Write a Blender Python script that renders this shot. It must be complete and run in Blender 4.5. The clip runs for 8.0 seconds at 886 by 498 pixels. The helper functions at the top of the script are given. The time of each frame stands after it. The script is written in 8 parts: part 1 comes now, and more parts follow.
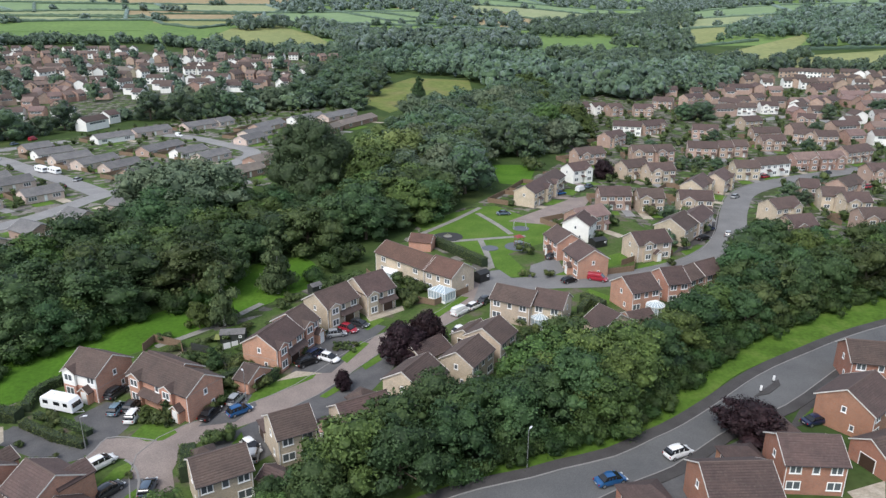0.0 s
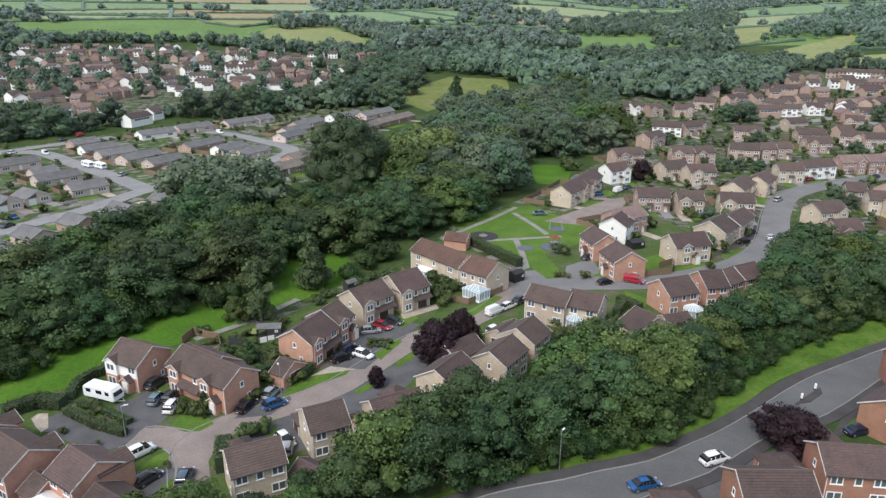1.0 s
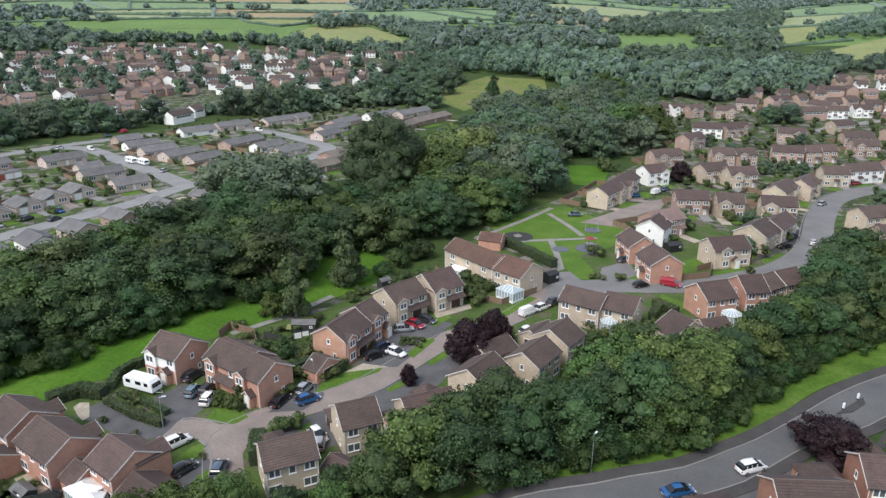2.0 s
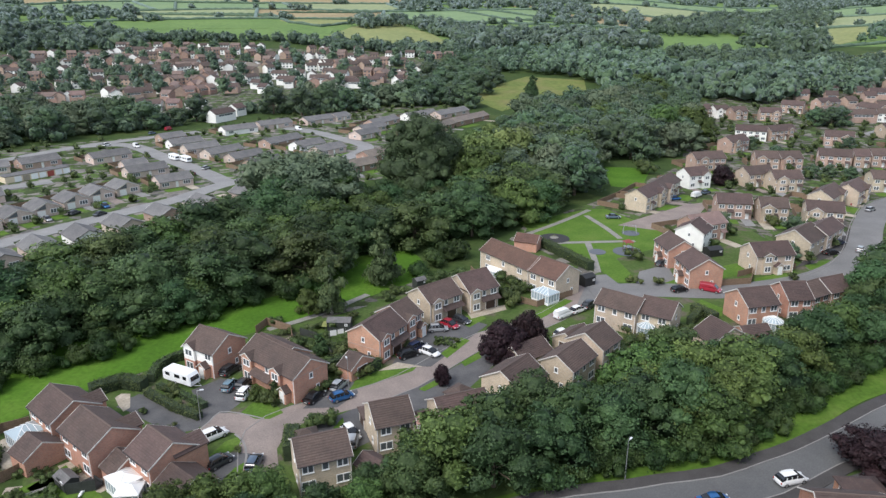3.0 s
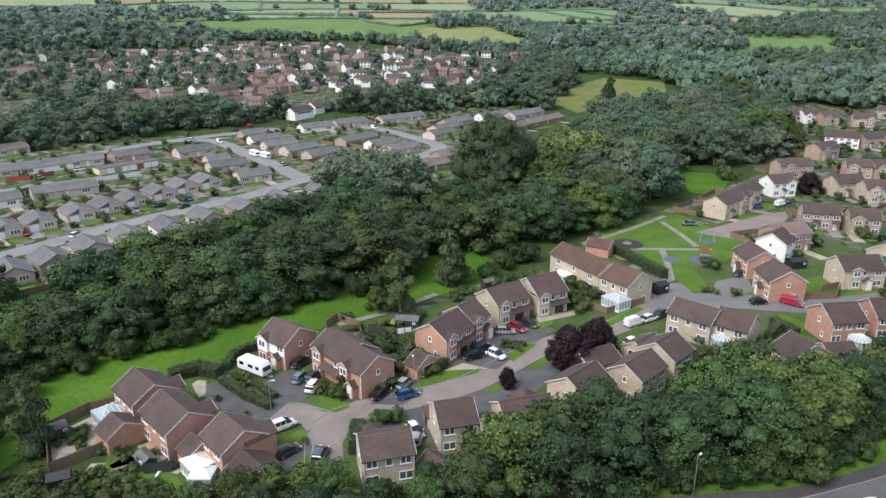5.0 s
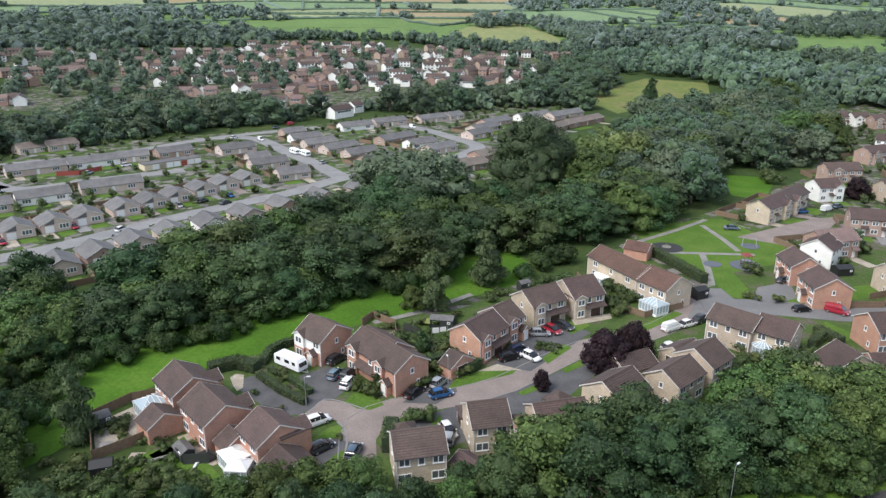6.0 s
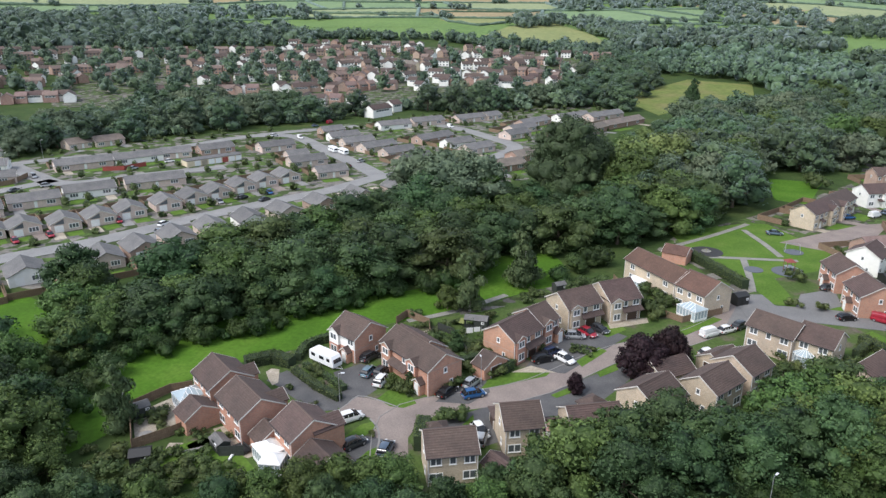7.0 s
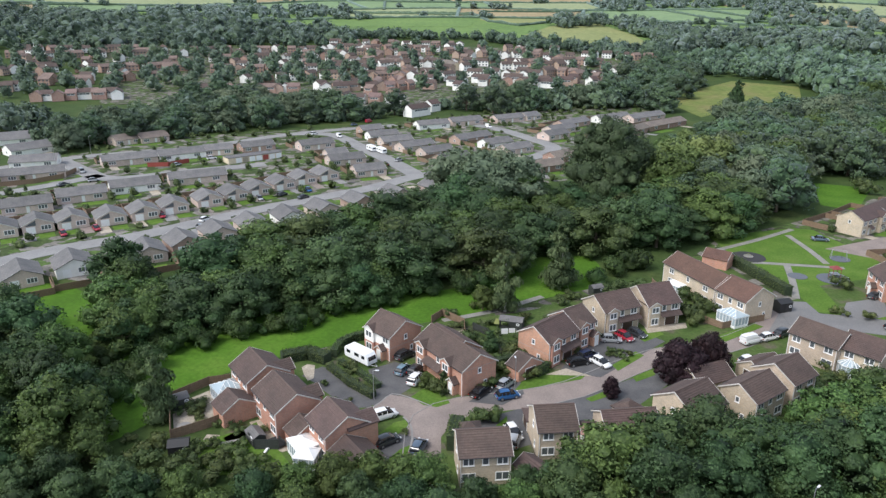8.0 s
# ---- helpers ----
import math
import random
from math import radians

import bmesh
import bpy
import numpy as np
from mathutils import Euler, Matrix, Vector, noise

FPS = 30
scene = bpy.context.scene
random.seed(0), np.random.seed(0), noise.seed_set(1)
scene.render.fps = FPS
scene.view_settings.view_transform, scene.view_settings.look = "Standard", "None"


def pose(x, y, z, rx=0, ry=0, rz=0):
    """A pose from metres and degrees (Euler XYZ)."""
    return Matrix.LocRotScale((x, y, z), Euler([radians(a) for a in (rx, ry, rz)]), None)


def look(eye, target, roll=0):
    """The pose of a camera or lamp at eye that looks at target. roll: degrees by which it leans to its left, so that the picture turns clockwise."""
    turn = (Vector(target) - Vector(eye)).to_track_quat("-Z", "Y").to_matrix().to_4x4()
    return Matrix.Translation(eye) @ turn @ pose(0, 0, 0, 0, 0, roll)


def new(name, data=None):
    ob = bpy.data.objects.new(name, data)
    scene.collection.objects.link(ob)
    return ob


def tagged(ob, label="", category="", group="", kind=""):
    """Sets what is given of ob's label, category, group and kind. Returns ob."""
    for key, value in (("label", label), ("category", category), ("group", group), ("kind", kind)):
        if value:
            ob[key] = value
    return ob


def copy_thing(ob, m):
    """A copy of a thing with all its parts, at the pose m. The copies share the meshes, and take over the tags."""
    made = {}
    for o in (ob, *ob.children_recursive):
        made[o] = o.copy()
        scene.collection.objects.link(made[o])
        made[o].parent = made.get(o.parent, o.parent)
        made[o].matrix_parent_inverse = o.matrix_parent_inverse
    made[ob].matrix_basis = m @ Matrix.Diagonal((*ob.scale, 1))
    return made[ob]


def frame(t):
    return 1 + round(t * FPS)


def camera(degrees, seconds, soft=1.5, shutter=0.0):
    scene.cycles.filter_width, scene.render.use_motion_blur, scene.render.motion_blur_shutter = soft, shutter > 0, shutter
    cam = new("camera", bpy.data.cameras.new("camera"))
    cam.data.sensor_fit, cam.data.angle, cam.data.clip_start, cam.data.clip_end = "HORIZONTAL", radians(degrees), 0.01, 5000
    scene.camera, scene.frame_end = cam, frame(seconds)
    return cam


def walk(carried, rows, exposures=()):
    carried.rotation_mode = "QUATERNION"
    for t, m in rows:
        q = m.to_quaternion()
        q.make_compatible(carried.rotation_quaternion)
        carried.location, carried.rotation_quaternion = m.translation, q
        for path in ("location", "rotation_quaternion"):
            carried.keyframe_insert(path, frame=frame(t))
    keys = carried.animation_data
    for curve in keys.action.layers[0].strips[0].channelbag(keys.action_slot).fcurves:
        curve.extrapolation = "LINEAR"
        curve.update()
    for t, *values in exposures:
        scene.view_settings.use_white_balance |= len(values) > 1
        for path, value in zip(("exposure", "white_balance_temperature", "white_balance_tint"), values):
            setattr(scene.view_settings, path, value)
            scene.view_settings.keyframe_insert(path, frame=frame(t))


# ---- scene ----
cam = camera(64.74, 8.0, 1.4)
PATH = [
    (0, pose(0.00, 0.00, 60.00, 71.16, -0.05, -0.00)),
    (0.5, pose(-0.05, -0.02, 59.96, 71.12, -0.06, 1.44)),
    (1, pose(-0.06, -0.04, 59.93, 71.09, -0.04, 3.01)),
    (1.5, pose(-0.06, -0.04, 59.90, 71.07, -0.03, 4.46)),
    (3, pose(-0.04, 0.08, 59.95, 71.05, 0.02, 9.05)),
    (3.5, pose(-0.06, 0.11, 60.01, 71.07, 0.05, 10.51)),
    (4, pose(-0.07, 0.11, 60.10, 71.05, 0.04, 12.08)),
    (4.5, pose(-0.05, 0.10, 60.18, 71.05, 0.05, 13.54)),
    (6, pose(-0.01, 0.05, 60.40, 71.00, 0.05, 18.22)),
    (6.5, pose(-0.00, 0.06, 60.42, 70.99, 0.04, 19.71)),
    (7, pose(-0.03, 0.07, 60.39, 70.98, -0.02, 21.31)),
    (7.5, pose(-0.07, 0.07, 60.37, 70.99, -0.02, 22.81)),
    (8, pose(-0.15, 0.08, 60.35, 70.97, -0.06, 24.42)),
]
walk(cam, PATH, [(0.0, 0.92), (8.0, 1.03)])

# ---- world and sun: an overcast summer day ----
SUN_UP, SUN_TURN = radians(52), radians(215)
world = bpy.data.worlds.new("overcast_sky")
scene.world = world
world.use_nodes = True
wn, wl = world.node_tree.nodes, world.node_tree.links
wn.clear()
sky = wn.new("ShaderNodeTexSky")
sky.sky_type = "NISHITA"
sky.sun_disc = False
sky.sun_elevation, sky.sun_rotation = SUN_UP, SUN_TURN
sky.air_density, sky.dust_density = 1.0, 1.5
pale = wn.new("ShaderNodeHueSaturation")
pale.inputs["Saturation"].default_value = 0.6
back = wn.new("ShaderNodeBackground")
back.inputs["Strength"].default_value = 0.15
wout = wn.new("ShaderNodeOutputWorld")
wl.new(sky.outputs[0], pale.inputs["Color"])
wl.new(pale.outputs[0], back.inputs["Color"])
wl.new(back.outputs[0], wout.inputs[0])
sun_data = bpy.data.lights.new("sun", "SUN")
sun_data.energy, sun_data.angle, sun_data.color = 1.2, radians(16), (1.0, 0.98, 0.95)
sun = new("sun", sun_data)
SUN_DIR = Vector((math.sin(SUN_TURN) * math.cos(SUN_UP), math.cos(SUN_TURN) * math.cos(SUN_UP), math.sin(SUN_UP)))
sun.matrix_world = look(SUN_DIR * 300, (0, 0, 0))

# ---- materials ----
def mat(name, build):
    m = bpy.data.materials.new(name)
    m.use_nodes = True
    n, l = m.node_tree.nodes, m.node_tree.links
    b = n["Principled BSDF"]
    build(n, l, b)
    return m


def ramp(n, l, fac, stops):
    r = n.new("ShaderNodeValToRGB")
    e = r.color_ramp.elements
    while len(e) < len(stops):
        e.new(0.5)
    for k, (p, c) in zip(e, stops):
        k.position, k.color = p, (*c, 1)
    l.new(fac, r.inputs[0])
    return r.outputs[0]


def noise_tex(n, l, scale, detail=3.0, coord="Object", rough=0.55):
    tc = n.new("ShaderNodeTexCoord")
    t = n.new("ShaderNodeTexNoise")
    t.inputs["Scale"].default_value, t.inputs["Detail"].default_value, t.inputs["Roughness"].default_value = scale, detail, rough
    l.new(tc.outputs[coord], t.inputs["Vector"])
    return t.outputs["Fac"]


def mixed(n, l, kind, fac, a, b):
    m = n.new("ShaderNodeMix")
    m.data_type, m.blend_type = "RGBA", kind
    for slot, v in ((0, fac), (6, a), (7, b)):
        if isinstance(v, (int, float)):
            m.inputs[slot].default_value = v
        elif isinstance(v, tuple):
            m.inputs[slot].default_value = (*v, 1)
        else:
            l.new(v, m.inputs[slot])
    return m.outputs[2]


def bumped(n, l, b, height, strength, dist=0.05):
    k = n.new("ShaderNodeBump")
    k.inputs["Strength"].default_value, k.inputs["Distance"].default_value = strength, dist
    l.new(height, k.inputs["Height"])
    l.new(k.outputs[0], b.inputs["Normal"])


def random_shift(n, l, colour, amount, hue=0.02):
    """Lightens or darkens, and turns the hue a little, from object to object."""
    oi = n.new("ShaderNodeObjectInfo")
    h = n.new("ShaderNodeHueSaturation")
    mr = n.new("ShaderNodeMapRange")
    mr.inputs[3].default_value, mr.inputs[4].default_value = 1 - amount, 1 + amount
    l.new(oi.outputs["Random"], mr.inputs[0])
    l.new(mr.outputs[0], h.inputs["Value"])
    mu = n.new("ShaderNodeMath")
    mu.operation = "MULTIPLY"
    mu.inputs[1].default_value = 7.31
    fr = n.new("ShaderNodeMath")
    fr.operation = "FRACT"
    l.new(oi.outputs["Random"], mu.inputs[0])
    l.new(mu.outputs[0], fr.inputs[0])
    m2 = n.new("ShaderNodeMapRange")
    m2.inputs[3].default_value, m2.inputs[4].default_value = 0.5 - hue, 0.5 + hue
    l.new(fr.outputs[0], m2.inputs[0])
    l.new(m2.outputs[0], h.inputs["Hue"])
    l.new(colour, h.inputs["Color"])
    return h.outputs[0]


def plain(name, colour, rough=0.6, metal=0.0, grain=6.0, spread=0.12):
    def build(n, l, b):
        f = noise_tex(n, l, grain, 4)
        lo, hi = tuple(c * (1 - spread) for c in colour), tuple(min(1, c * (1 + spread)) for c in colour)
        l.new(ramp(n, l, f, [(0.3, lo), (0.7, hi)]), b.inputs["Base Color"])
        b.inputs["Roughness"].default_value, b.inputs["Metallic"].default_value = rough, metal
    return mat(name, build)


def masonry(name, colour, mortar, w=0.225, h=0.075):
    """Brickwork in courses, with stains and a paler weathered zone."""
    def build(n, l, b):
        uv = n.new("ShaderNodeUVMap")
        t = n.new("ShaderNodeTexBrick")
        t.inputs["Scale"].default_value = 1.0
        t.inputs["Brick Width"].default_value, t.inputs["Row Height"].default_value = w, h
        t.inputs["Mortar Size"].default_value = 0.008
        t.inputs["Color1"].default_value = (*[c * 0.82 for c in colour], 1)
        t.inputs["Color2"].default_value = (*[min(1, c * 1.18) for c in colour], 1)
        t.inputs["Mortar"].default_value = (*mortar, 1)
        l.new(uv.outputs[0], t.inputs["Vector"])
        big = noise_tex(n, l, 0.5, 5)
        c = mixed(n, l, "MULTIPLY", 0.55, t.outputs["Color"], ramp(n, l, big, [(0.3, (0.68, 0.68, 0.7)), (0.7, (1.15, 1.1, 1.05))]))
        l.new(random_shift(n, l, c, 0.08, 0.008), b.inputs["Base Color"])
        b.inputs["Roughness"].default_value = 0.9
        bumped(n, l, b, t.outputs["Fac"], 0.4, -0.01)
    return mat(name, build)


def tiled_roof(name, colour, course=0.33):
    """Concrete tiles: lap shade painted along the courses across the slope, lichen and weathering."""
    def build(n, l, b):
        uv = n.new("ShaderNodeUVMap")
        t = n.new("ShaderNodeTexBrick")
        t.inputs["Scale"].default_value = 1.0
        t.inputs["Brick Width"].default_value, t.inputs["Row Height"].default_value = 0.33, course
        t.inputs["Mortar Size"].default_value, t.inputs["Mortar Smooth"].default_value = 0.01, 0.3
        t.inputs["Color1"].default_value = (*[c * 0.88 for c in colour], 1)
        t.inputs["Color2"].default_value = (*[c * 1.12 for c in colour], 1)
        t.inputs["Mortar"].default_value = (*[c * 0.7 for c in colour], 1)
        l.new(uv.outputs[0], t.inputs["Vector"])
        sep = n.new("ShaderNodeSeparateXYZ")
        l.new(uv.outputs[0], sep.inputs[0])
        div = n.new("ShaderNodeMath")
        div.operation = "DIVIDE"
        div.inputs[1].default_value = course
        l.new(sep.outputs[1], div.inputs[0])
        fr = n.new("ShaderNodeMath")
        fr.operation = "FRACT"
        l.new(div.outputs[0], fr.inputs[0])
        big = noise_tex(n, l, 0.35, 6)
        fine = noise_tex(n, l, 3.0, 4)
        c = mixed(n, l, "MULTIPLY", 0.7, t.outputs["Color"], ramp(n, l, big, [(0.3, (0.62, 0.62, 0.64)), (0.72, (1.2, 1.16, 1.1))]))
        # darkens each course's edge, shade of the tile lap put into the colour
        c = mixed(n, l, "MULTIPLY", 0.9, c, ramp(n, l, fr.outputs[0], [(0.0, (0.82, 0.81, 0.81)), (0.16, (0.95, 0.95, 0.95)), (0.35, (1.03, 1.03, 1.03)), (1.0, (1.06, 1.06, 1.06))]))
        c = mixed(n, l, "MIX", ramp(n, l, fine, [(0.55, (0, 0, 0)), (0.8, (0.25, 0.25, 0.25))]), c, (0.2, 0.19, 0.15))
        l.new(random_shift(n, l, c, 0.16, 0.012), b.inputs["Base Color"])
        b.inputs["Roughness"].default_value = 0.8
        bumped(n, l, b, fr.outputs[0], 0.6, 0.04)
    return mat(name, build)


def ground_mix(name, stops, scale=0.4, fine=5.0, rough=0.95, spot=None, sheen=0.0):
    def build(n, l, b):
        big = noise_tex(n, l, scale, 6)
        c = ramp(n, l, big, stops)
        f = noise_tex(n, l, fine, 5)
        c = mixed(n, l, "MULTIPLY", 0.6, c, ramp(n, l, f, [(0.3, (0.6, 0.6, 0.6)), (0.7, (1.25, 1.25, 1.25))]))
        if spot:
            s = noise_tex(n, l, scale * 0.2, 3)
            c = mixed(n, l, "MIX", ramp(n, l, s, [(0.52, (0, 0, 0)), (0.66, (0.8, 0.8, 0.8))]), c, spot)
        l.new(c, b.inputs["Base Color"])
        b.inputs["Roughness"].default_value = rough
        b.inputs["Specular IOR Level"].default_value = 0.12 if rough > 0.92 else 0.3
        haze_sheen(b, sheen)
        bumped(n, l, b, f, 0.5, 0.05)
    return mat(name, build)


def haze_sheen(b, sheen):
    """A pale bluish low-angle sheen that stands in for haze on distant surfaces."""
    b.inputs["Sheen Weight"].default_value = sheen
    b.inputs["Sheen Roughness"].default_value = 0.6
    b.inputs["Sheen Tint"].default_value = (0.76, 0.91, 0.98, 1)


def foliage(name, dark, light, gloss=0.5, shift=0.25, sheen=0.0):
    def build(n, l, b):
        g = n.new("ShaderNodeNewGeometry")
        c = ramp(n, l, g.outputs["Random Per Island"], [(0.0, dark), (0.55, tuple((a + q) / 2 for a, q in zip(dark, light))), (1.0, light)])
        f = noise_tex(n, l, 0.35, 3)
        c = mixed(n, l, "MULTIPLY", 0.7, c, ramp(n, l, f, [(0.3, (0.6, 0.62, 0.6)), (0.7, (1.3, 1.28, 1.1))]))
        fine = noise_tex(n, l, 4.5, 4, "Object", 0.7)
        c = mixed(n, l, "MULTIPLY", 0.6, c, ramp(n, l, fine, [(0.3, (0.6, 0.64, 0.62)), (0.5, (0.95, 0.95, 0.92)), (0.7, (1.4, 1.34, 1.2))]))
        bumped(n, l, b, fine, 0.5, 0.2)
        c = random_shift(n, l, c, shift, 0.022)
        l.new(c, b.inputs["Base Color"])
        b.inputs["Roughness"].default_value = gloss
        b.inputs["Specular IOR Level"].default_value = 0.2
        haze_sheen(b, sheen)
        tr = n.new("ShaderNodeBsdfTranslucent")
        l.new(c, tr.inputs["Color"])
        mx = n.new("ShaderNodeMixShader")
        mx.inputs[0].default_value = 0.15
        out = n["Material Output"]
        l.new(b.outputs[0], mx.inputs[1])
        l.new(tr.outputs[0], mx.inputs[2])
        l.new(mx.outputs[0], out.inputs["Surface"])
    return mat(name, build)


def clear_glass(name, tint=(0.1, 0.112, 0.122)):
    def build(n, l, b):
        b.inputs["Base Color"].default_value = (*tint, 1)
        b.inputs["Roughness"].default_value = 0.05
        b.inputs["Specular IOR Level"].default_value = 0.7
    return mat(name, build)


def paint(name, colour, metal=0.3):
    def build(n, l, b):
        f = noise_tex(n, l, 1.5, 3)
        l.new(ramp(n, l, f, [(0.3, tuple(c * 0.93 for c in colour)), (0.7, colour)]), b.inputs["Base Color"])
        b.inputs["Metallic"].default_value, b.inputs["Roughness"].default_value = metal, 0.3
        b.inputs["Coat Weight"].default_value = 0.6
        b.inputs["Coat Roughness"].default_value = 0.06
    return mat(name, build)


def plots(name, cells, size, fine=1.2):
    """Back gardens seen from far: a patchwork of lawn, beds and paving."""
    def build(n, l, b):
        tc = n.new("ShaderNodeTexCoord")
        wob = n.new("ShaderNodeTexNoise")
        wob.inputs["Scale"].default_value = 0.15
        v = n.new("ShaderNodeTexVoronoi")
        v.inputs["Scale"].default_value = 1.0 / size
        add = n.new("ShaderNodeVectorMath")
        add.operation = "MULTIPLY_ADD"
        add.inputs[1].default_value = (2.5, 2.5, 2.5)
        l.new(tc.outputs["Object"], wob.inputs["Vector"])
        l.new(wob.outputs["Color"], add.inputs[0])
        l.new(tc.outputs["Object"], add.inputs[2])
        l.new(add.outputs[0], v.inputs["Vector"])
        sep = n.new("ShaderNodeSeparateColor")
        l.new(v.outputs["Color"], sep.inputs[0])
        r = n.new("ShaderNodeValToRGB")
        r.color_ramp.interpolation = "CONSTANT"
        e = r.color_ramp.elements
        while len(e) < len(cells):
            e.new(0.5)
        for k, (p, c) in zip(e, cells):
            k.position, k.color = p, (*c, 1)
        l.new(sep.outputs[0], r.inputs[0])
        f = noise_tex(n, l, fine, 6)
        c = mixed(n, l, "MULTIPLY", 0.8, r.outputs[0], ramp(n, l, f, [(0.3, (0.5, 0.52, 0.5)), (0.7, (1.35, 1.35, 1.3))]))
        l.new(c, b.inputs["Base Color"])
        b.inputs["Roughness"].default_value = 0.95
        b.inputs["Specular IOR Level"].default_value = 0.12
    return mat(name, build)


M_BRICK = masonry("orange_brick", (0.475, 0.243, 0.166), (0.42, 0.31, 0.25))
M_BRICKDEEP = masonry("deep_orange_brick", (0.34, 0.155, 0.095), (0.32, 0.24, 0.19))
M_REDBRICK = masonry("red_brick", (0.35, 0.205, 0.16), (0.38, 0.32, 0.28))
M_BUFF = masonry("buff_brick", (0.5, 0.41, 0.305), (0.48, 0.43, 0.36))
M_BUNGBRICK = masonry("pale_bungalow_brick", (0.55, 0.44, 0.38), (0.5, 0.45, 0.4))
M_STONE = masonry("reconstituted_stone", (0.36, 0.29, 0.22), (0.35, 0.31, 0.25), 0.4, 0.2)
M_WHITE = plain("white_render", (0.78, 0.77, 0.73), 0.85, 0, 0.9, 0.06)
M_CREAM = plain("cream_render", (0.62, 0.53, 0.38), 0.85, 0, 0.9, 0.07)
M_PALEBRICK = masonry("pinkish_brick", (0.4, 0.275, 0.215), (0.38, 0.33, 0.28))
M_ROOF = tiled_roof("brown_concrete_tiles", (0.083, 0.056, 0.049))
M_ROOFRED = tiled_roof("red_brown_tiles", (0.125, 0.066, 0.052))
M_ROOFGREY = tiled_roof("grey_concrete_tiles", (0.14, 0.138, 0.138))
M_ROOFTAN = tiled_roof("weathered_tan_tiles", (0.16, 0.135, 0.115))
M_ROOFTOWN = tiled_roof("muted_red_brown_tiles", (0.18, 0.125, 0.11))
M_RIDGE = plain("ridge_tiles", (0.1, 0.07, 0.06), 0.85)
M_UPVC = plain("white_upvc", (0.8, 0.8, 0.79), 0.35, 0, 2.0, 0.04)
M_BARGE = plain("weathered_white_board", (0.56, 0.53, 0.49), 0.7, 0, 2.0, 0.15)
M_GLASS = clear_glass("window_glass")
M_CONSGLASS = clear_glass("conservatory_glass", (0.35, 0.42, 0.45))
M_POLY = plain("white_polycarbonate", (0.8, 0.81, 0.8), 0.3, 0, 2.0, 0.04)
M_DOORDARK = plain("dark_door_paint", (0.03, 0.025, 0.025), 0.4)
M_DOORBROWN = plain("brown_garage_door", (0.06, 0.035, 0.025), 0.5)
M_DOORWHITE = plain("white_garage_door", (0.75, 0.75, 0.73), 0.45)
M_GUTTER = plain("dark_gutter", (0.04, 0.035, 0.035), 0.5)
M_ROAD = ground_mix("worn_asphalt", [(0.3, (0.088, 0.089, 0.09)), (0.7, (0.128, 0.128, 0.127))], 0.12, 8.0, 0.85)
M_LANE = ground_mix("pinkish_block_paving", [(0.3, (0.2, 0.165, 0.15)), (0.7, (0.27, 0.225, 0.2))], 0.2, 6.0, 0.9)
M_GREYLANE = ground_mix("pale_worn_asphalt", [(0.3, (0.2, 0.198, 0.196)), (0.7, (0.26, 0.256, 0.25))], 0.15, 6.0, 0.9)
M_MIDLANE = ground_mix("grey_worn_asphalt", [(0.3, (0.145, 0.143, 0.141)), (0.7, (0.195, 0.192, 0.188))], 0.15, 6.0, 0.9)
M_DRIVE = ground_mix("dark_driveway_asphalt", [(0.3, (0.075, 0.075, 0.078)), (0.7, (0.12, 0.118, 0.118))], 0.3, 8.0, 0.9)
M_PATH = ground_mix("pale_path", [(0.3, (0.19, 0.185, 0.17)), (0.7, (0.27, 0.26, 0.235))], 0.4, 6.0, 0.9)
M_PAVE = ground_mix("pavement_asphalt", [(0.3, (0.05, 0.046, 0.045)), (0.7, (0.072, 0.068, 0.066))], 0.3, 8.0, 0.9)
M_KERB = plain("concrete_kerb", (0.22, 0.21, 0.2), 0.9, 0, 3.0)
M_LINE = plain("road_paint", (0.6, 0.6, 0.58), 0.7, 0, 5.0, 0.15)
M_PATIO = ground_mix("stone_patio", [(0.3, (0.3, 0.26, 0.2)), (0.7, (0.42, 0.37, 0.3))], 0.6, 3.0, 0.9)
M_GRASS = ground_mix("meadow_grass", [(0.25, (0.05, 0.112, 0.013)), (0.5, (0.068, 0.152, 0.016)), (0.75, (0.1, 0.18, 0.026))], 0.08, 1.2)
M_LAWN = ground_mix("garden_lawn", [(0.25, (0.062, 0.12, 0.02)), (0.5, (0.085, 0.155, 0.025)), (0.75, (0.12, 0.175, 0.04))], 0.15, 2.0)
M_ROUGH = ground_mix("rough_ground", [(0.25, (0.03, 0.05, 0.016)), (0.5, (0.045, 0.075, 0.022)), (0.75, (0.07, 0.09, 0.03))], 0.06, 0.8)
M_GARDEN = plots("garden_plots", [(0.0, (0.045, 0.06, 0.026)), (0.22, (0.07, 0.11, 0.034)), (0.46, (0.055, 0.072, 0.03)), (0.62, (0.14, 0.128, 0.114)), (0.78, (0.1, 0.095, 0.088)), (0.9, (0.19, 0.178, 0.16))], 2.6)
M_BUNG = plots("bungalow_garden_plots", [(0.0, (0.05, 0.07, 0.028)), (0.24, (0.075, 0.12, 0.035)), (0.46, (0.17, 0.158, 0.145)), (0.58, (0.06, 0.085, 0.032)), (0.78, (0.21, 0.195, 0.18)), (0.9, (0.13, 0.124, 0.118))], 2.8)
M_FIELD = ground_mix("green_pasture", [(0.25, (0.095, 0.165, 0.04)), (0.75, (0.14, 0.215, 0.055))], 0.02, 0.2, sheen=0.04)
M_FIELDPALE = ground_mix("yellowing_pasture", [(0.25, (0.17, 0.2, 0.07)), (0.75, (0.25, 0.255, 0.1))], 0.02, 0.2, sheen=0.04)
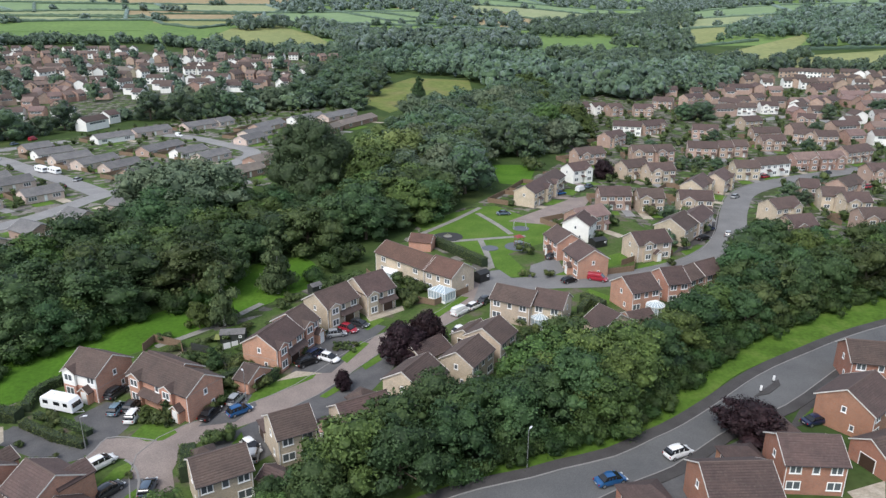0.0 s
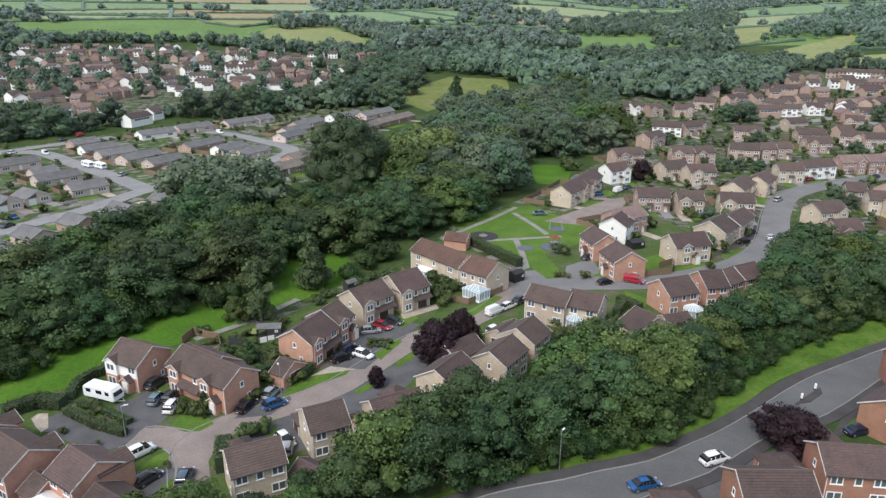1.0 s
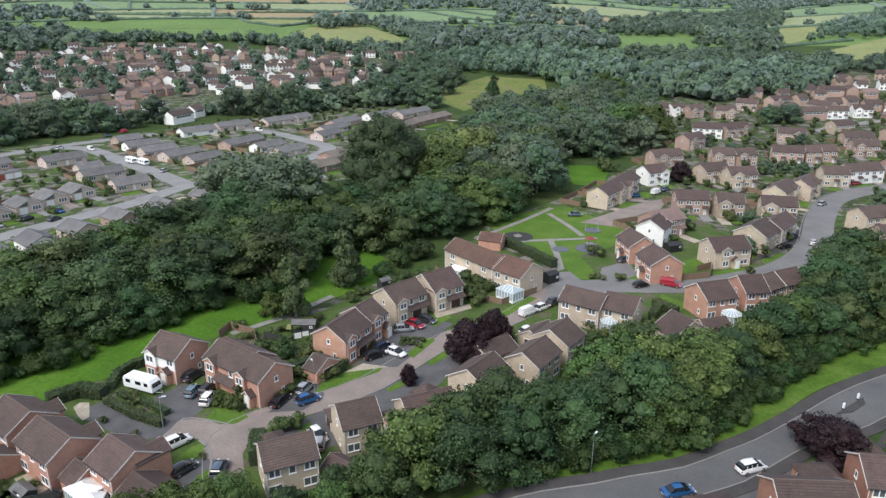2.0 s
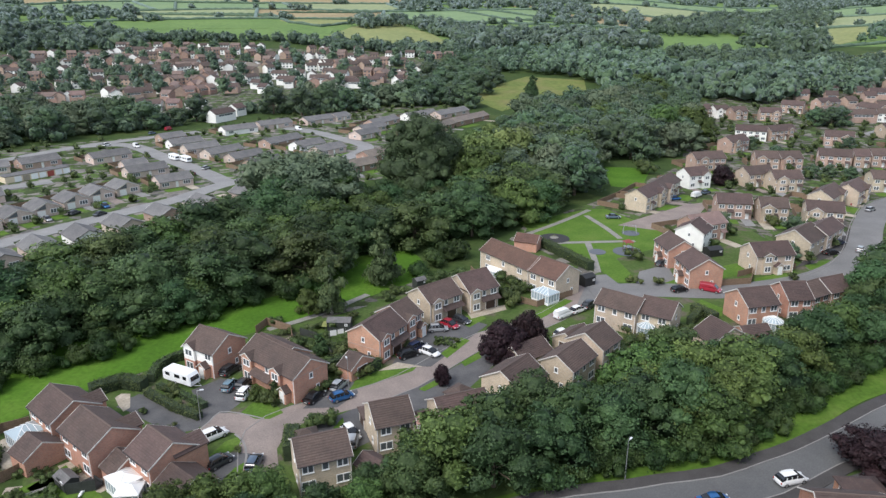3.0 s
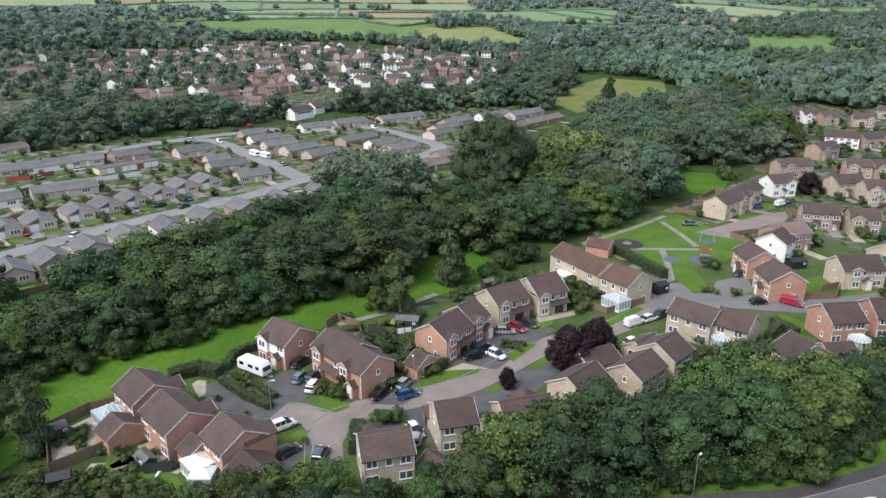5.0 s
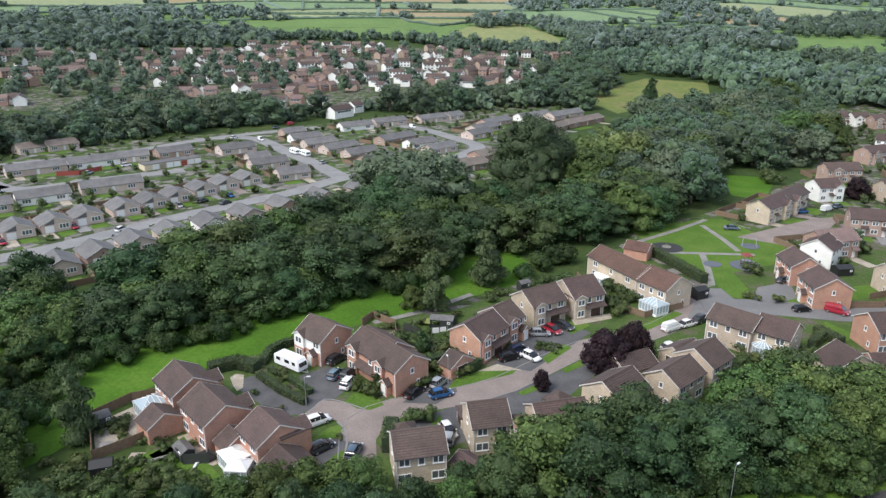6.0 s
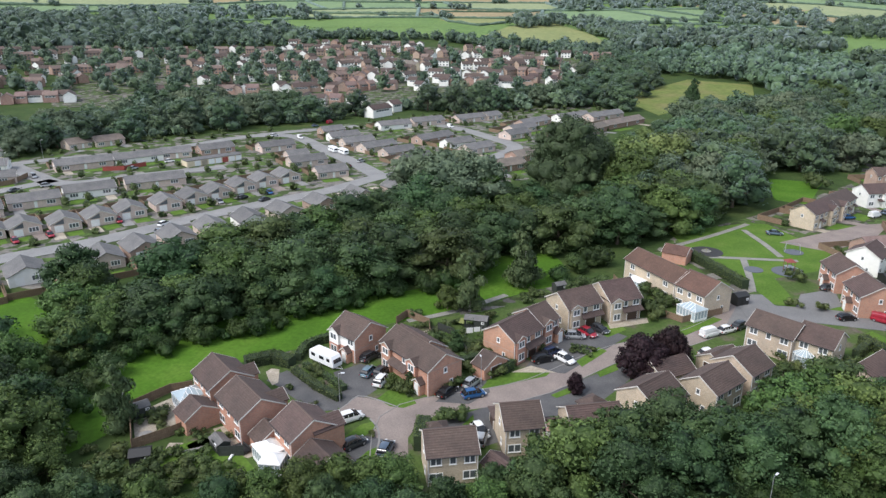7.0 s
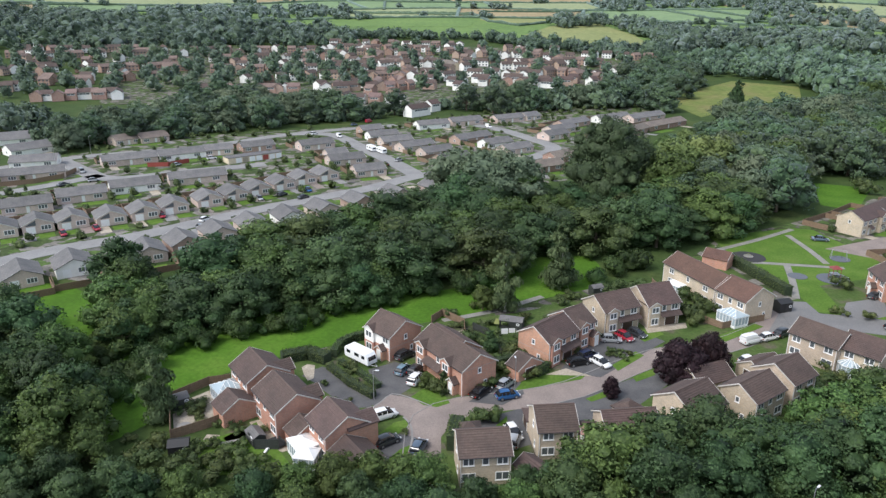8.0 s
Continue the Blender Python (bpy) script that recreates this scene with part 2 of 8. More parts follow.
M_YARD = ground_mix("lawns_and_beds", [(0.25, (0.04, 0.058, 0.022)), (0.42, (0.06, 0.1, 0.026)), (0.55, (0.075, 0.11, 0.034)), (0.66, (0.12, 0.1, 0.082)), (0.8, (0.16, 0.145, 0.125))], 0.16, 1.5)
# paler copies of the pastures, haze mixed into colour and sheen
M_FARFIELD = ground_mix("hazed_pasture", [(0.25, (0.12, 0.19, 0.075)), (0.75, (0.18, 0.25, 0.105))], 0.02, 0.2, sheen=0.08)
M_FARPALE = ground_mix("hazed_hay_meadow", [(0.25, (0.2, 0.24, 0.1)), (0.75, (0.26, 0.28, 0.14))], 0.02, 0.2, sheen=0.08)
M_STRAW = ground_mix("stubble_field", [(0.25, (0.26, 0.21, 0.12)), (0.75, (0.33, 0.27, 0.16))], 0.02, 0.2)
M_HEATH = ground_mix("rushy_field", [(0.25, (0.1, 0.145, 0.04)), (0.5, (0.14, 0.17, 0.05)), (0.7, (0.18, 0.17, 0.07))], 0.04, 0.3)
M_LEAF = foliage("broadleaf_foliage", (0.034, 0.065, 0.029), (0.079, 0.135, 0.058), 0.5, 0.3)
# broadleaf green lightened a little, with a sheen painted on for haze
M_LEAFMID = foliage("hazed_valley_foliage", (0.045, 0.08, 0.038), (0.085, 0.135, 0.062), 0.6, 0.3, 0.2)
M_LEAFTALL = foliage("tall_tree_foliage", (0.05, 0.088, 0.046), (0.1, 0.16, 0.08), 0.5, 0.3)
M_LEAFLIGHT = foliage("light_foliage", (0.049, 0.083, 0.026), (0.11, 0.165, 0.053), 0.5, 0.25)
M_LEAFOLIVE = foliage("olive_foliage", (0.041, 0.067, 0.026), (0.087, 0.124, 0.049), 0.5, 0.22)
# broadleaf green darkened, understory shade put into the bush leaves
M_LEAFDARK = foliage("shaded_thicket_foliage", (0.024, 0.047, 0.016), (0.058, 0.098, 0.032), 0.5, 0.3)
M_LEAFPALE = foliage("willow_foliage", (0.1, 0.135, 0.09), (0.15, 0.19, 0.13), 0.6, 0.12)
M_LEAFBIRCH = foliage("birch_foliage", (0.06, 0.09, 0.042), (0.13, 0.168, 0.08), 0.6, 0.12)
M_LEAFYELLOW = foliage("yellow_green_foliage", (0.12, 0.165, 0.06), (0.2, 0.255, 0.1), 0.6, 0.12)
M_LEAFPURPLE = foliage("copper_foliage", (0.016, 0.008, 0.012), (0.045, 0.025, 0.032), 0.45, 0.15)
# haze put into the colour: far leaves lightened, blued and given sheen
M_LEAFFAR = foliage("hazed_woodland_foliage", (0.066, 0.11, 0.07), (0.115, 0.168, 0.104), 0.7, 0.3, 0.25)
M_LEAFHILL = foliage("hazed_hill_foliage", (0.085, 0.128, 0.09), (0.12, 0.168, 0.118), 0.7, 0.25, 0.36)
M_VERGE = ground_mix("verge_grass", [(0.25, (0.05, 0.095, 0.014)), (0.5, (0.075, 0.14, 0.02)), (0.75, (0.115, 0.165, 0.036))], 0.2, 1.2)
# the same painted haze in a darker and a warmer leaf tone
M_FARDARK = foliage("hazed_dark_foliage", (0.052, 0.088, 0.057), (0.088, 0.132, 0.082), 0.7, 0.28, 0.22)
M_FARWARM = foliage("hazed_warm_foliage", (0.07, 0.115, 0.062), (0.11, 0.165, 0.086), 0.7, 0.2, 0.26)
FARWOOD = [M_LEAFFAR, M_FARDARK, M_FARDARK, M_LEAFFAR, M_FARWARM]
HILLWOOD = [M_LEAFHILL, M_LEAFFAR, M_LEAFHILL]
M_HEDGE = foliage("hedge_foliage", (0.045, 0.07, 0.028), (0.11, 0.145, 0.055))
# hedge core, the shade between the leaves painted as a dark green
M_CORE = plain("shaded_hedge_core", (0.024, 0.04, 0.016), 0.9, 0, 1.5, 0.3)
M_BARK = plain("bark", (0.09, 0.07, 0.05), 0.95, 0, 4.0, 0.3)
M_BIRCHBARK = plain("birch_bark", (0.45, 0.43, 0.4), 0.9, 0, 3.0, 0.3)
M_FENCE = plain("weathered_fence_wood", (0.19, 0.13, 0.085), 0.9, 0, 4.0, 0.3)
M_SHED = plain("dark_shed_wood", (0.035, 0.04, 0.035), 0.8, 0, 4.0, 0.25)
M_TYRE = plain("tyre_rubber", (0.018, 0.018, 0.018), 0.85)
M_RIM = plain("alloy_rim", (0.45, 0.45, 0.46), 0.35, 0.8)
M_CARGLASS = clear_glass("car_glass", (0.015, 0.017, 0.02))
M_LAMP = plain("head_lamp_glass", (0.6, 0.62, 0.64), 0.15)
M_TAIL = plain("tail_lamp_glass", (0.3, 0.015, 0.01), 0.2)
M_STEEL = plain("galvanised_steel", (0.38, 0.39, 0.4), 0.45, 0.7)
M_BLACK = plain("black_plastic", (0.02, 0.02, 0.02), 0.55)
M_REDPLAY = plain("red_play_paint", (0.21, 0.045, 0.04), 0.5)
M_BLUEPLAY = plain("blue_grey_rubber", (0.1, 0.11, 0.13), 0.9)
M_RUBBER = plain("black_rubber_surface", (0.03, 0.03, 0.032), 0.9)
M_REDWALL = plain("red_stained_wood", (0.28, 0.06, 0.045), 0.8, 0, 3.0, 0.2)

# ---- building helpers ----
def gz(x, y):
    """Height of the land: level round the estates, rising to hills beyond them."""
    s = max(0.0, math.hypot(x, y) - 380.0)
    far = min(1.0, max(0.0, (s - 320.0) / 500.0))
    valley = 1.0 - 0.3 * far * math.exp(-((math.degrees(math.atan2(x, y)) - 13.0) / 8.0) ** 2)
    return 0.085 * s * s / (s + 300.0) * valley + 5.0 * math.sin(x / 170.0 + 1.0) * math.sin(y / 210.0) * min(1.0, s / 300.0)


def map_uv(me):
    """UVs in metres, along each face and up it."""
    uv = me.uv_layers.new(name="UVMap")
    for p in me.polygons:
        nrm = p.normal
        if abs(nrm.z) > 0.98:
            a, b = Vector((1, 0, 0)), Vector((0, 1, 0))
        else:
            a = Vector((-nrm.y, nrm.x, 0)).normalized()
            b = nrm.cross(a)
        for li in p.loop_indices:
            co = me.vertices[me.loops[li].vertex_index].co
            uv.data[li].uv = (co.dot(a), co.dot(b))


def part(name, bm, material, parent, label="", uv=True):
    me = bpy.data.meshes.new(name)
    bm.normal_update()
    bm.to_mesh(me)
    bm.free()
    for m in (material if isinstance(material, (list, tuple)) else [material]):
        me.materials.append(m)
    if uv:
        map_uv(me)
    ob = new(name, me)
    ob.parent = parent
    if label:
        ob["label"] = label
    return ob


def reuse(name, me, parent, m):
    ob = new(name, me)
    ob.parent = parent
    ob.matrix_basis = m
    return ob


def block(bm, x0, x1, y0, y1, z0, z1, bevel=0.0):
    v = [bm.verts.new(c) for c in ((x0, y0, z0), (x1, y0, z0), (x1, y1, z0), (x0, y1, z0), (x0, y0, z1), (x1, y0, z1), (x1, y1, z1), (x0, y1, z1))]
    fs = [bm.faces.new([v[i] for i in q]) for q in ((3, 2, 1, 0), (4, 5, 6, 7), (0, 1, 5, 4), (1, 2, 6, 5), (2, 3, 7, 6), (3, 0, 4, 7))]
    if bevel:
        bmesh.ops.bevel(bm, geom=list({e for f in fs for e in f.edges}), offset=bevel, segments=1, affect="EDGES")
    return v


def boxes(*bs, bevel=0.0):
    bm = bmesh.new()
    for b in bs:
        block(bm, *b, bevel=bevel)
    return bm


def solid(verts, faces):
    bm = bmesh.new()
    v = [bm.verts.new(c) for c in verts]
    for f in faces:
        bm.faces.new([v[i] for i in f])
    return bm


def tube(bm, a, b, r0, r1, n=6):
    a, b = Vector(a), Vector(b)
    d = (b - a).normalized()
    s = d.orthogonal().normalized()
    t = d.cross(s)
    rings = []
    for c, r in ((a, r0), (b, r1)):
        rings.append([bm.verts.new(c + (s * math.cos(k * math.tau / n) + t * math.sin(k * math.tau / n)) * r) for k in range(n)])
    for k in range(n):
        bm.faces.new((rings[0][k], rings[0][(k + 1) % n], rings[1][(k + 1) % n], rings[1][k]))
    bm.faces.new(rings[0][::-1])
    bm.faces.new(rings[1])


# ---- roofs and houses ----
def gable_roof_mesh(L, D, eave, rise, over=0.35, thick=0.16, x0=None, x1=None):
    """A pitched roof with its ridge along x."""
    x0 = -L / 2 - over * 0.6 if x0 is None else x0
    x1 = L / 2 + over * 0.6 if x1 is None else x1
    s = rise / (D / 2)
    h = D / 2 + over
    zl = eave - over * s
    zr = eave + rise
    pr = [(-h, zl), (0, zr), (h, zl), (h, zl + thick), (0, zr + thick * 1.15), (-h, zl + thick)]
    v = [(x, y, z) for x in (x0, x1) for y, z in pr]
    f = [(0, 1, 7, 6), (1, 2, 8, 7), (2, 3, 9, 8), (3, 4, 10, 9), (4, 5, 11, 10), (5, 0, 6, 11), (0, 5, 4, 1), (1, 4, 3, 2), (6, 7, 10, 11), (7, 8, 9, 10)]
    return solid(v, f)


def coursed_roof_mesh(L, D, eave, rise, over=0.35, thick=0.16):
    """A pitched roof of lapped tile courses, each standing proud of the one below it; ridge along x."""
    x0, x1 = -L / 2 - over * 0.6, L / 2 + over * 0.6
    s = rise / (D / 2)
    h = D / 2 + over
    zl, zr = eave - over * s, eave + rise
    n = max(3, round(h * math.hypot(1, s) / 0.36))
    lip = 0.055
    left = [(-h, zl)]
    for k in range(n):
        y, q = -h * (1 - k / n), -h * (1 - (k + 1) / n)
        left += [(y, zl + (y + h) * s + thick), (q, zl + (q + h) * s + thick - (lip if k < n - 1 else 0.0))]
    prof = left + [(-y, z) for y, z in left[-2::-1]] + [(0, zr)]
    m = len(prof)
    v = [(x, y, z) for x in (x0, x1) for y, z in prof]
    f = [(k, k + m, (k + 1) % m + m, (k + 1) % m) for k in range(m)] + [tuple(range(m)), tuple(range(2 * m - 1, m - 1, -1))]
    bm = solid(v, f)
    bmesh.ops.recalc_face_normals(bm, faces=bm.faces)
    return bm


def hip_roof_mesh(L, D, eave, rise, over=0.35, thick=0.14):
    hx, hy = L / 2 + over, D / 2 + over
    r = max(0.3, (L - D) / 2)
    v = [(-hx, -hy, eave), (hx, -hy, eave), (hx, hy, eave), (-hx, hy, eave)]
    v += [(a, b, c + thick) for a, b, c in v] + [(-r, 0, eave + rise + thick), (r, 0, eave + rise + thick)]
    f = [(3, 2, 1, 0), (0, 1, 5, 4), (1, 2, 6, 5), (2, 3, 7, 6), (3, 0, 4, 7), (4, 5, 9, 8), (5, 6, 9), (6, 7, 8, 9), (7, 4, 8)]
    return solid(v, f)


def gable_wall_mesh(L, D, eave, rise):
    v = [(-L / 2, -D / 2, 0), (L / 2, -D / 2, 0), (L / 2, D / 2, 0), (-L / 2, D / 2, 0),
         (-L / 2, -D / 2, eave), (L / 2, -D / 2, eave), (L / 2, D / 2, eave), (-L / 2, D / 2, eave),
         (-L / 2, 0, eave + rise), (L / 2, 0, eave + rise)]
    return solid(v, [(3, 2, 1, 0), (0, 1, 5, 4), (2, 3, 7, 6), (1, 2, 6, 9, 5), (3, 0, 4, 8, 7), (4, 5, 9, 8), (6, 7, 8, 9)])


def barge_mesh(D, eave, rise, x, over=0.35, w=0.2, t=0.05):
    """Bargeboards along a gable's verge at x."""
    s = rise / (D / 2)
    h = D / 2 + over
    bm = bmesh.new()
    for sg in (-1, 1):
        v = []
        for xx in (x, x + t):
            v += [bm.verts.new(c) for c in ((xx, sg * h, eave - over * s + 0.175), (xx, 0, eave + rise + 0.175), (xx, 0, eave + rise + 0.175 - w), (xx, sg * h, eave - over * s + 0.175 - w))]
        for q in ((0, 1, 2, 3), (7, 6, 5, 4), (0, 4, 5, 1), (2, 6, 7, 3), (1, 5, 6, 2), (0, 3, 7, 4)):
            bm.faces.new([v[i] for i in q])
    bmesh.ops.recalc_face_normals(bm, faces=bm.faces)
    return bm


PANES = {}


def lattice(xs, zs, filled, y0, y1):
    """One connected piece in the plane of x and z: the filled cells of a grid, from y0 back to y1."""
    bm = bmesh.new()
    at = {}

    def v(i, k, y):
        if (i, k, y) not in at:
            at[(i, k, y)] = bm.verts.new((xs[i], y, zs[k]))
        return at[(i, k, y)]

    nx, nz = len(xs) - 1, len(zs) - 1
    on = {(i, k) for i in range(nx) for k in range(nz) if filled(i, k)}
    for i, k in on:
        bm.faces.new((v(i, k, y0), v(i + 1, k, y0), v(i + 1, k + 1, y0), v(i, k + 1, y0)))
        for di, dk, p, q in ((-1, 0, (i, k), (i, k + 1)), (1, 0, (i + 1, k + 1), (i + 1, k)), (0, -1, (i + 1, k), (i, k)), (0, 1, (i, k + 1), (i + 1, k + 1))):
            if (i + di, k + dk) not in on:
                bm.faces.new((v(*p, y0), v(*q, y0), v(*q, y1), v(*p, y1)))
    return bm


def window(parent, w, h, m, bars=2, frame_mat=None, near=True):
    """A casement window: one frame with its mullions, a sill, and a pane for each light."""
    key = (round(w, 2), round(h, 2), bars, near)
    if key not in PANES:
        b = 0.12
        xs = [-w / 2, -w / 2 + b]
        for k in range(1, bars):
            x = -w / 2 + w * k / bars
            xs += [x - 0.07, x + 0.07]
        xs += [w / 2 - b, w / 2]
        zs = [0, b, h - b, h]
        bm = lattice(xs, zs, lambda i, k: k != 1 or i % 2 == 0, -0.06, 0.04)
        me = bpy.data.meshes.new("window")
        if not near:
            v = [bm.verts.new((x, -0.03, z)) for x, z in ((-w / 2 + 0.03, 0.03), (w / 2 - 0.03, 0.03), (w / 2 - 0.03, h - 0.03), (-w / 2 + 0.03, h - 0.03))]
            bm.faces.new(v).material_index = 1
        bm.to_mesh(me)
        bm.free()
        me.materials.append(M_UPVC)
        me.materials.append(M_GLASS)
        bp = boxes((-w / 2 / bars + 0.03, w / 2 / bars - 0.03, -0.03, 0.02, 0.07, h - 0.07))
        mp = bpy.data.meshes.new("pane")
        bp.to_mesh(mp)
        bp.free()
        mp.materials.append(M_GLASS)
        bp = boxes((-w / 2 - 0.06, w / 2 + 0.06, -0.11, 0.03, -0.07, -0.002))
        ms = bpy.data.meshes.new("sill")
        bp.to_mesh(ms)
        bp.free()
        ms.materials.append(M_UPVC)
        PANES[key] = (me, mp, ms)
    me, mp, ms = PANES[key]
    win = reuse("window", me, parent, m)
    if near:
        for k in range(bars):
            reuse("pane", mp, win, pose(-w / 2 + w * (k + 0.5) / bars, 0, 0))
        reuse("sill", ms, win, Matrix())
    return win


def facing(side, L, D, a, z):
    """The place on a house's wall: side f (front, -y), b (back), r (+x), l (-x); a metres along it from its middle."""
    return {"f": pose(a, -D / 2, z), "b": pose(-a, D / 2, z, 0, 0, 180), "r": pose(L / 2, a, z, 0, 0, 90), "l": pose(-L / 2, -a, z, 0, 0, -90)}[side]


DOORS = {}


def door(parent, w, h, m, material, name="door", near=True):
    key = (w, h, material.name)
    if key not in DOORS:
        bs = [(-w / 2, w / 2, -0.05, 0.03, 0, h)]
        rows = 4 if w > 1.5 else 2
        for k in range(rows):
            z0 = 0.12 + k * (h - 0.2) / rows
            bs.append((-w / 2 + 0.12, w / 2 - 0.12, -0.075, -0.05, z0, z0 + (h - 0.2) / rows - 0.1))
        bs += [(w / 2 - 0.2, w / 2 - 0.12, -0.11, -0.05, 1.0, 1.08)]
        bm = boxes(*bs)
        me = bpy.data.meshes.new(name)
        bm.to_mesh(me)
        bm.free()
        me.materials.append(material)
        bf = lattice([-w / 2 - 0.1, -w / 2, w / 2, w / 2 + 0.1], [0, h, h + 0.1], lambda i, k: k == 1 or i != 1, -0.07, 0.03)
        mf = bpy.data.meshes.new("door_frame")
        bf.to_mesh(mf)
        bf.free()
        mf.materials.append(M_UPVC)
        DOORS[key] = (me, mf)
    me, mf = DOORS[key]
    d = reuse(name, me, parent, m)
    if near:
        reuse("door_frame", mf, d, Matrix())
    return d


def chimney(parent, x, y, z, material):
    c = part("chimney", boxes((x - 0.35, x + 0.35, y - 0.3, y + 0.3, z - 1.0, z + 0.7), (x - 0.42, x + 0.42, y - 0.37, y + 0.37, z + 0.7, z + 0.82)), material, parent, "brick chimney stack")
    bm = bmesh.new()
    tube(bm, (x, y, z + 0.82), (x, y, z + 1.2), 0.13, 0.1, 8)
    part("chimney_pot", bm, M_BRICK, c, "clay pot")


def wing(parent, m, L, D, eave, rise, wall, roof, barge=True, both=False):
    """A lower or projecting gabled wing; its local frame is m, with the ridge along its x and the free gable at +x."""
    w = part("wing_wall", gable_wall_mesh(L, D, eave, rise), wall, parent)
    w.matrix_basis = m
    r = part("wing_roof", coursed_roof_mesh(L, D, eave, rise, 0.3), roof, parent)
    r.matrix_basis = m
    if barge:
        bm = barge_mesh(D, eave, rise, L / 2 + 0.183, 0.3)
        k = part("bargeboard", bm, M_BARGE, r, "white bargeboard")
    return w


def lean_to(parent, m, L, P, low, high, wall, roof):
    """A lean-to against a wall: L wide, P deep, outwards along -y of m."""
    v = [(-L / 2, 0, 0), (L / 2, 0, 0), (L / 2, -P, 0), (-L / 2, -P, 0), (-L / 2, 0, high), (L / 2, 0, high), (L / 2, -P, low), (-L / 2, -P, low)]
    if wall:
        w = part("lean_to_wall", solid(v, [(0, 1, 2, 3), (1, 0, 4, 5), (2, 1, 5, 6), (3, 2, 6, 7), (0, 3, 7, 4), (4, 7, 6, 5)]), wall, parent)
        w.matrix_basis = m
    s = (high - low) / P
    o, t = 0.25, 0.12
    v = [(-L / 2 - 0.1, 0.0, high + 0.02), (L / 2 + 0.1, 0.0, high + 0.02), (L / 2 + 0.1, -P - o, low - o * s + 0.02), (-L / 2 - 0.1, -P - o, low - o * s + 0.02)]
    v += [(a, b, c + t) for a, b, c in v]
    r = part("lean_to_roof", solid(v, [(3, 2, 1, 0), (4, 5, 6, 7), (0, 1, 5, 4), (1, 2, 6, 5), (2, 3, 7, 6), (3, 0, 4, 7)]), roof, parent)
    r.matrix_basis = m
    return r


def house(x, y, rot, L, D, wall, roof=None, eave=4.7, rise=None, label="", bays=(), wins="fr", door_at=None, garage=None, porch=None, stack=None, group="houses of the estate", name="detached_house", canopy=None, front=None, rear=(), z=0.0, bands=(), stagger=None):
    """A gabled house. bays: (a, width, projection) gabled bays on the front; garage/porch/canopy: places along the front; bands: heights of string courses; stagger: (from, to, setback) of a part set further back."""
    roof = roof or M_ROOF
    rise = rise or D * 0.28
    e = tagged(new(name), label, "house", group)
    e.matrix_basis = pose(x, y, z, 0, 0, rot)
    D -= 0.5
    L -= 0.3
    part("wall", gable_wall_mesh(L, D, eave, rise), wall, e)
    rf = part("roof", coursed_roof_mesh(L, D, eave, rise), roof, e)
    part("bargeboard", barge_mesh(D, eave, rise, L / 2 + 0.213), M_BARGE, rf, "white bargeboard")
    part("bargeboard", barge_mesh(D, eave, rise, -L / 2 - 0.263), M_BARGE, rf, "white bargeboard")
    bm = bmesh.new()
    tube(bm, (-L / 2 - 0.2, 0, eave + rise + 0.15), (L / 2 + 0.2, 0, eave + rise + 0.15), 0.13, 0.13, 6)
    part("ridge", bm, M_RIDGE, rf)
    s = rise / (D / 2)
    for sg in (-1, 1):
        yy = sg * (D / 2 + 0.42)
        zz = eave - 0.35 * s + 0.04
        part("gutter", boxes((-L / 2 - 0.2, L / 2 + 0.2, yy - 0.045, yy + 0.045, zz + 0.02, zz + 0.1)), M_GUTTER, rf)
    if group == G:
        for xx in (-L / 2 + 0.12, L / 2 - 0.12):
            bm = bmesh.new()
            tube(bm, (xx, -D / 2 - 0.08, 0.0), (xx, -D / 2 - 0.08, eave - 0.3), 0.05, 0.05, 6)
            tube(bm, (xx, -D / 2 - 0.08, eave - 0.34), (xx, -D / 2 - 0.4, eave - 0.12), 0.05, 0.05, 6)
            part("downpipe", bm, M_UPVC, e, "white plastic downpipe")
    for zz in bands:
        for sg in (-1, 1):
            xx = sg * (L / 2 + 0.015)
            part("string_course", boxes((xx - 0.03, xx + 0.03, -D / 2 + 0.01, D / 2 - 0.01, zz, zz + 0.16)), M_PALEBRICK, e, "paler brick band")
    if stagger:
        a0, a1, back = stagger
        wing(e, pose((a0 + a1) / 2, back, 0), a1 - a0, D, eave, rise, wall, roof)
    if front:
        part("front_cladding", boxes((-L / 2, L / 2, -D / 2 - 0.03, -D / 2, 0, eave)), front, e, "pale rendered front")
        part("lower_brickwork", boxes((-L / 2 + 0.01, L / 2 - 0.01, -D / 2 - 0.05, -D / 2 - 0.01, 0, 2.5)), wall, e, "brick lower storey")
    bay_spans = []
    for a, w, pr in bays:
        br = w * 0.5 * s
        ln = pr + D / 2
        wing(e, pose(a, -D / 2 - pr + ln / 2, 0, 0, 0, -90), ln, w, eave, br, front or wall, roof)
        bay_spans.append((a - w / 2, a + w / 2))
        if front:
            part("lower_brickwork", boxes((a - w / 2 - 0.02, a + w / 2 + 0.02, -D / 2 - pr - 0.02, -D / 2 - 0.02, 0, 2.45)), wall, e, "brick lower storey")
        for zz, hh in ((0.7, 1.3), (3.2, 1.15)):
            window(e, min(1.9, w * 0.68), hh + 0.1, pose(a, -D / 2 - pr, zz))
    for a, w, pr in rear:
        ln = pr + D / 2
        wing(e, pose(a, D / 2 + pr - ln / 2, 0, 0, 0, 90), ln, w, eave, w * 0.5 * s, wall, roof)

    def free(a, hw):
        return all(a + hw < p or a - hw > q for p, q in bay_spans)
    off = -0.03 if front else 0.0
    spots = [-L * 0.33, 0.0, L * 0.33] if L > 6.5 else [-L * 0.25, L * 0.25]
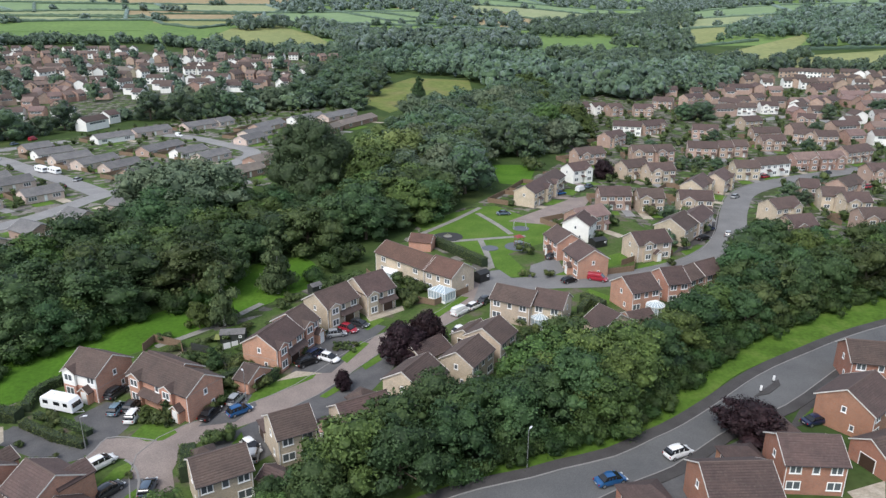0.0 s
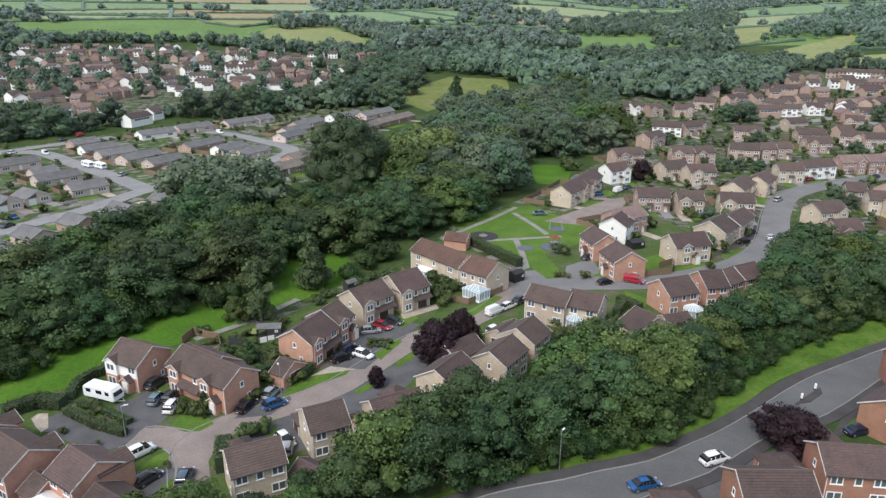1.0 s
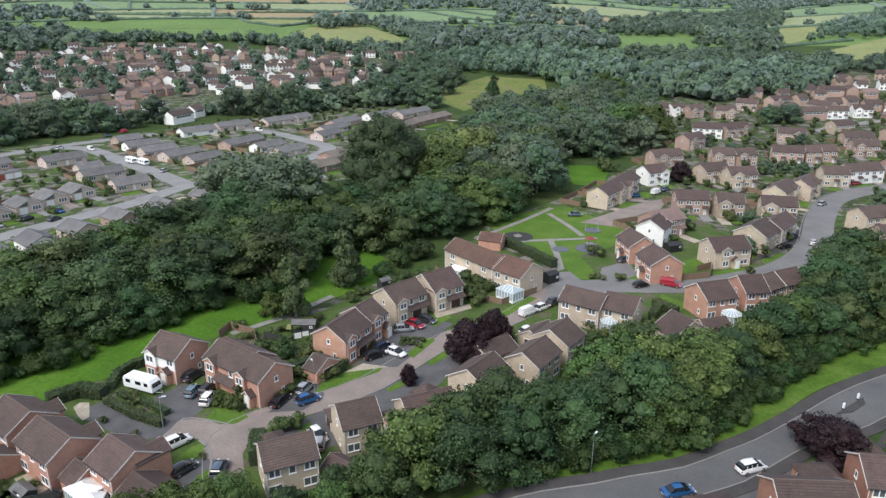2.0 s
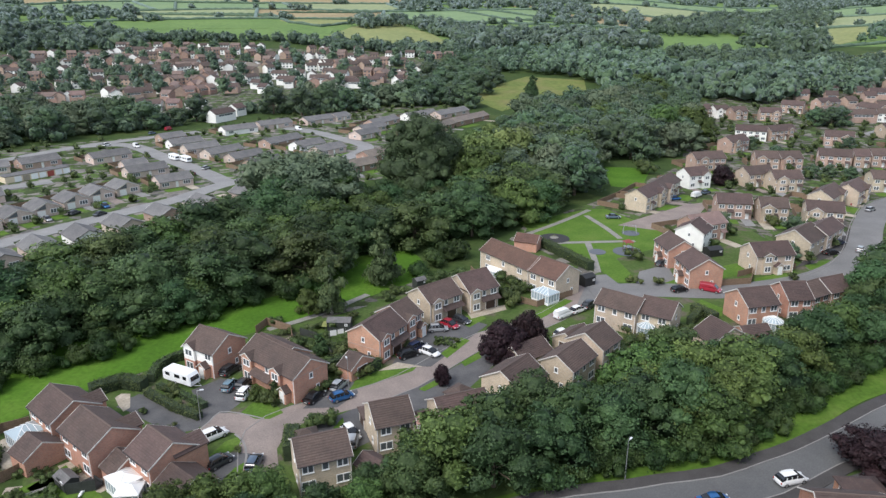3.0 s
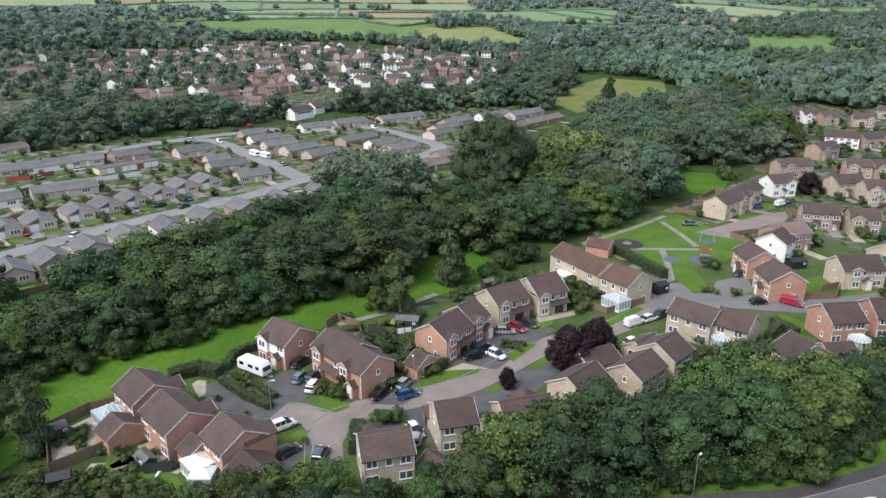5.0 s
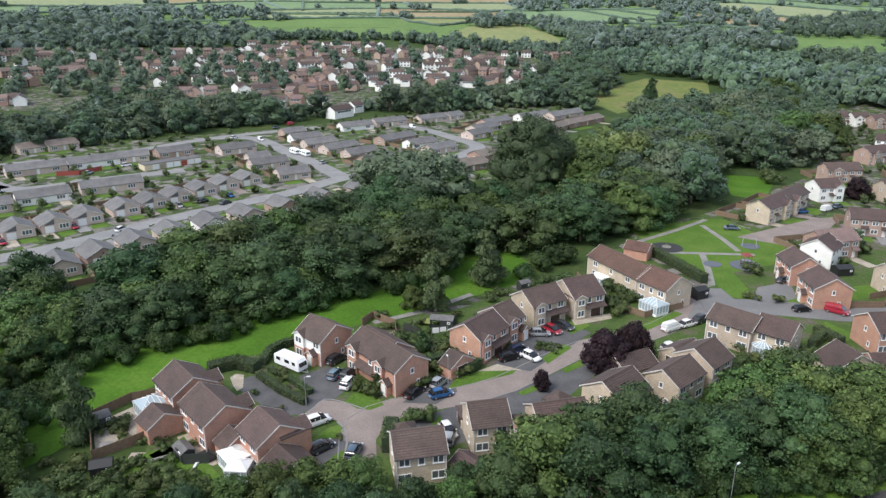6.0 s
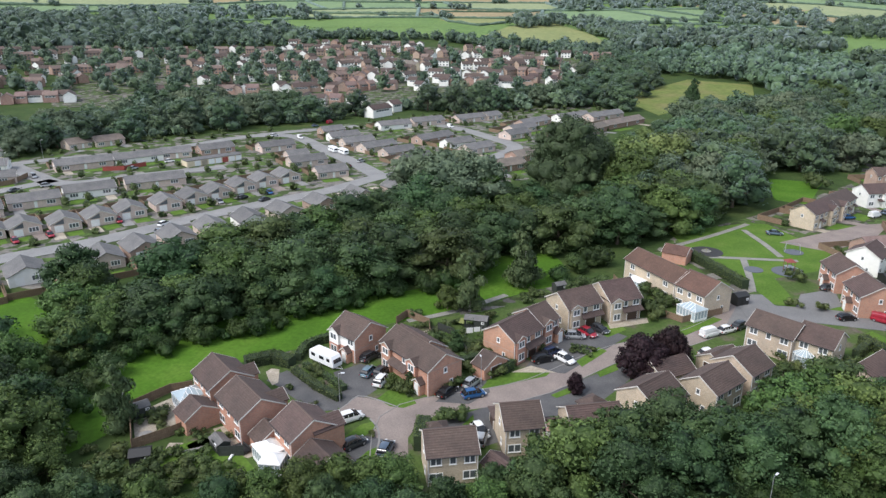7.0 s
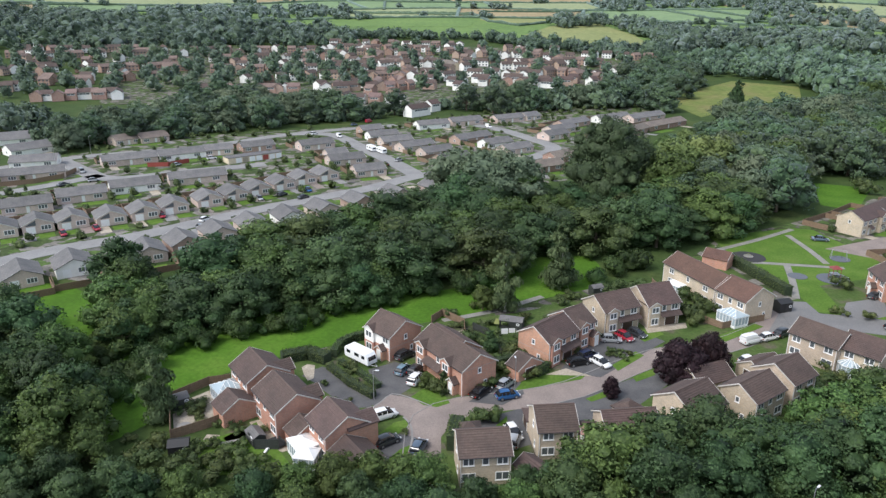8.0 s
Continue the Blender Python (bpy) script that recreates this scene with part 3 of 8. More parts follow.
    for side in wins:
        if side in "fb":
            for a in spots:
                if side == "b" or free(a, 0.7):
                    window(e, 1.55 if a else 0.95, 1.2, pose(0, off if side == "f" else -off, 0) @ facing(side, L, D, a, 3.25), 2 if a else 1)
                    blocked = side == "f" and any(q is not None and abs(a - q) < lim for q, lim in ((door_at, 1.2), (garage, 2.0), (porch, 1.3)))
                    if not blocked and (a or side == "b"):
                        window(e, 1.9, 1.3, pose(0, off if side == "f" else -off, 0) @ facing(side, L, D, a, 0.8), 2)
        else:
            window(e, 0.75, 1.0, facing(side, L, D, 0.0, 3.4), 1)
            window(e, 0.7, 1.0, facing(side, L, D, D * 0.18, 0.9), 1)
    if door_at is not None:
        door(e, 0.95, 2.05, pose(door_at, -D / 2 + off, 0.1), M_DOORWHITE if len(bays) > 1 else M_DOORDARK)
    if garage is not None:
        door(e, 2.4, 2.1, pose(garage, -D / 2 + off, 0.05), M_DOORBROWN, "garage_door")
    if canopy is not None:
        a0, a1, pr = canopy
        lean_to(e, pose((a0 + a1) / 2, -D / 2, 0), a1 - a0, pr, 2.45, 2.45 + pr * 0.6, None, roof)
    if porch is not None:
        wing(e, pose(porch, -D / 2 - 0.55, 0, 0, 0, -90), 1.1, 1.7, 2.25, 0.7, wall, roof)
        door(e, 0.9, 2.0, pose(porch, -D / 2 - 1.1, 0.1), M_DOORWHITE)
    if stack is not None:
        chimney(e, stack, 0, eave + rise, wall if wall in (M_BRICK, M_REDBRICK, M_BUFF) else M_BRICK)
    return e


def conservatory(x, y, rot, w, d, label, solid_roof=False, z=0.0, hipped=True):
    """A white framed sun room: dwarf wall, glazed sides, ribbed roof."""
    e = tagged(new("conservatory"), label, "conservatory", "conservatories")
    e.matrix_basis = pose(x, y, z, 0, 0, rot)
    part("dwarf_wall", boxes((-w / 2, w / 2, -d / 2, d / 2, 0, 0.55)), M_UPVC, e)
    part("glazing", boxes((-w / 2 + 0.06, w / 2 - 0.06, -d / 2 + 0.06, d / 2 - 0.06, 0.55, 2.15)), M_CONSGLASS, e, "clear glazed sides")
    bs = []
    nx, ny = max(2, round(w / 0.8)), max(2, round(d / 0.8))
    for k in range(nx + 1):
        xx = -w / 2 + w * k / nx
        bs += [(xx - 0.05, xx + 0.05, yy - 0.05, yy + 0.05, 0.55, 2.15) for yy in (-d / 2 + 0.03, d / 2 - 0.03)]
    for k in range(1, ny):
        yy = -d / 2 + d * k / ny
        bs += [(xx - 0.05, xx + 0.05, yy - 0.05, yy + 0.05, 0.55, 2.15) for xx in (-w / 2 + 0.03, w / 2 - 0.03)]
    for b in bs:
        part("glazing_bar", boxes(b), M_UPVC, e)
    part("eaves_beam", boxes((-w / 2 - 0.08, w / 2 + 0.08, -d / 2 - 0.08, d / 2 + 0.08, 2.15, 2.28)), M_UPVC, e)
    rm = hip_roof_mesh(w, d, 2.28, min(w, d) * 0.24, 0.08, 0.05)
    rf = part("roof", rm, M_POLY if solid_roof else M_CONSGLASS, e, "white panelled roof" if solid_roof else "glass roof")
    zt = 2.34 + min(w, d) * 0.24
    hx, hy = w / 2 + 0.08, d / 2 + 0.08
    r = max(0.3, (w - d) / 2)
    lines = [((-r, 0, zt), (r, 0, zt))]
    for sx in (-1, 1):
        for sy in (-1, 1):
            lines.append(((sx * hx, sy * hy, 2.34), (sx * r, 0, zt)))
    for k in range(1, nx):
        xx = -hx + 2 * hx * k / nx
        f = 1 if abs(xx) <= r else (hx - abs(xx)) / max(0.01, hx - r)
        for sy in (-1, 1):
            lines.append(((xx, sy * hy, 2.34), (xx, sy * hy * (1 - f), 2.34 + (zt - 2.34) * f)))
    for p, q in lines:
        bm = bmesh.new()
        tube(bm, p, q, 0.05, 0.05, 4)
        part("roof_bar", bm, M_UPVC, rf)
    return e


def garage(x, y, rot, L, D, wall, label, eave=2.3, roof=None, side="l", hip=False, z=0.0):
    e = tagged(new("garage"), label, "garage", "garages")
    e.matrix_basis = pose(x, y, z, 0, 0, rot)
    part("wall", gable_wall_mesh(L, D, eave, 0.01 if hip else D * 0.29), wall, e)
    if hip:
        part("roof", hip_roof_mesh(L, D, eave, D * 0.32, 0.25), roof or M_ROOF, e)
    else:
        rf = part("roof", coursed_roof_mesh(L, D, eave, D * 0.29, 0.25), roof or M_ROOF, e)
        for xx in (L / 2 + 0.153, -L / 2 - 0.203):
            part("bargeboard", barge_mesh(D, eave, D * 0.29, xx, 0.25), M_BARGE, rf)
    door(e, 2.3, 2.0, facing(side, L, D, 0, 0.05), M_DOORBROWN, "garage_door")
    return e


# ---- draped surfaces ----
def curve_points(pts, step=4.0):
    """A smooth line through the points."""
    p = [Vector((*q, 0)) for q in pts]
    p = [p[0] * 2 - p[1]] + p + [p[-1] * 2 - p[-2]]
    out = []
    for i in range(1, len(p) - 2):
        n = max(2, int((p[i + 1] - p[i]).length / step))
        for k in range(n):
            t = k / n
            out.append(0.5 * (2 * p[i] + (p[i + 1] - p[i - 1]) * t + (2 * p[i - 1] - 5 * p[i] + 4 * p[i + 1] - p[i + 2]) * t * t + (3 * p[i] - p[i - 1] - 3 * p[i + 1] + p[i + 2]) * t ** 3))
    out.append(p[-2])
    return out


ROADS = []


def off_road(x, y, d):
    return all((x - a) ** 2 + (y - b) ** 2 > d * d for a, b in ROADS)


def ribbon(name, pts, width, z, material, label="", category="", kind="structure", thick=0.12, offset=0.0, smooth=True):
    """A road, path or kerb along a line, with its own thickness."""
    c = curve_points(pts) if smooth else [Vector((*q, 0)) for q in pts]
    if name == "road":
        ROADS.extend((q.x, q.y) for q in c)
    bm = bmesh.new()
    prev = None
    for i, q in enumerate(c):
        d = (c[min(i + 1, len(c) - 1)] - c[max(i - 1, 0)]).normalized()
        s = Vector((-d.y, d.x, 0))
        row = []
        for w, dz in ((width / 2, -thick), (width / 2, 0), (-width / 2, 0), (-width / 2, -thick)):
            a = q + s * (w + offset)
            row.append(bm.verts.new((a.x, a.y, gz(a.x, a.y) + z + dz)))
        if prev:
            for k in range(3):
                bm.faces.new((prev[k], prev[k + 1], row[k + 1], row[k]))
        else:
            bm.faces.new(row[::-1])
        prev = row
    bm.faces.new(prev)
    bmesh.ops.recalc_face_normals(bm, faces=bm.faces)
    return tagged(part(name, bm, material, None, "", False), label, category or name, "", kind)


def patch(name, pts, z, material, label, category="", kind="structure", thick=0.15, step=None, smooth=False):
    """A flat or draped area with the given outline."""
    if smooth:
        ring = curve_points(list(pts[-2:]) + list(pts) + list(pts[:2]), 3.0)
        first = min(range(len(ring)), key=lambda i: (ring[i] - Vector((*pts[0], 0))).length)
        last = max((i for i in range(len(ring)) if (ring[i] - Vector((*pts[0], 0))).length < 0.01), default=len(ring))
        pts = [(q.x, q.y) for q in ring[first:last]]
    bm = bmesh.new()
    vs = [bm.verts.new((a, b, 0)) for a, b in pts]
    f = bm.faces.new(vs)
    if f.normal.z < 0 or sum((pts[i][0] * pts[(i + 1) % len(pts)][1] - pts[(i + 1) % len(pts)][0] * pts[i][1]) for i in range(len(pts))) < 0:
        f.normal_flip()
    if step:
        xs, ys = [p[0] for p in pts], [p[1] for p in pts]
        for lo, hi, nrm in ((min(xs), max(xs), (1, 0, 0)), (min(ys), max(ys), (0, 1, 0))):
            k = lo + step
            while k < hi:
                bmesh.ops.bisect_plane(bm, geom=bm.verts[:] + bm.edges[:] + bm.faces[:], plane_co=tuple(k * c for c in nrm), plane_no=nrm)
                k += step
    for v in bm.verts:
        v.co.z = gz(v.co.x, v.co.y) + z
    edge = [e for e in bm.edges if e.is_boundary]
    r = bmesh.ops.extrude_edge_only(bm, edges=edge)
    for v in r["geom"]:
        if isinstance(v, bmesh.types.BMVert):
            v.co.z -= thick
    return tagged(part(name, bm, material, None, "", False), label, category or name, "", kind)


# ---- trees ----


def ico(level):
    bm = bmesh.new()
    bmesh.ops.create_icosphere(bm, subdivisions=level, radius=1.0)
    v = np.array([tuple(x.co) for x in bm.verts])
    f = np.array([[x.index for x in q.verts] for q in bm.faces])
    bm.free()
    return v, f


ICO1, ICO2 = ico(1), ico(2)


def crown_arrays(lobes, leaves, leaf, rng, core=1, droop=0.0, squash=0.85, rough=0.8):
    """A crown: inner leaf masses under many small leaf sprays, kept where they lie outside. lobes: (x, y, z, r)."""
    V, F, N, base = [], [], [], 0
    iv, jf = ICO1 if core == 1 else ICO2
    L = np.array(lobes, dtype=float)
    for x, y, z, r in lobes:
        w = iv * (r * 0.84) * (1 + rng.uniform(-0.22, 0.16, (len(iv), 1))) * (1, 1, squash) + (x, y, z)
        V.append(w)
        F += (jf + base).tolist()
        k = iv + rng.normal(scale=0.6 * rough, size=iv.shape)
        N.append(k / np.linalg.norm(k, axis=1)[:, None])
        base += len(w)
    pick = rng.choice(len(L), size=leaves * 3, p=L[:, 3] ** 2 / (L[:, 3] ** 2).sum())
    n = len(pick)
    d = rng.normal(size=(n, 3))
    d[:, 2] = np.where(rng.random(n) < 0.8, np.abs(d[:, 2]), d[:, 2])
    d /= np.linalg.norm(d, axis=1)[:, None]
    c = d * L[pick, 3:4] * rng.uniform(0.82, 1.24, (n, 1)) * (1, 1, squash) + L[pick, :3]
    q = (c[:, None, :] - L[None, :, :3]) / (1, 1, squash)
    out = ((q ** 2).sum(2) > (0.84 * L[None, :, 3]) ** 2).all(1)
    c, d = c[out][:leaves], d[out][:leaves]
    n = len(c)
    nrm = d + rng.normal(scale=0.6, size=(n, 3))
    nrm *= np.where((nrm * d).sum(1) < 0, -1, 1)[:, None]
    nrm /= np.linalg.norm(nrm, axis=1)[:, None]
    a = np.cross(nrm, rng.normal(size=(n, 3)))
    a /= np.linalg.norm(a, axis=1)[:, None]
    b = np.cross(nrm, a)
    s = leaf * rng.uniform(0.5, 1.5, (n, 1))
    dr = np.zeros((n, 3))
    dr[:, 2] = -droop * s[:, 0]
    tri = np.stack([c - a * s * 0.5 - b * s * 0.3, c + a * s * 0.5 - b * s * 0.3, c + b * s * 0.65 + dr], 1)
    V.append(tri.reshape(-1, 3))
    F += (np.arange(3 * n).reshape(n, 3) + base).tolist()
    soft = d + nrm * rough
    soft /= np.linalg.norm(soft, axis=1)[:, None]
    N.append(np.repeat(soft, 3, axis=0))
    return np.concatenate(V), F, np.concatenate(N)


def mesh_of(name, V, F, mats, materials, normals=None):
    """A mesh from its points and faces; normals, one a point, round off the shading of leaf masses."""
    me = bpy.data.meshes.new(name)
    me.from_pydata(V.tolist() if hasattr(V, "tolist") else V, [], F)
    for m in materials:
        me.materials.append(m)
    if len(materials) > 1:
        me.polygons.foreach_set("material_index", mats)
    me.polygons.foreach_set("use_smooth", [normals is not None] * len(F))
    me.update()
    if normals is not None:
        me.normals_split_custom_set_from_vertices(normals.tolist())
    return me


def lobes_round(h, r, rng, n=22, low=0.14, flat=1.0, small=2):
    """Lobes of an uneven broad crown of height h and radius r."""
    out = [(0, 0, h * 0.62, r * 0.62)]
    for k in range(n):
        a = k * 2.4 + rng.uniform(-0.4, 0.4)
        t = (k + 0.5) / n
        z = h * (low + (0.93 - low) * t)
        ring = math.sin(math.pi * min(1, 0.28 + t * 0.72)) ** 0.7
        q = r * 0.76 * ring * rng.uniform(0.7, 1.2)
        lr = r * rng.uniform(0.32, 0.5) * flat
        out.append((q * math.cos(a), q * math.sin(a), z - lr * 0.35, lr))
        for _ in range(small):
            b, up = a + rng.normal() * 1.1, rng.uniform(-0.25, 1.0)
            d = lr * rng.uniform(0.75, 1.05)
            c = math.sqrt(max(0.0, 1 - up * up))
            out.append((q * math.cos(a) + d * c * math.cos(b), q * math.sin(a) + d * c * math.sin(b), z - lr * 0.35 + d * up * 0.85, lr * rng.uniform(0.3, 0.5)))
    return out


TREES = {}


def tree_kind(name, label, h, r, leaf_mat, leaves, leaf, count, bark=None, n=22, low=0.14, droop=0.0, shape="round", squash=0.85, core=1):
    """Prototypes of one kind of tree, standing far off below the land until they are copied and then removed."""
    kinds = []
    for k in range(count):
        rng = np.random.default_rng(hash_of(name) + k)
        if shape == "round":
            lobes = lobes_round(h, r, rng, n, low)
        elif shape == "tall":
            lobes = [(rng.normal() * r * 0.3, rng.normal() * r * 0.3, h * (low + (0.95 - low) * t), r * (1.0 - 0.75 * t) * rng.uniform(0.55, 0.8)) for t in np.linspace(0, 1, n)]
        else:
            lobes = [(rng.normal() * r * 0.5, rng.normal() * r * 0.5, h * rng.uniform(0.25, 0.7), r * rng.uniform(0.4, 0.65)) for t in range(n)]
        V, F, N = crown_arrays(lobes, leaves, leaf, rng, core, droop, squash)
        me = mesh_of("crown", V, F, None, [leaf_mat], N)
        bm = bmesh.new()
        tr = h * 0.022 + 0.05
        top = Vector((rng.normal() * 0.2, rng.normal() * 0.2, h * 0.7))
        tube(bm, (0, 0, -0.4), (top.x * 0.5, top.y * 0.5, h * 0.35), tr * 1.25, tr * 0.8, 7)
        tube(bm, (top.x * 0.5, top.y * 0.5, h * 0.35), top, tr * 0.8, tr * 0.3, 6)
        for x, y, z, lr in lobes[1:22:4]:
            tube(bm, (top.x * 0.5, top.y * 0.5, h * 0.28), (x, y, z), tr * 0.45, tr * 0.12, 5)
        tm = bpy.data.meshes.new("trunk")
        bm.to_mesh(tm)
        bm.free()
        tm.materials.append(bark or M_BARK)
        kinds.append((tm, me))
    TREES[name] = (kinds, label, h)


def hash_of(s):
    return sum((i + 3) * ord(c) for i, c in enumerate(s)) % 9973


TREE_COUNT = [0]
NAMES = {"broad": "broadleaf_tree", "light": "maple_tree", "mid": "oak_tree", "olive": "field_maple", "willow": "willow_tree", "yellow": "lime_tree", "birch": "birch_tree", "copper": "copper_beech", "shrub": "shrub", "bush": "bush", "poplar": "poplar_tree", "giant": "lime_tree"}


def tree(kind, x, y, h=None, wide=1.0, label="", name=None, group="", turn=None):
    kinds, lab, h0 = TREES[kind]
    k = TREE_COUNT[0]
    TREE_COUNT[0] += 1
    rng = random.Random(k * 31 + 5)
    tm, cm = kinds[k % len(kinds)]
    h = h or h0 * rng.uniform(0.85, 1.15)
    s = h / h0
    low = kind in ("shrub", "bush")
    e = tagged(new(name or NAMES[kind], cm if low else None), label or lab, "shrub" if kind in ("shrub", "bush") else "tree", group or ("shrubs" if kind in ("shrub", "bush") else "trees"))
    w = s * wide * rng.uniform(0.92, 1.08)
    e.matrix_basis = Matrix.LocRotScale((x, y, gz(x, y)), Euler((0, 0, rng.uniform(0, 6.28) if turn is None else turn)), (w, w, s))
    if not low:
        reuse("trunk", tm, e, Matrix())
        reuse("crown", cm, e, Matrix())
    return e


def inside(x, y, poly):
    c = False
    for i in range(len(poly)):
        (x0, y0), (x1, y1) = poly[i], poly[i - 1]
        if (y0 > y) != (y1 > y) and x < (x1 - x0) * (y - y0) / (y1 - y0) + x0:
            c = not c
    return c


def scatter(poly, gap, seed, most=400):
    """Evenly loose points inside an outline."""
    rng = random.Random(seed)
    xs, ys = [p[0] for p in poly], [p[1] for p in poly]
    pts = []
    for _ in range(most * 40):
        x, y = rng.uniform(min(xs), max(xs)), rng.uniform(min(ys), max(ys))
        if inside(x, y, poly) and all((x - a) ** 2 + (y - b) ** 2 > gap * gap for a, b in pts):
            pts.append((x, y))
            if len(pts) >= most:
                break
    return pts


GLADE = [(-66.0, 183.0), (-24.0, 183.0), (-26.0, 222.0), (-36.0, 232.0), (-60.0, 232.0)]  # lower growth before the tallest tree


# open grass that no tree stands on
CLEARINGS = [[(-45.0, 134.0), (-61.5, 124.5), (-72.5, 117.0), (-83.5, 111.5), (-88.5, 99.5), (-94.0, 92.0), (-95.5, 80.0), (-93.0, 66.0), (-86.0, 60.0), (-79.0, 60.0), (-77.0, 66.0), (-80.0, 78.0), (-70.0, 98.0), (-58.0, 118.0)],
             [(-150.0, 101.0), (-117.0, 94.0), (-104.0, 77.0), (-104.0, 69.0), (-112.0, 71.0), (-152.0, 90.0)]]


def wood(poly, gap, seed, kinds, h0, h1, group, most=400, wide=1.0):
    rng = random.Random(seed + 1)
    for x, y in scatter(poly, gap, seed, most):
        k, h = rng.choice(kinds), rng.uniform(h0, h1)
        if any(inside(x, y, q) for q in CLEARINGS):
            continue
        tree(k, x, y, min(h, 7.5) if inside(x, y, GLADE) else h, wide, group=group)


def clump_stuff(name, places, material, label, category="woodland", leaves=115, leaf=1.45, seed=3, ps=6):
    """Far woods and hedgerows, too many to count: one object of many small uneven clumps. places: (x, y, height, radius)."""
    rng = np.random.default_rng(seed)
    V, F, N, mats, base = [], [], [], [], 0
    many = material if isinstance(material, list) else None
    for x, y, h, r in places:
        z = gz(x, y)
        tone = int(rng.integers(0, len(many))) if many else 0
        lobes = [(x, y, z + h * 0.42, r * 0.72), (x, y, z + h * 0.62, r * 0.6)]
        for k in range(ps):
            a, u = k * 2.4 + rng.uniform(-0.5, 0.5), (k + 0.5) / ps
            q = r * 0.8 * math.cos(u * 1.35) * rng.uniform(0.75, 1.15)
            lobes.append((x + q * 0.85 * math.cos(a), y + q * 0.85 * math.sin(a), z + h * (0.26 + 0.56 * u), r * rng.uniform(0.34, 0.55)))
        v, f, m = crown_arrays(lobes, leaves, leaf, rng, 1, 0, 0.9, 1.2)
        V.append(v)
        N.append(m)
        F += [[i + base for i in q] for q in f]
        mats += [tone] * len(f)
        base += len(v)
    me = mesh_of(name, np.concatenate(V), F, mats, many or [material], np.concatenate(N))
    return tagged(new(name, me), label, category, "", "stuff")


def hedge(pts, w, h, label="clipped green garden hedge", leaf=0.22, density=30, material=None, name="hedge"):
    """A hedge along a line: a solid core, painted dark as inner shade, under leaf sprays."""
    rng = np.random.default_rng(int(abs(pts[0][0] * 13 + pts[0][1] * 7)) + 1)
    V, F, mats, base = [], [], [], 0
    for (x0, y0), (x1, y1) in zip(pts, pts[1:]):
        ln = math.hypot(x1 - x0, y1 - y0)
        ux, uy = (x1 - x0) / ln, (y1 - y0) / ln
        px, py = -uy * w / 2 * 0.9, ux * w / 2 * 0.9
        k = h * 0.95
        zz = gz(x0, y0)
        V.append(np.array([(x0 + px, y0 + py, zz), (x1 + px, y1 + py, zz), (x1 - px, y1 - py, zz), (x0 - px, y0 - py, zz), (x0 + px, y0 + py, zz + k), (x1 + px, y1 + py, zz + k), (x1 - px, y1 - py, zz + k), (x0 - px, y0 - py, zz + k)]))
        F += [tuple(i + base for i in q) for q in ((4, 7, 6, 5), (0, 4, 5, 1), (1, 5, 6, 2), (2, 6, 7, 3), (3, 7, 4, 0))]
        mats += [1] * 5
        base += 8
        n = int(ln * (w + 2 * h) * density / (leaf / 0.35) ** 2 / 3)
        t = rng.uniform(0, ln, n)
        side = rng.uniform(-w / 2 - h, w / 2 + h, n)
        off = np.clip(side, -w / 2, w / 2)
        z = zz + h - np.maximum(0, np.abs(side) - w / 2)
        c = np.stack([x0 + ux * t - uy * off, y0 + uy * t + ux * off, z], 1) + rng.normal(scale=0.09 + leaf * 0.12, size=(n, 3))
        nrm = rng.normal(scale=0.6, size=(n, 3)) + (0, 0, 0.8)
        nrm /= np.linalg.norm(nrm, axis=1)[:, None]
        a = np.cross(nrm, rng.normal(size=(n, 3)))
        a /= np.linalg.norm(a, axis=1)[:, None]
        b = np.cross(nrm, a)
        s = leaf * rng.uniform(0.6, 1.4, (n, 1))
        V.append(np.stack([c - a * s * 0.5, c + b * s * 0.5, c + a * s * 0.5, c - b * s * 0.5], 1).reshape(-1, 3))
        F += [(base + 4 * i, base + 4 * i + 1, base + 4 * i + 2, base + 4 * i + 3) for i in range(n)]
        mats += [0] * n
        base += 4 * n
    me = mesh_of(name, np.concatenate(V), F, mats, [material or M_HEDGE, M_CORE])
    return tagged(new(name, me), label, "hedge", "garden hedges")


# ---- vehicles ----
def loft(sections, close=True):
    """A skin over closed cross sections, each a list of points."""
    bm = bmesh.new()
    rings = [[bm.verts.new(p) for p in s] for s in sections]
    n = len(rings[0])
    for a, b in zip(rings, rings[1:]):
        for k in range(n):
            bm.faces.new((a[k], a[(k + 1) % n], b[(k + 1) % n], b[k]))
    bm.faces.new(rings[0][::-1])
    bm.faces.new(rings[-1])
    bmesh.ops.recalc_face_normals(bm, faces=bm.faces)
    return bm


WHEEL = {}


def wheels(e, spots, r=0.32, w=0.22, rims=True):
    if r not in WHEEL:
        bm = bmesh.new()
        tube(bm, (0, -w / 2, 0), (0, w / 2, 0), r, r, 16)
        bmesh.ops.bevel(bm, geom=[q for q in bm.edges if len(q.link_faces) == 2 and abs(q.calc_face_angle(0)) > 1], offset=0.03, segments=1, affect="EDGES")
        me = bpy.data.meshes.new("tyre")
        bm.to_mesh(me)
        bm.free()
        me.materials.append(M_TYRE)
        bm = bmesh.new()
        tube(bm, (0, -w / 2 - 0.012, 0), (0, w / 2 + 0.012, 0), r * 0.66, r * 0.66, 12)
        mr = bpy.data.meshes.new("rim")
        bm.to_mesh(mr)
        bm.free()
        mr.materials.append(M_RIM)
        WHEEL[r] = (me, mr)
    for x, y in spots:
        t = reuse("wheel", WHEEL[r][0], e, pose(x, y, r))
        if rims:
            reuse("rim", WHEEL[r][1], t, Matrix())


CARS, PAINTS = {}, {}


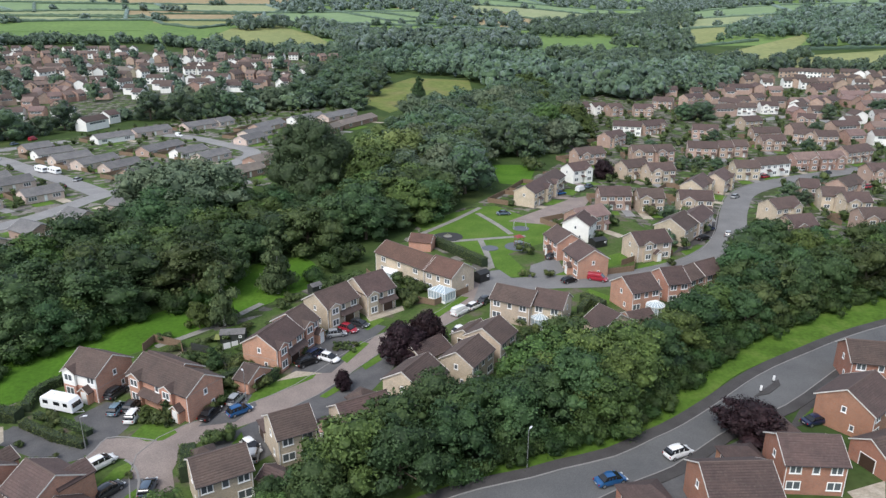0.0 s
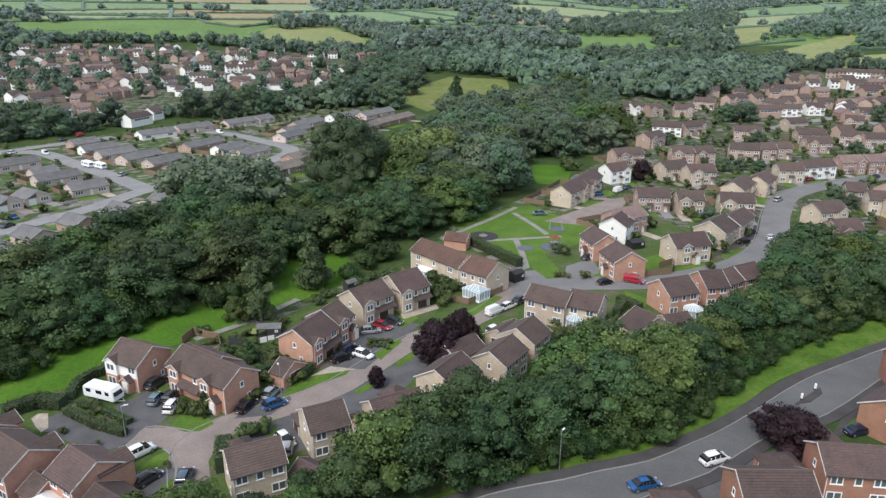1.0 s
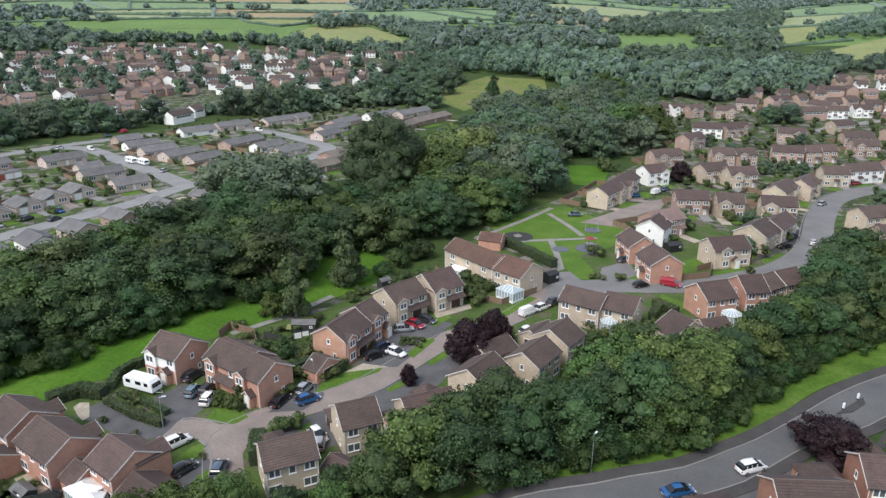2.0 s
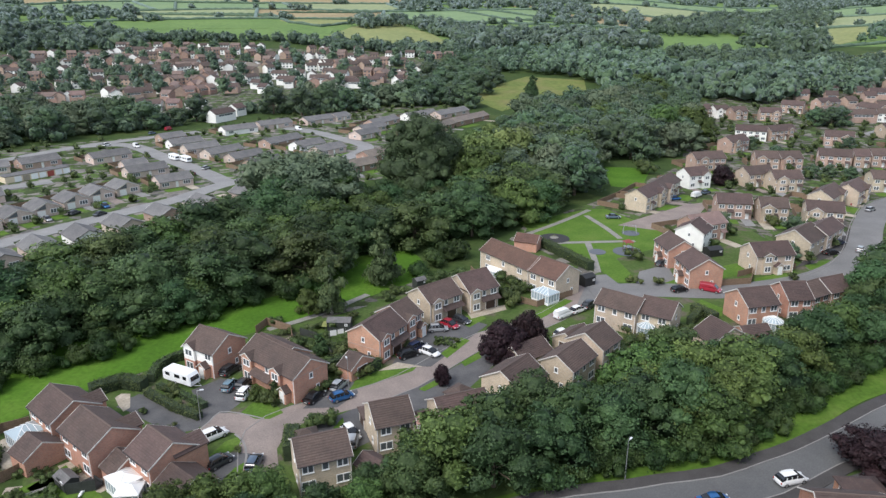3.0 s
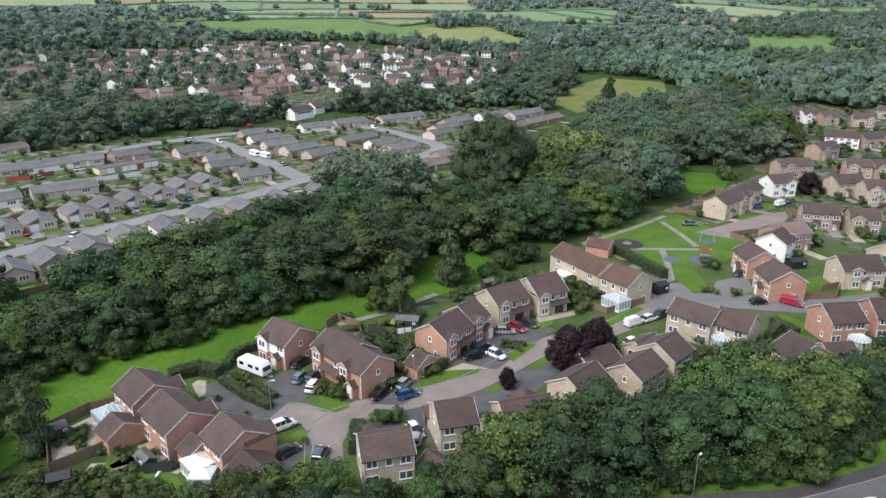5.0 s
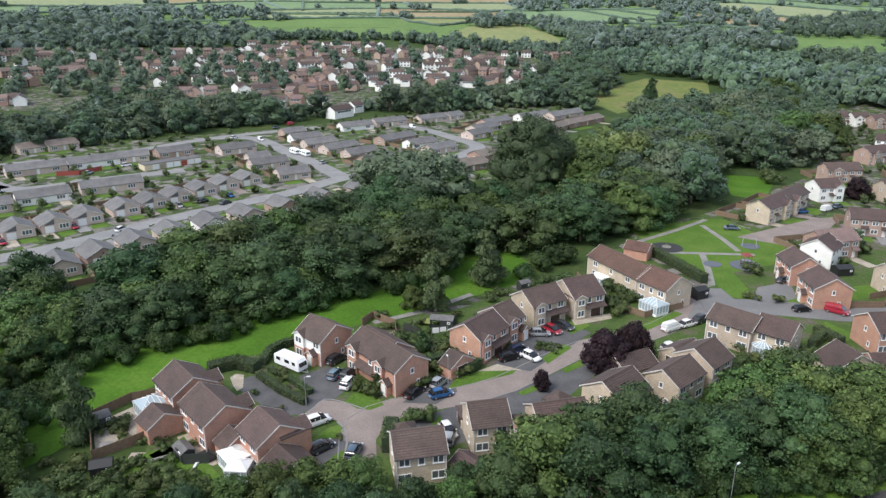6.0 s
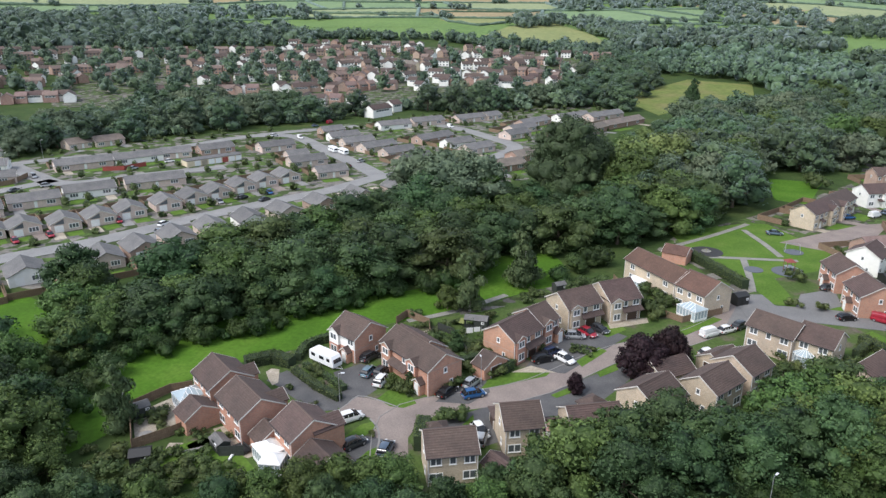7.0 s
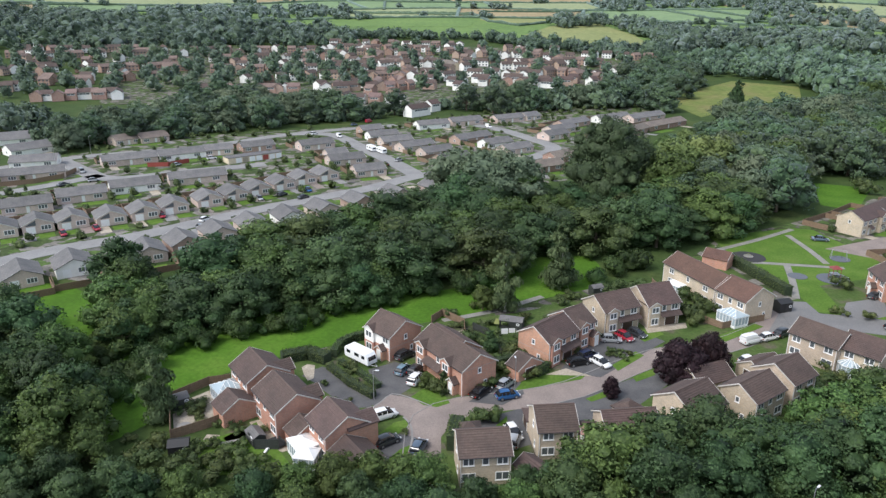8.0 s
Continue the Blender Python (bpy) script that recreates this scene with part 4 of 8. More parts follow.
def rounded(ob):
    ob.data.polygons.foreach_set("use_smooth", [True] * len(ob.data.polygons))
    ob.data.set_sharp_from_angle(angle=radians(50))
    return ob



def section(x, w, z0, z1, tuck=0.06):
    return [(x, -w + tuck, z0), (x, w - tuck, z0), (x, w, z0 + 0.12), (x, w, z0 + (z1 - z0) * 0.6), (x, w - tuck, z1), (x, -w + tuck, z1), (x, -w, z0 + (z1 - z0) * 0.6), (x, -w, z0 + 0.12)]


def car_proto(kind, colour_name, rgb, metal=0.3, near=True):
    key = (kind, colour_name, near)
    if key in CARS:
        return CARS[key]
    p = PAINTS.setdefault(colour_name, None) or paint("car_paint_" + colour_name, rgb, metal)
    PAINTS[colour_name] = p
    names = {"hatch": "hatchback car", "saloon": "saloon car", "suv": "tall estate car", "van": "panel van"}
    e = tagged(new("car" if kind != "van" else "van"), colour_name.replace("_", " ") + " " + names[kind] + " parked on the paving", "car" if kind != "van" else "van", "parked cars")
    L, W, H, hood = {"hatch": (4.1, 0.88, 1.5, 0.86), "saloon": (4.5, 0.9, 1.46, 0.86), "suv": (4.4, 0.92, 1.64, 0.95), "van": (4.7, 0.95, 1.9, 1.0)}[kind]
    h = L / 2
    b = loft([section(-h, W * 0.8, 0.35, hood * 0.75), section(-h + 0.12, W * 0.93, 0.25, hood * 0.96), section(-h + 0.7, W, 0.2, hood, 0.09), section(h - 1.3, W, 0.2, hood, 0.09), section(h - 0.75, W * 0.98, 0.21, hood * 0.92, 0.11), section(h - 0.38, W * 0.93, 0.23, hood * 0.8, 0.12), section(h - 0.12, W * 0.8, 0.28, hood * 0.68, 0.1), section(h, W * 0.6, 0.34, hood * 0.54)])
    rounded(part("body", b, p, e, "", False))
    rear = -h + (0.12 if kind in ("hatch", "suv") else 0.75 if kind == "saloon" else 0.05)
    rt = rear + (0.62 if kind in ("hatch", "suv") else 0.8 if kind == "saloon" else 0.08)
    fr = h - 0.85 if kind != "van" else h - 0.8
    ft = fr - (1.05 if kind != "van" else 0.85)
    g = loft([section(rear, W * 0.88, hood - 0.05, hood + 0.02, 0.04), section((rear + rt) / 2, W * 0.84, hood - 0.05, hood + (H - hood) * 0.58, 0.1), section(rt, W * 0.76, hood - 0.05, H - 0.06, 0.16), section((rt + ft) / 2, W * 0.8, hood - 0.05, H - 0.01, 0.15), section(ft, W * 0.8, hood - 0.05, H - 0.05, 0.14), section(fr, W * 0.92, hood - 0.05, hood + 0.02, 0.04)])
    rounded(part("glasshouse", g, M_CARGLASS if kind != "van" else p, e, "dark tinted windows" if kind != "van" else "", False))
    rounded(part("roof_panel", loft([section(rt - 0.14, W * 0.56, H - 0.2, H - 0.1, 0.03), section(rt + 0.15, W * 0.64, H - 0.12, H - 0.02, 0.06), section((rt + ft) / 2, W * 0.68, H - 0.1, H + 0.035, 0.07), section(ft + 0.04, W * 0.62, H - 0.14, H - 0.02, 0.05)]), p, e, "", False))
    bs = []
    for xx in ([rt + 0.1, (rt + ft) / 2, ft - 0.02] if kind != "van" else []):
        for sg in (-1, 1):
            bs.append((xx - 0.05, xx + 0.05, sg * W * 0.81 - 0.03, sg * W * 0.81 + 0.03, hood - 0.05, H - 0.22))
    if bs and near:
        part("pillar_trim", boxes(*bs), p, e, "", False)
    elif kind == "van":
        part("windscreen", loft([section(ft + 0.1, W * 0.76, H - 0.3, H - 0.15, 0.05), section(fr + 0.03, W * 0.84, hood - 0.02, hood + 0.1, 0.05)]), M_CARGLASS, e, "dark windscreen", False)
    for sg in (-1, 1) if near else ():
        part("headlight", boxes((h - 0.26, h - 0.03, sg * W * 0.72 - 0.14, sg * W * 0.72 + 0.14, hood * 0.55, hood * 0.72)), M_LAMP, e, "", False)
        part("tail_light", boxes((-h - 0.01, -h + 0.12, sg * W * 0.78 - 0.08, sg * W * 0.78 + 0.08, hood * 0.62, hood * 0.86)), M_TAIL, e, "", False)
        part("door_mirror", boxes((fr - 0.35, fr - 0.2, sg * (W + 0.08) - 0.1, sg * (W + 0.08) + 0.1, hood, hood + 0.14)), p, e, "", False)
    if near:
        part("number_plate", boxes((-h - 0.015, -h + 0.05, -0.26, 0.26, 0.45, 0.56), (h - 0.05, h + 0.012, -0.26, 0.26, 0.4, 0.5)), M_LINE, e, "", False)
    wheels(e, [(a, sg * (W - 0.1)) for a in (-h + 0.8, h - 0.85) for sg in (-1, 1)], rims=near)
    CARS[key] = e
    e.matrix_basis = pose(0, 0, -50)
    return e


CAR_RGB = {"white": (0.75, 0.75, 0.74), "silver": (0.4, 0.41, 0.42), "black": (0.012, 0.012, 0.014), "dark_grey": (0.05, 0.055, 0.06), "grey_blue": (0.1, 0.14, 0.19), "blue": (0.025, 0.12, 0.3), "red": (0.3, 0.014, 0.03), "dark_blue": (0.015, 0.025, 0.07), "pale_blue": (0.2, 0.3, 0.36)}


def car(x, y, rot, kind="hatch", colour="white", z=0.09, near=True):
    proto = car_proto(kind, colour, CAR_RGB[colour], 0.0 if colour in ("white", "red") else 0.4, near)
    if not proto.get("used"):
        proto["used"] = 1
        proto.matrix_basis = pose(x, y, gz(x, y) + z, 0, 0, rot)
        return proto
    return copy_thing(proto, pose(x, y, gz(x, y) + z, 0, 0, rot))


# ---- fences and walls ----
def fence(pts, h=1.7, label="weathered brown wooden panel fence", material=None):
    e = tagged(new("fence"), label, "fence", "garden fences")
    material = material or M_FENCE
    for (x0, y0), (x1, y1) in zip(pts, pts[1:]):
        ln = math.hypot(x1 - x0, y1 - y0)
        n = max(1, round(ln / 1.85))
        w = ln / n
        key = ("panel", round(w, 2), h, material.name)
        if key not in PANES:
            bs = [(0.06, w - 0.06, -0.02, 0.02, 0.08, h)] + [(0.06, w - 0.06, -0.045, 0.045, zz, zz + 0.06) for zz in (0.1, h * 0.5, h - 0.07)]
            bm = boxes(*bs)
            me = bpy.data.meshes.new("fence_panel")
            bm.to_mesh(me)
            bm.free()
            me.materials.append(material)
            bm = boxes((-0.055, 0.055, -0.055, 0.055, -0.2, h + 0.08))
            mp = bpy.data.meshes.new("fence_post")
            bm.to_mesh(mp)
            bm.free()
            mp.materials.append(material)
            PANES[key] = (me, mp)
        me, mp = PANES[key]
        a = math.atan2(y1 - y0, x1 - x0)
        for k in range(n):
            m = Matrix.Translation((x0 + (x1 - x0) * k / n, y0 + (y1 - y0) * k / n, gz(x0, y0))) @ Matrix.Rotation(a, 4, "Z")
            reuse("fence_panel", me, e, m)
            reuse("fence_post", mp, e, m)
        reuse("fence_post", mp, e, Matrix.Translation((x1, y1, gz(x1, y1))))
    return e



# ---- garden plots of the further houses ----
PLOT = {}


def slab(name, x, y, rot, ax, ay, w, d, z, material, label, category):
    """A thin rectangle laid in a house's own frame."""
    if material.name not in PLOT:
        bm = boxes((-0.5, 0.5, -0.5, 0.5, -0.12, 0))
        me = bpy.data.meshes.new(name)
        bm.to_mesh(me)
        bm.free()
        me.materials.append(material)
        PLOT[material.name] = me
    ob = tagged(new(name, PLOT[material.name]), label, category, "", "structure")
    m = pose(x, y, 0, 0, 0, rot) @ pose(ax, ay, 0)
    p = m.translation
    ob.matrix_basis = Matrix.Translation((p.x, p.y, gz(p.x, p.y) + z)) @ Matrix.Rotation(radians(rot), 4, "Z") @ Matrix.Diagonal((w, d, 1, 1))


PLOT_COUNT = [0]
SPOTS = []
BACKS = {}


def plot(x, y, rot, L, D):
    k = PLOT_COUNT[0]
    PLOT_COUNT[0] += 1
    rng = random.Random(k * 17 + 2)
    dz = 0.03 + (k % 20) * 0.0012
    side = rng.choice((-1, 1))
    SPOTS.append((x, y))
    if L not in BACKS:
        w, b0, b1 = L / 2 + 1.2, D / 2 + 0.2, D / 2 + 8.5
        bm = lattice([-w, -w + 0.1, w - 0.1, w], [0, b1 - b0 - 0.1, b1 - b0], lambda i, j: j == 1 or i != 1, 1.6, 0)
        for v in bm.verts:
            v.co = (v.co.x, b0 + v.co.z, v.co.y)
        bmesh.ops.recalc_face_normals(bm, faces=bm.faces)
        me = bpy.data.meshes.new("fence")
        bm.to_mesh(me)
        bm.free()
        me.materials.append(M_FENCE)
        BACKS[L] = me
    m = pose(x, y, 0, 0, 0, rot)
    ends = [m @ Vector((a, b, 0)) for a in (-L / 2 - 1.2, 0, L / 2 + 1.2) for b in (D / 2 + 1.0, D / 2 + 4.5, D / 2 + 8.5)]
    if all(off_road(q.x, q.y, 5.0) for q in ends):
        f = tagged(new("fence", BACKS[L]), "brown wooden fence round a back garden", "fence", "garden fences")
        f.matrix_basis = pose(x, y, gz(x, y), 0, 0, rot)
    slab("driveway", x, y, rot, side * L * 0.33, -D / 2 - 3.6, 3.0, 7.0, dz + 0.025, rng.choice((M_LANE, M_PATIO, M_GREYLANE)), "paved front drive of a house", "driveway")
    slab("lawn", x, y, rot, -side * L * 0.2, -D / 2 - 3.4, L * 0.5, 4.6, dz, M_LAWN, "small mown front lawn", "lawn")
    if rng.random() < 0.7 and off_road(ends[4].x, ends[4].y, 9.0):
        slab("lawn", x, y, rot, rng.uniform(-1, 1), D / 2 + 4.5, L * 0.8, rng.uniform(3, 6), dz, M_LAWN, "small mown back lawn", "lawn")


def hedge_strip(name, lines, w, h, material, label, seed=5):
    """Far hedgerows as one uneven continuous mass along lines."""
    rng = np.random.default_rng(seed)
    V, F = [], []
    for line in lines:
        c = [Vector((*line[0], 0))]
        for p, q in zip(line, line[1:]):
            p, q = Vector((*p, 0)), Vector((*q, 0))
            n = max(1, int((q - p).length / 5))
            c += [p.lerp(q, (k + 1) / n) for k in range(n)]
        for i, q in enumerate(c):
            d = (c[min(i + 1, len(c) - 1)] - c[max(i - 1, 0)]).normalized()
            s = Vector((-d.y, d.x, 0))
            k = rng.uniform(0.8, 1.2)
            hh = h * rng.uniform(0.75, 1.25)
            z = gz(q.x, q.y)
            for u, v in ((0.5, -0.3), (0.6, 0.5), (0.25, 1.0), (-0.25, 1.0), (-0.6, 0.5), (-0.5, -0.3)):
                V.append((q.x + s.x * w * u * k + rng.normal() * 0.3, q.y + s.y * w * u * k, z + hh * v))
            if i:
                b0 = len(V) - 12
                F += [(b0 + j, b0 + j + 1, b0 + j + 7, b0 + j + 6) for j in range(5)]
    me = mesh_of(name, V, F, None, [material])
    return tagged(new(name, me), label, "hedgerow", "", "stuff")

# ---- the land ----
def land():
    """One sheet from under the camera to the horizon."""
    radii = [0.0] + [12.0 * k for k in range(1, 40)] + [480.0 * 1.05 ** k for k in range(0, 47)]
    n = 144
    verts, faces = [(0.0, 0.0, 0.0)], []
    for r in radii[1:]:
        for k in range(n):
            a = math.tau * k / n
            x, y = r * math.cos(a), r * math.sin(a)
            verts.append((x, y, gz(x, y) - (0.0 if r < 470 else 0.1)))
    for k in range(n):
        faces.append((0, 1 + k, 1 + (k + 1) % n))
    for i in range(len(radii) - 2):
        b, c = 1 + i * n, 1 + (i + 1) * n
        for k in range(n):
            faces.append((b + k, c + k, c + (k + 1) % n, b + (k + 1) % n))
    me = bpy.data.meshes.new("ground")
    me.from_pydata(verts, [], faces)
    me.materials.append(M_ROUGH)
    me.materials.append(M_FIELD)
    me.polygons.foreach_set("material_index", [1 if math.hypot(*verts[f[0]][:2]) > 850 else 0 for f in faces])
    me.polygons.foreach_set("use_smooth", [True] * len(faces))
    tagged(new("ground", me), "green rough grassy land rising to hills", "ground", "", "structure")


land()

# the meadow behind the gardens, lawns and verges
patch("meadow", [(-81.4, 58.7), (-79.4, 68.6), (-83.0, 73.5), (-76.0, 89.5), (-67.5, 100.7), (-61.2, 111.7), (-51.0, 122.2), (-35.0, 142.7), (-28.4, 153.2), (-36.1, 168.9), (-50.0, 160.4), (-53.5, 141.8), (-74.5, 120.7), (-90.0, 109.4), (-97.5, 92.5), (-99.5, 74.3), (-86.2, 55.0)], 0.03, M_GRASS, "bright green mown meadow grass", "grass", smooth=True)
patch("meadow", [(-118.0, 78.0), (-114.0, 85.0), (-120.0, 92.0), (-133.6, 99.0), (-147.0, 98.6), (-147.0, 90.0)], 0.03, M_GRASS, "bright green mown meadow grass", "grass", smooth=True)
patch("verge", [(-15.1, 67.6), (-1.8, 75.5), (5.0, 79.0), (11.3, 80.9), (21.2, 84.0), (28.7, 88.1), (40.3, 97.6), (49.1, 106.3), (54.8, 110.7), (64.7, 116.8), (73.9, 122.5), (90.9, 131.1), (123.2, 146.2), (132.6, 158.9), (99.1, 144.6), (69.0, 128.4), (54.2, 119.6), (37.4, 102.9), (30.6, 95.2), (22.1, 88.4), (11.6, 84.0), (2.7, 79.8), (-15.5, 69.5)], 0.05, M_VERGE, "rough green roadside verge", "grass", smooth=True)
patch("estate_gardens", [(-73.7, 97.8), (-67.9, 113.1), (-52.9, 122.2), (-41.5, 132.8), (-31.5, 148.3), (-17.1, 159.3), (-7.3, 197.0), (18.7, 233.6), (51.5, 290.8), (84.3, 467.3), (248.7, 625.9), (381.0, 618.0), (124.0, 185.7), (70.9, 159.0), (45.1, 128.4), (13.9, 112.9), (-7.2, 91.3), (-22.4, 75.6), (-31.3, 64.0), (-63.7, 64.1)], 0.02, M_GARDEN, "garden lawns, beds and paving", "gardens", step=25)
patch("estate_gardens", [(-163.9, 100.2), (-272.8, 175.6), (-263.9, 256.2), (-200.9, 322.0), (-143.0, 412.7), (-66.2, 463.5), (-50.1, 360.4), (-63.4, 248.5), (-98.6, 205.9), (-129.0, 145.1), (-138.8, 103.4)], 0.02, M_BUNG, "bungalow gardens and paved drives", "gardens", step=25)
patch("estate_gardens", [(-71.9, 85.7), (-67.5, 101.3), (-59.7, 113.1), (-41.5, 128.6), (-28.4, 145.0), (-17.1, 159.3), (-3.6, 176.3), (10.4, 159.2), (29.3, 196.9), (53.7, 208.8), (62.6, 159.1), (45.1, 128.4), (13.9, 112.9), (-7.2, 91.3), (-22.4, 75.6), (-31.3, 64.0), (-63.7, 64.1)], 0.035, M_YARD, "near garden lawns and beds", "gardens", smooth=True)
patch("town_gardens", [(-642.0, 552.9), (-371.4, 718.6), (-219.8, 734.5), (-131.4, 753.2), (-74.9, 579.6), (-142.0, 521.1), (-162.8, 449.0), (-200.3, 380.0), (-263.9, 369.9), (-392.7, 325.7)], 0.1, M_GARDEN, "town gardens and streets", "gardens", step=25)
patch("play_lawn", [(-9.1, 199.9), (12.1, 218.2), (17.6, 218.9), (31.8, 196.9), (27.1, 181.0), (17.1, 171.7), (21.6, 154.6), (15.6, 155.4), (11.2, 166.5), (-1.4, 183.6)], 0.043, M_LAWN, "mown green of the playground", "grass")
patch("meadow", [(20.0, 282.9), (38.6, 282.8), (31.0, 247.5), (20.9, 250.2)], 0.05, M_GRASS, "small green field by the wood", "grass")
patch("field", [(-56.0, 472.1), (-32.2, 429.1), (2.5, 494.5), (21.1, 519.1), (20.8, 568.0), (-24.8, 585.6), (-54.5, 513.4)], 0.1, M_HEATH, "rushy yellow-green field", "field", step=30)

# roads
far_kerb = [(-14.9, 66.2), (-1.8, 74.0), (4.9, 77.3), (11.9, 79.6), (16.9, 81.7), (24.6, 84.5), (31.4, 88.9), (36.8, 92.5), (44.3, 98.7), (51.5, 105.1), (58.8, 110.7), (69.1, 117.2), (76.9, 122.0), (89.3, 128.3), (119.6, 141.4)]
near_kerb = [(-9.8, 57.6), (5.0, 65.3), (12.2, 70.4), (18.5, 74.3), (26.3, 79.1), (31.9, 82.1), (38.5, 87.5), (44.4, 92.0), (54.9, 98.0), (64.2, 105.5), (73.0, 112.8), (84.8, 121.0), (114.7, 134.7)]
road_edge = [(q.x, q.y) for q in curve_points(far_kerb)] + [(q.x, q.y) for q in reversed(curve_points(near_kerb))]
patch("road", road_edge, 0.06, M_ROAD, "worn grey asphalt main road")
ribbon("kerb", far_kerb, 0.16, 0.17, M_KERB, "pale concrete kerb")
ribbon("kerb", near_kerb, 0.16, 0.17, M_KERB, "pale concrete kerb")
ribbon("pavement", far_kerb, 2.0, 0.15, M_PAVE, "dark asphalt footway beside the main road", offset=1.1)
ribbon("pavement", near_kerb, 1.8, 0.15, M_PAVE, "dark asphalt footway beside the main road", offset=-1.0)
lane = [(-35.0, 70.2), (-38.3, 77.0), (-40.9, 84.6), (-37.4, 90.4), (-29.7, 96.1), (-22.7, 103.0), (-16.8, 112.9), (-11.2, 121.2), (-1.4, 130.1), (3.9, 137.6), (8.7, 146.8), (10.7, 154.2)]
ribbon("road", lane, 5.4, 0.05, M_LANE, "pinkish paved estate road")
ribbon("kerb", [(-44.8, 83.6), (-42.8, 82.1), (-40.9, 79.0), (-39.5, 74.8)], 0.3, 0.1, M_KERB, "pale curved kerb round a lawn", "kerb")
ribbon("kerb", [(-50.8, 82.8), (-50.1, 86.1), (-49.7, 88.9), (-46.6, 89.1), (-42.1, 88.2)], 0.25, 0.1, M_KERB, "pale kerb line across the paving", "kerb")
ribbon("kerb", lane, 0.16, 0.1, M_KERB, "pale concrete kerb", offset=2.75)
ribbon("kerb", lane[4:], 0.16, 0.1, M_KERB, "pale concrete kerb", offset=-2.75)
ribbon("road", [(-66.1, 89.9), (-56.4, 87.0), (-49.9, 86.9)], 4.5, 0.056, M_DRIVE, "dark asphalt side drive")
ribbon("road", [(9.8, 148.2), (23.2, 151.7), (36.6, 152.8), (49.8, 157.2), (65.5, 167.2), (79.9, 185.9), (93.1, 215.2), (105.7, 237.2), (127.4, 254.3), (154.0, 268.5), (190.4, 284.4)], 8.0, 0.112, M_MIDLANE, "grey asphalt estate road")
ribbon("kerb", [(60.0, 166.5), (66.5, 172.5), (76.0, 187.5), (89.0, 216.8), (102.6, 240.5), (125.6, 258.6)], 0.2, 0.18, M_KERB, "pale concrete kerb")
patch("road", [(6.6, 140.1), (8.7, 151.7), (11.5, 159.2), (13.9, 160.0), (16.2, 154.6), (22.0, 152.4), (22.9, 149.6), (12.1, 144.9)], 0.062, M_MIDLANE, "grey asphalt road end")
ribbon("road", [(153.9, 376.9), (172.5, 392.6), (207.9, 407.3), (215.2, 372.5), (221.8, 334.8)], 6.0, 0.114, M_GREYLANE, "pale asphalt estate road")
patch("road", [(-50.7, 83.9), (-49.7, 88.9), (-42.9, 88.9), (-36.0, 93.8), (-34.1, 91.3), (-37.2, 84.9), (-37.2, 78.9), (-40.6, 79.9), (-44.9, 83.9)], 0.062, M_LANE, "pinkish paved turning head")
# play area paths
for k, line in enumerate(([(-7.3, 187.2), (2.7, 201.6), (12.0, 216.9)], [(-2.2, 181.1), (10.3, 184.1), (23.2, 187.1)], [(10.3, 184.1), (11.5, 171.7), (12.0, 161.2)], [(10.8, 210.3), (16.1, 198.1), (19.4, 188.7)])):
    ribbon("path", line, 1.6, 0.09 + k * 0.008, M_PATH, "pale tarmac footpath across the green", "path")
ribbon("path", [(-54.0, 118.6), (-46.5, 126.8), (-39.1, 139.1)], 1.6, 0.07, M_PATH, "pale footpath along the meadow", "path")
# bungalow estate roads
ribbon("road", [(-173.0, 86.1), (-166.9, 111.5), (-154.2, 134.9), (-143.3, 164.8), (-132.5, 189.0), (-122.6, 209.7), (-116.2, 232.8), (-99.7, 255.4), (-88.8, 279.6), (-84.9, 308.9), (-105.3, 330.5), (-127.0, 348.9), (-142.1, 354.5)], 7.4, 0.114, M_GREYLANE, "pale asphalt road between bungalows")
ribbon("road", [(-116.2, 232.8), (-134.6, 249.1), (-164.9, 273.2), (-194.7, 295.9), (-214.9, 290.5)], 7.4, 0.12, M_GREYLANE, "pale asphalt road between bungalows")
ribbon("road", [(-273.9, 144.5), (-272.8, 175.6), (-260.8, 207.8), (-233.3, 242.5), (-214.9, 290.5), (-181.4, 337.0)], 7.0, 0.11, M_GREYLANE, "pale asphalt road behind the bungalows")
ribbon("road", [(-269.9, 198.5), (-237.8, 185.7), (-217.6, 181.3), (-201.5, 202.0), (-181.9, 225.6)], 7.4, 0.12, M_GREYLANE, "pale asphalt road between bungalows")
ribbon("road", [(-234.5, 149.0), (-229.0, 166.5), (-226.0, 183.6)], 6.4, 0.12, M_GREYLANE, "pale asphalt road between bungalows")


# ---- far hills: a plain backdrop, its haze painted as a pale glow ----
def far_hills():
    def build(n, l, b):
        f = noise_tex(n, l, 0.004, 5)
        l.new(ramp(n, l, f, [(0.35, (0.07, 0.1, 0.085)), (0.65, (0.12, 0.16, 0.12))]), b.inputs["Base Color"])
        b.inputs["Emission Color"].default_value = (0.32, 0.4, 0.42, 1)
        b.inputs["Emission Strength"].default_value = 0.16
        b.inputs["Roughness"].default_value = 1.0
    m = mat("haze_glow_hills", build)
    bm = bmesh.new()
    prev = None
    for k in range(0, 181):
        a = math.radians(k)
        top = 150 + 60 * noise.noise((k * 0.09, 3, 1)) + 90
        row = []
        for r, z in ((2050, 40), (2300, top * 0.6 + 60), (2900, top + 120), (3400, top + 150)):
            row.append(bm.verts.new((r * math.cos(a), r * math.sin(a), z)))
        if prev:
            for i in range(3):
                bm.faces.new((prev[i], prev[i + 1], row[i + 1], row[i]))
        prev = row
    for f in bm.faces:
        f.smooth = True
    tagged(part("backdrop", bm, m, None, "", False), "far hills with a painted pale haze glow", "hills", "", "structure")


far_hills()

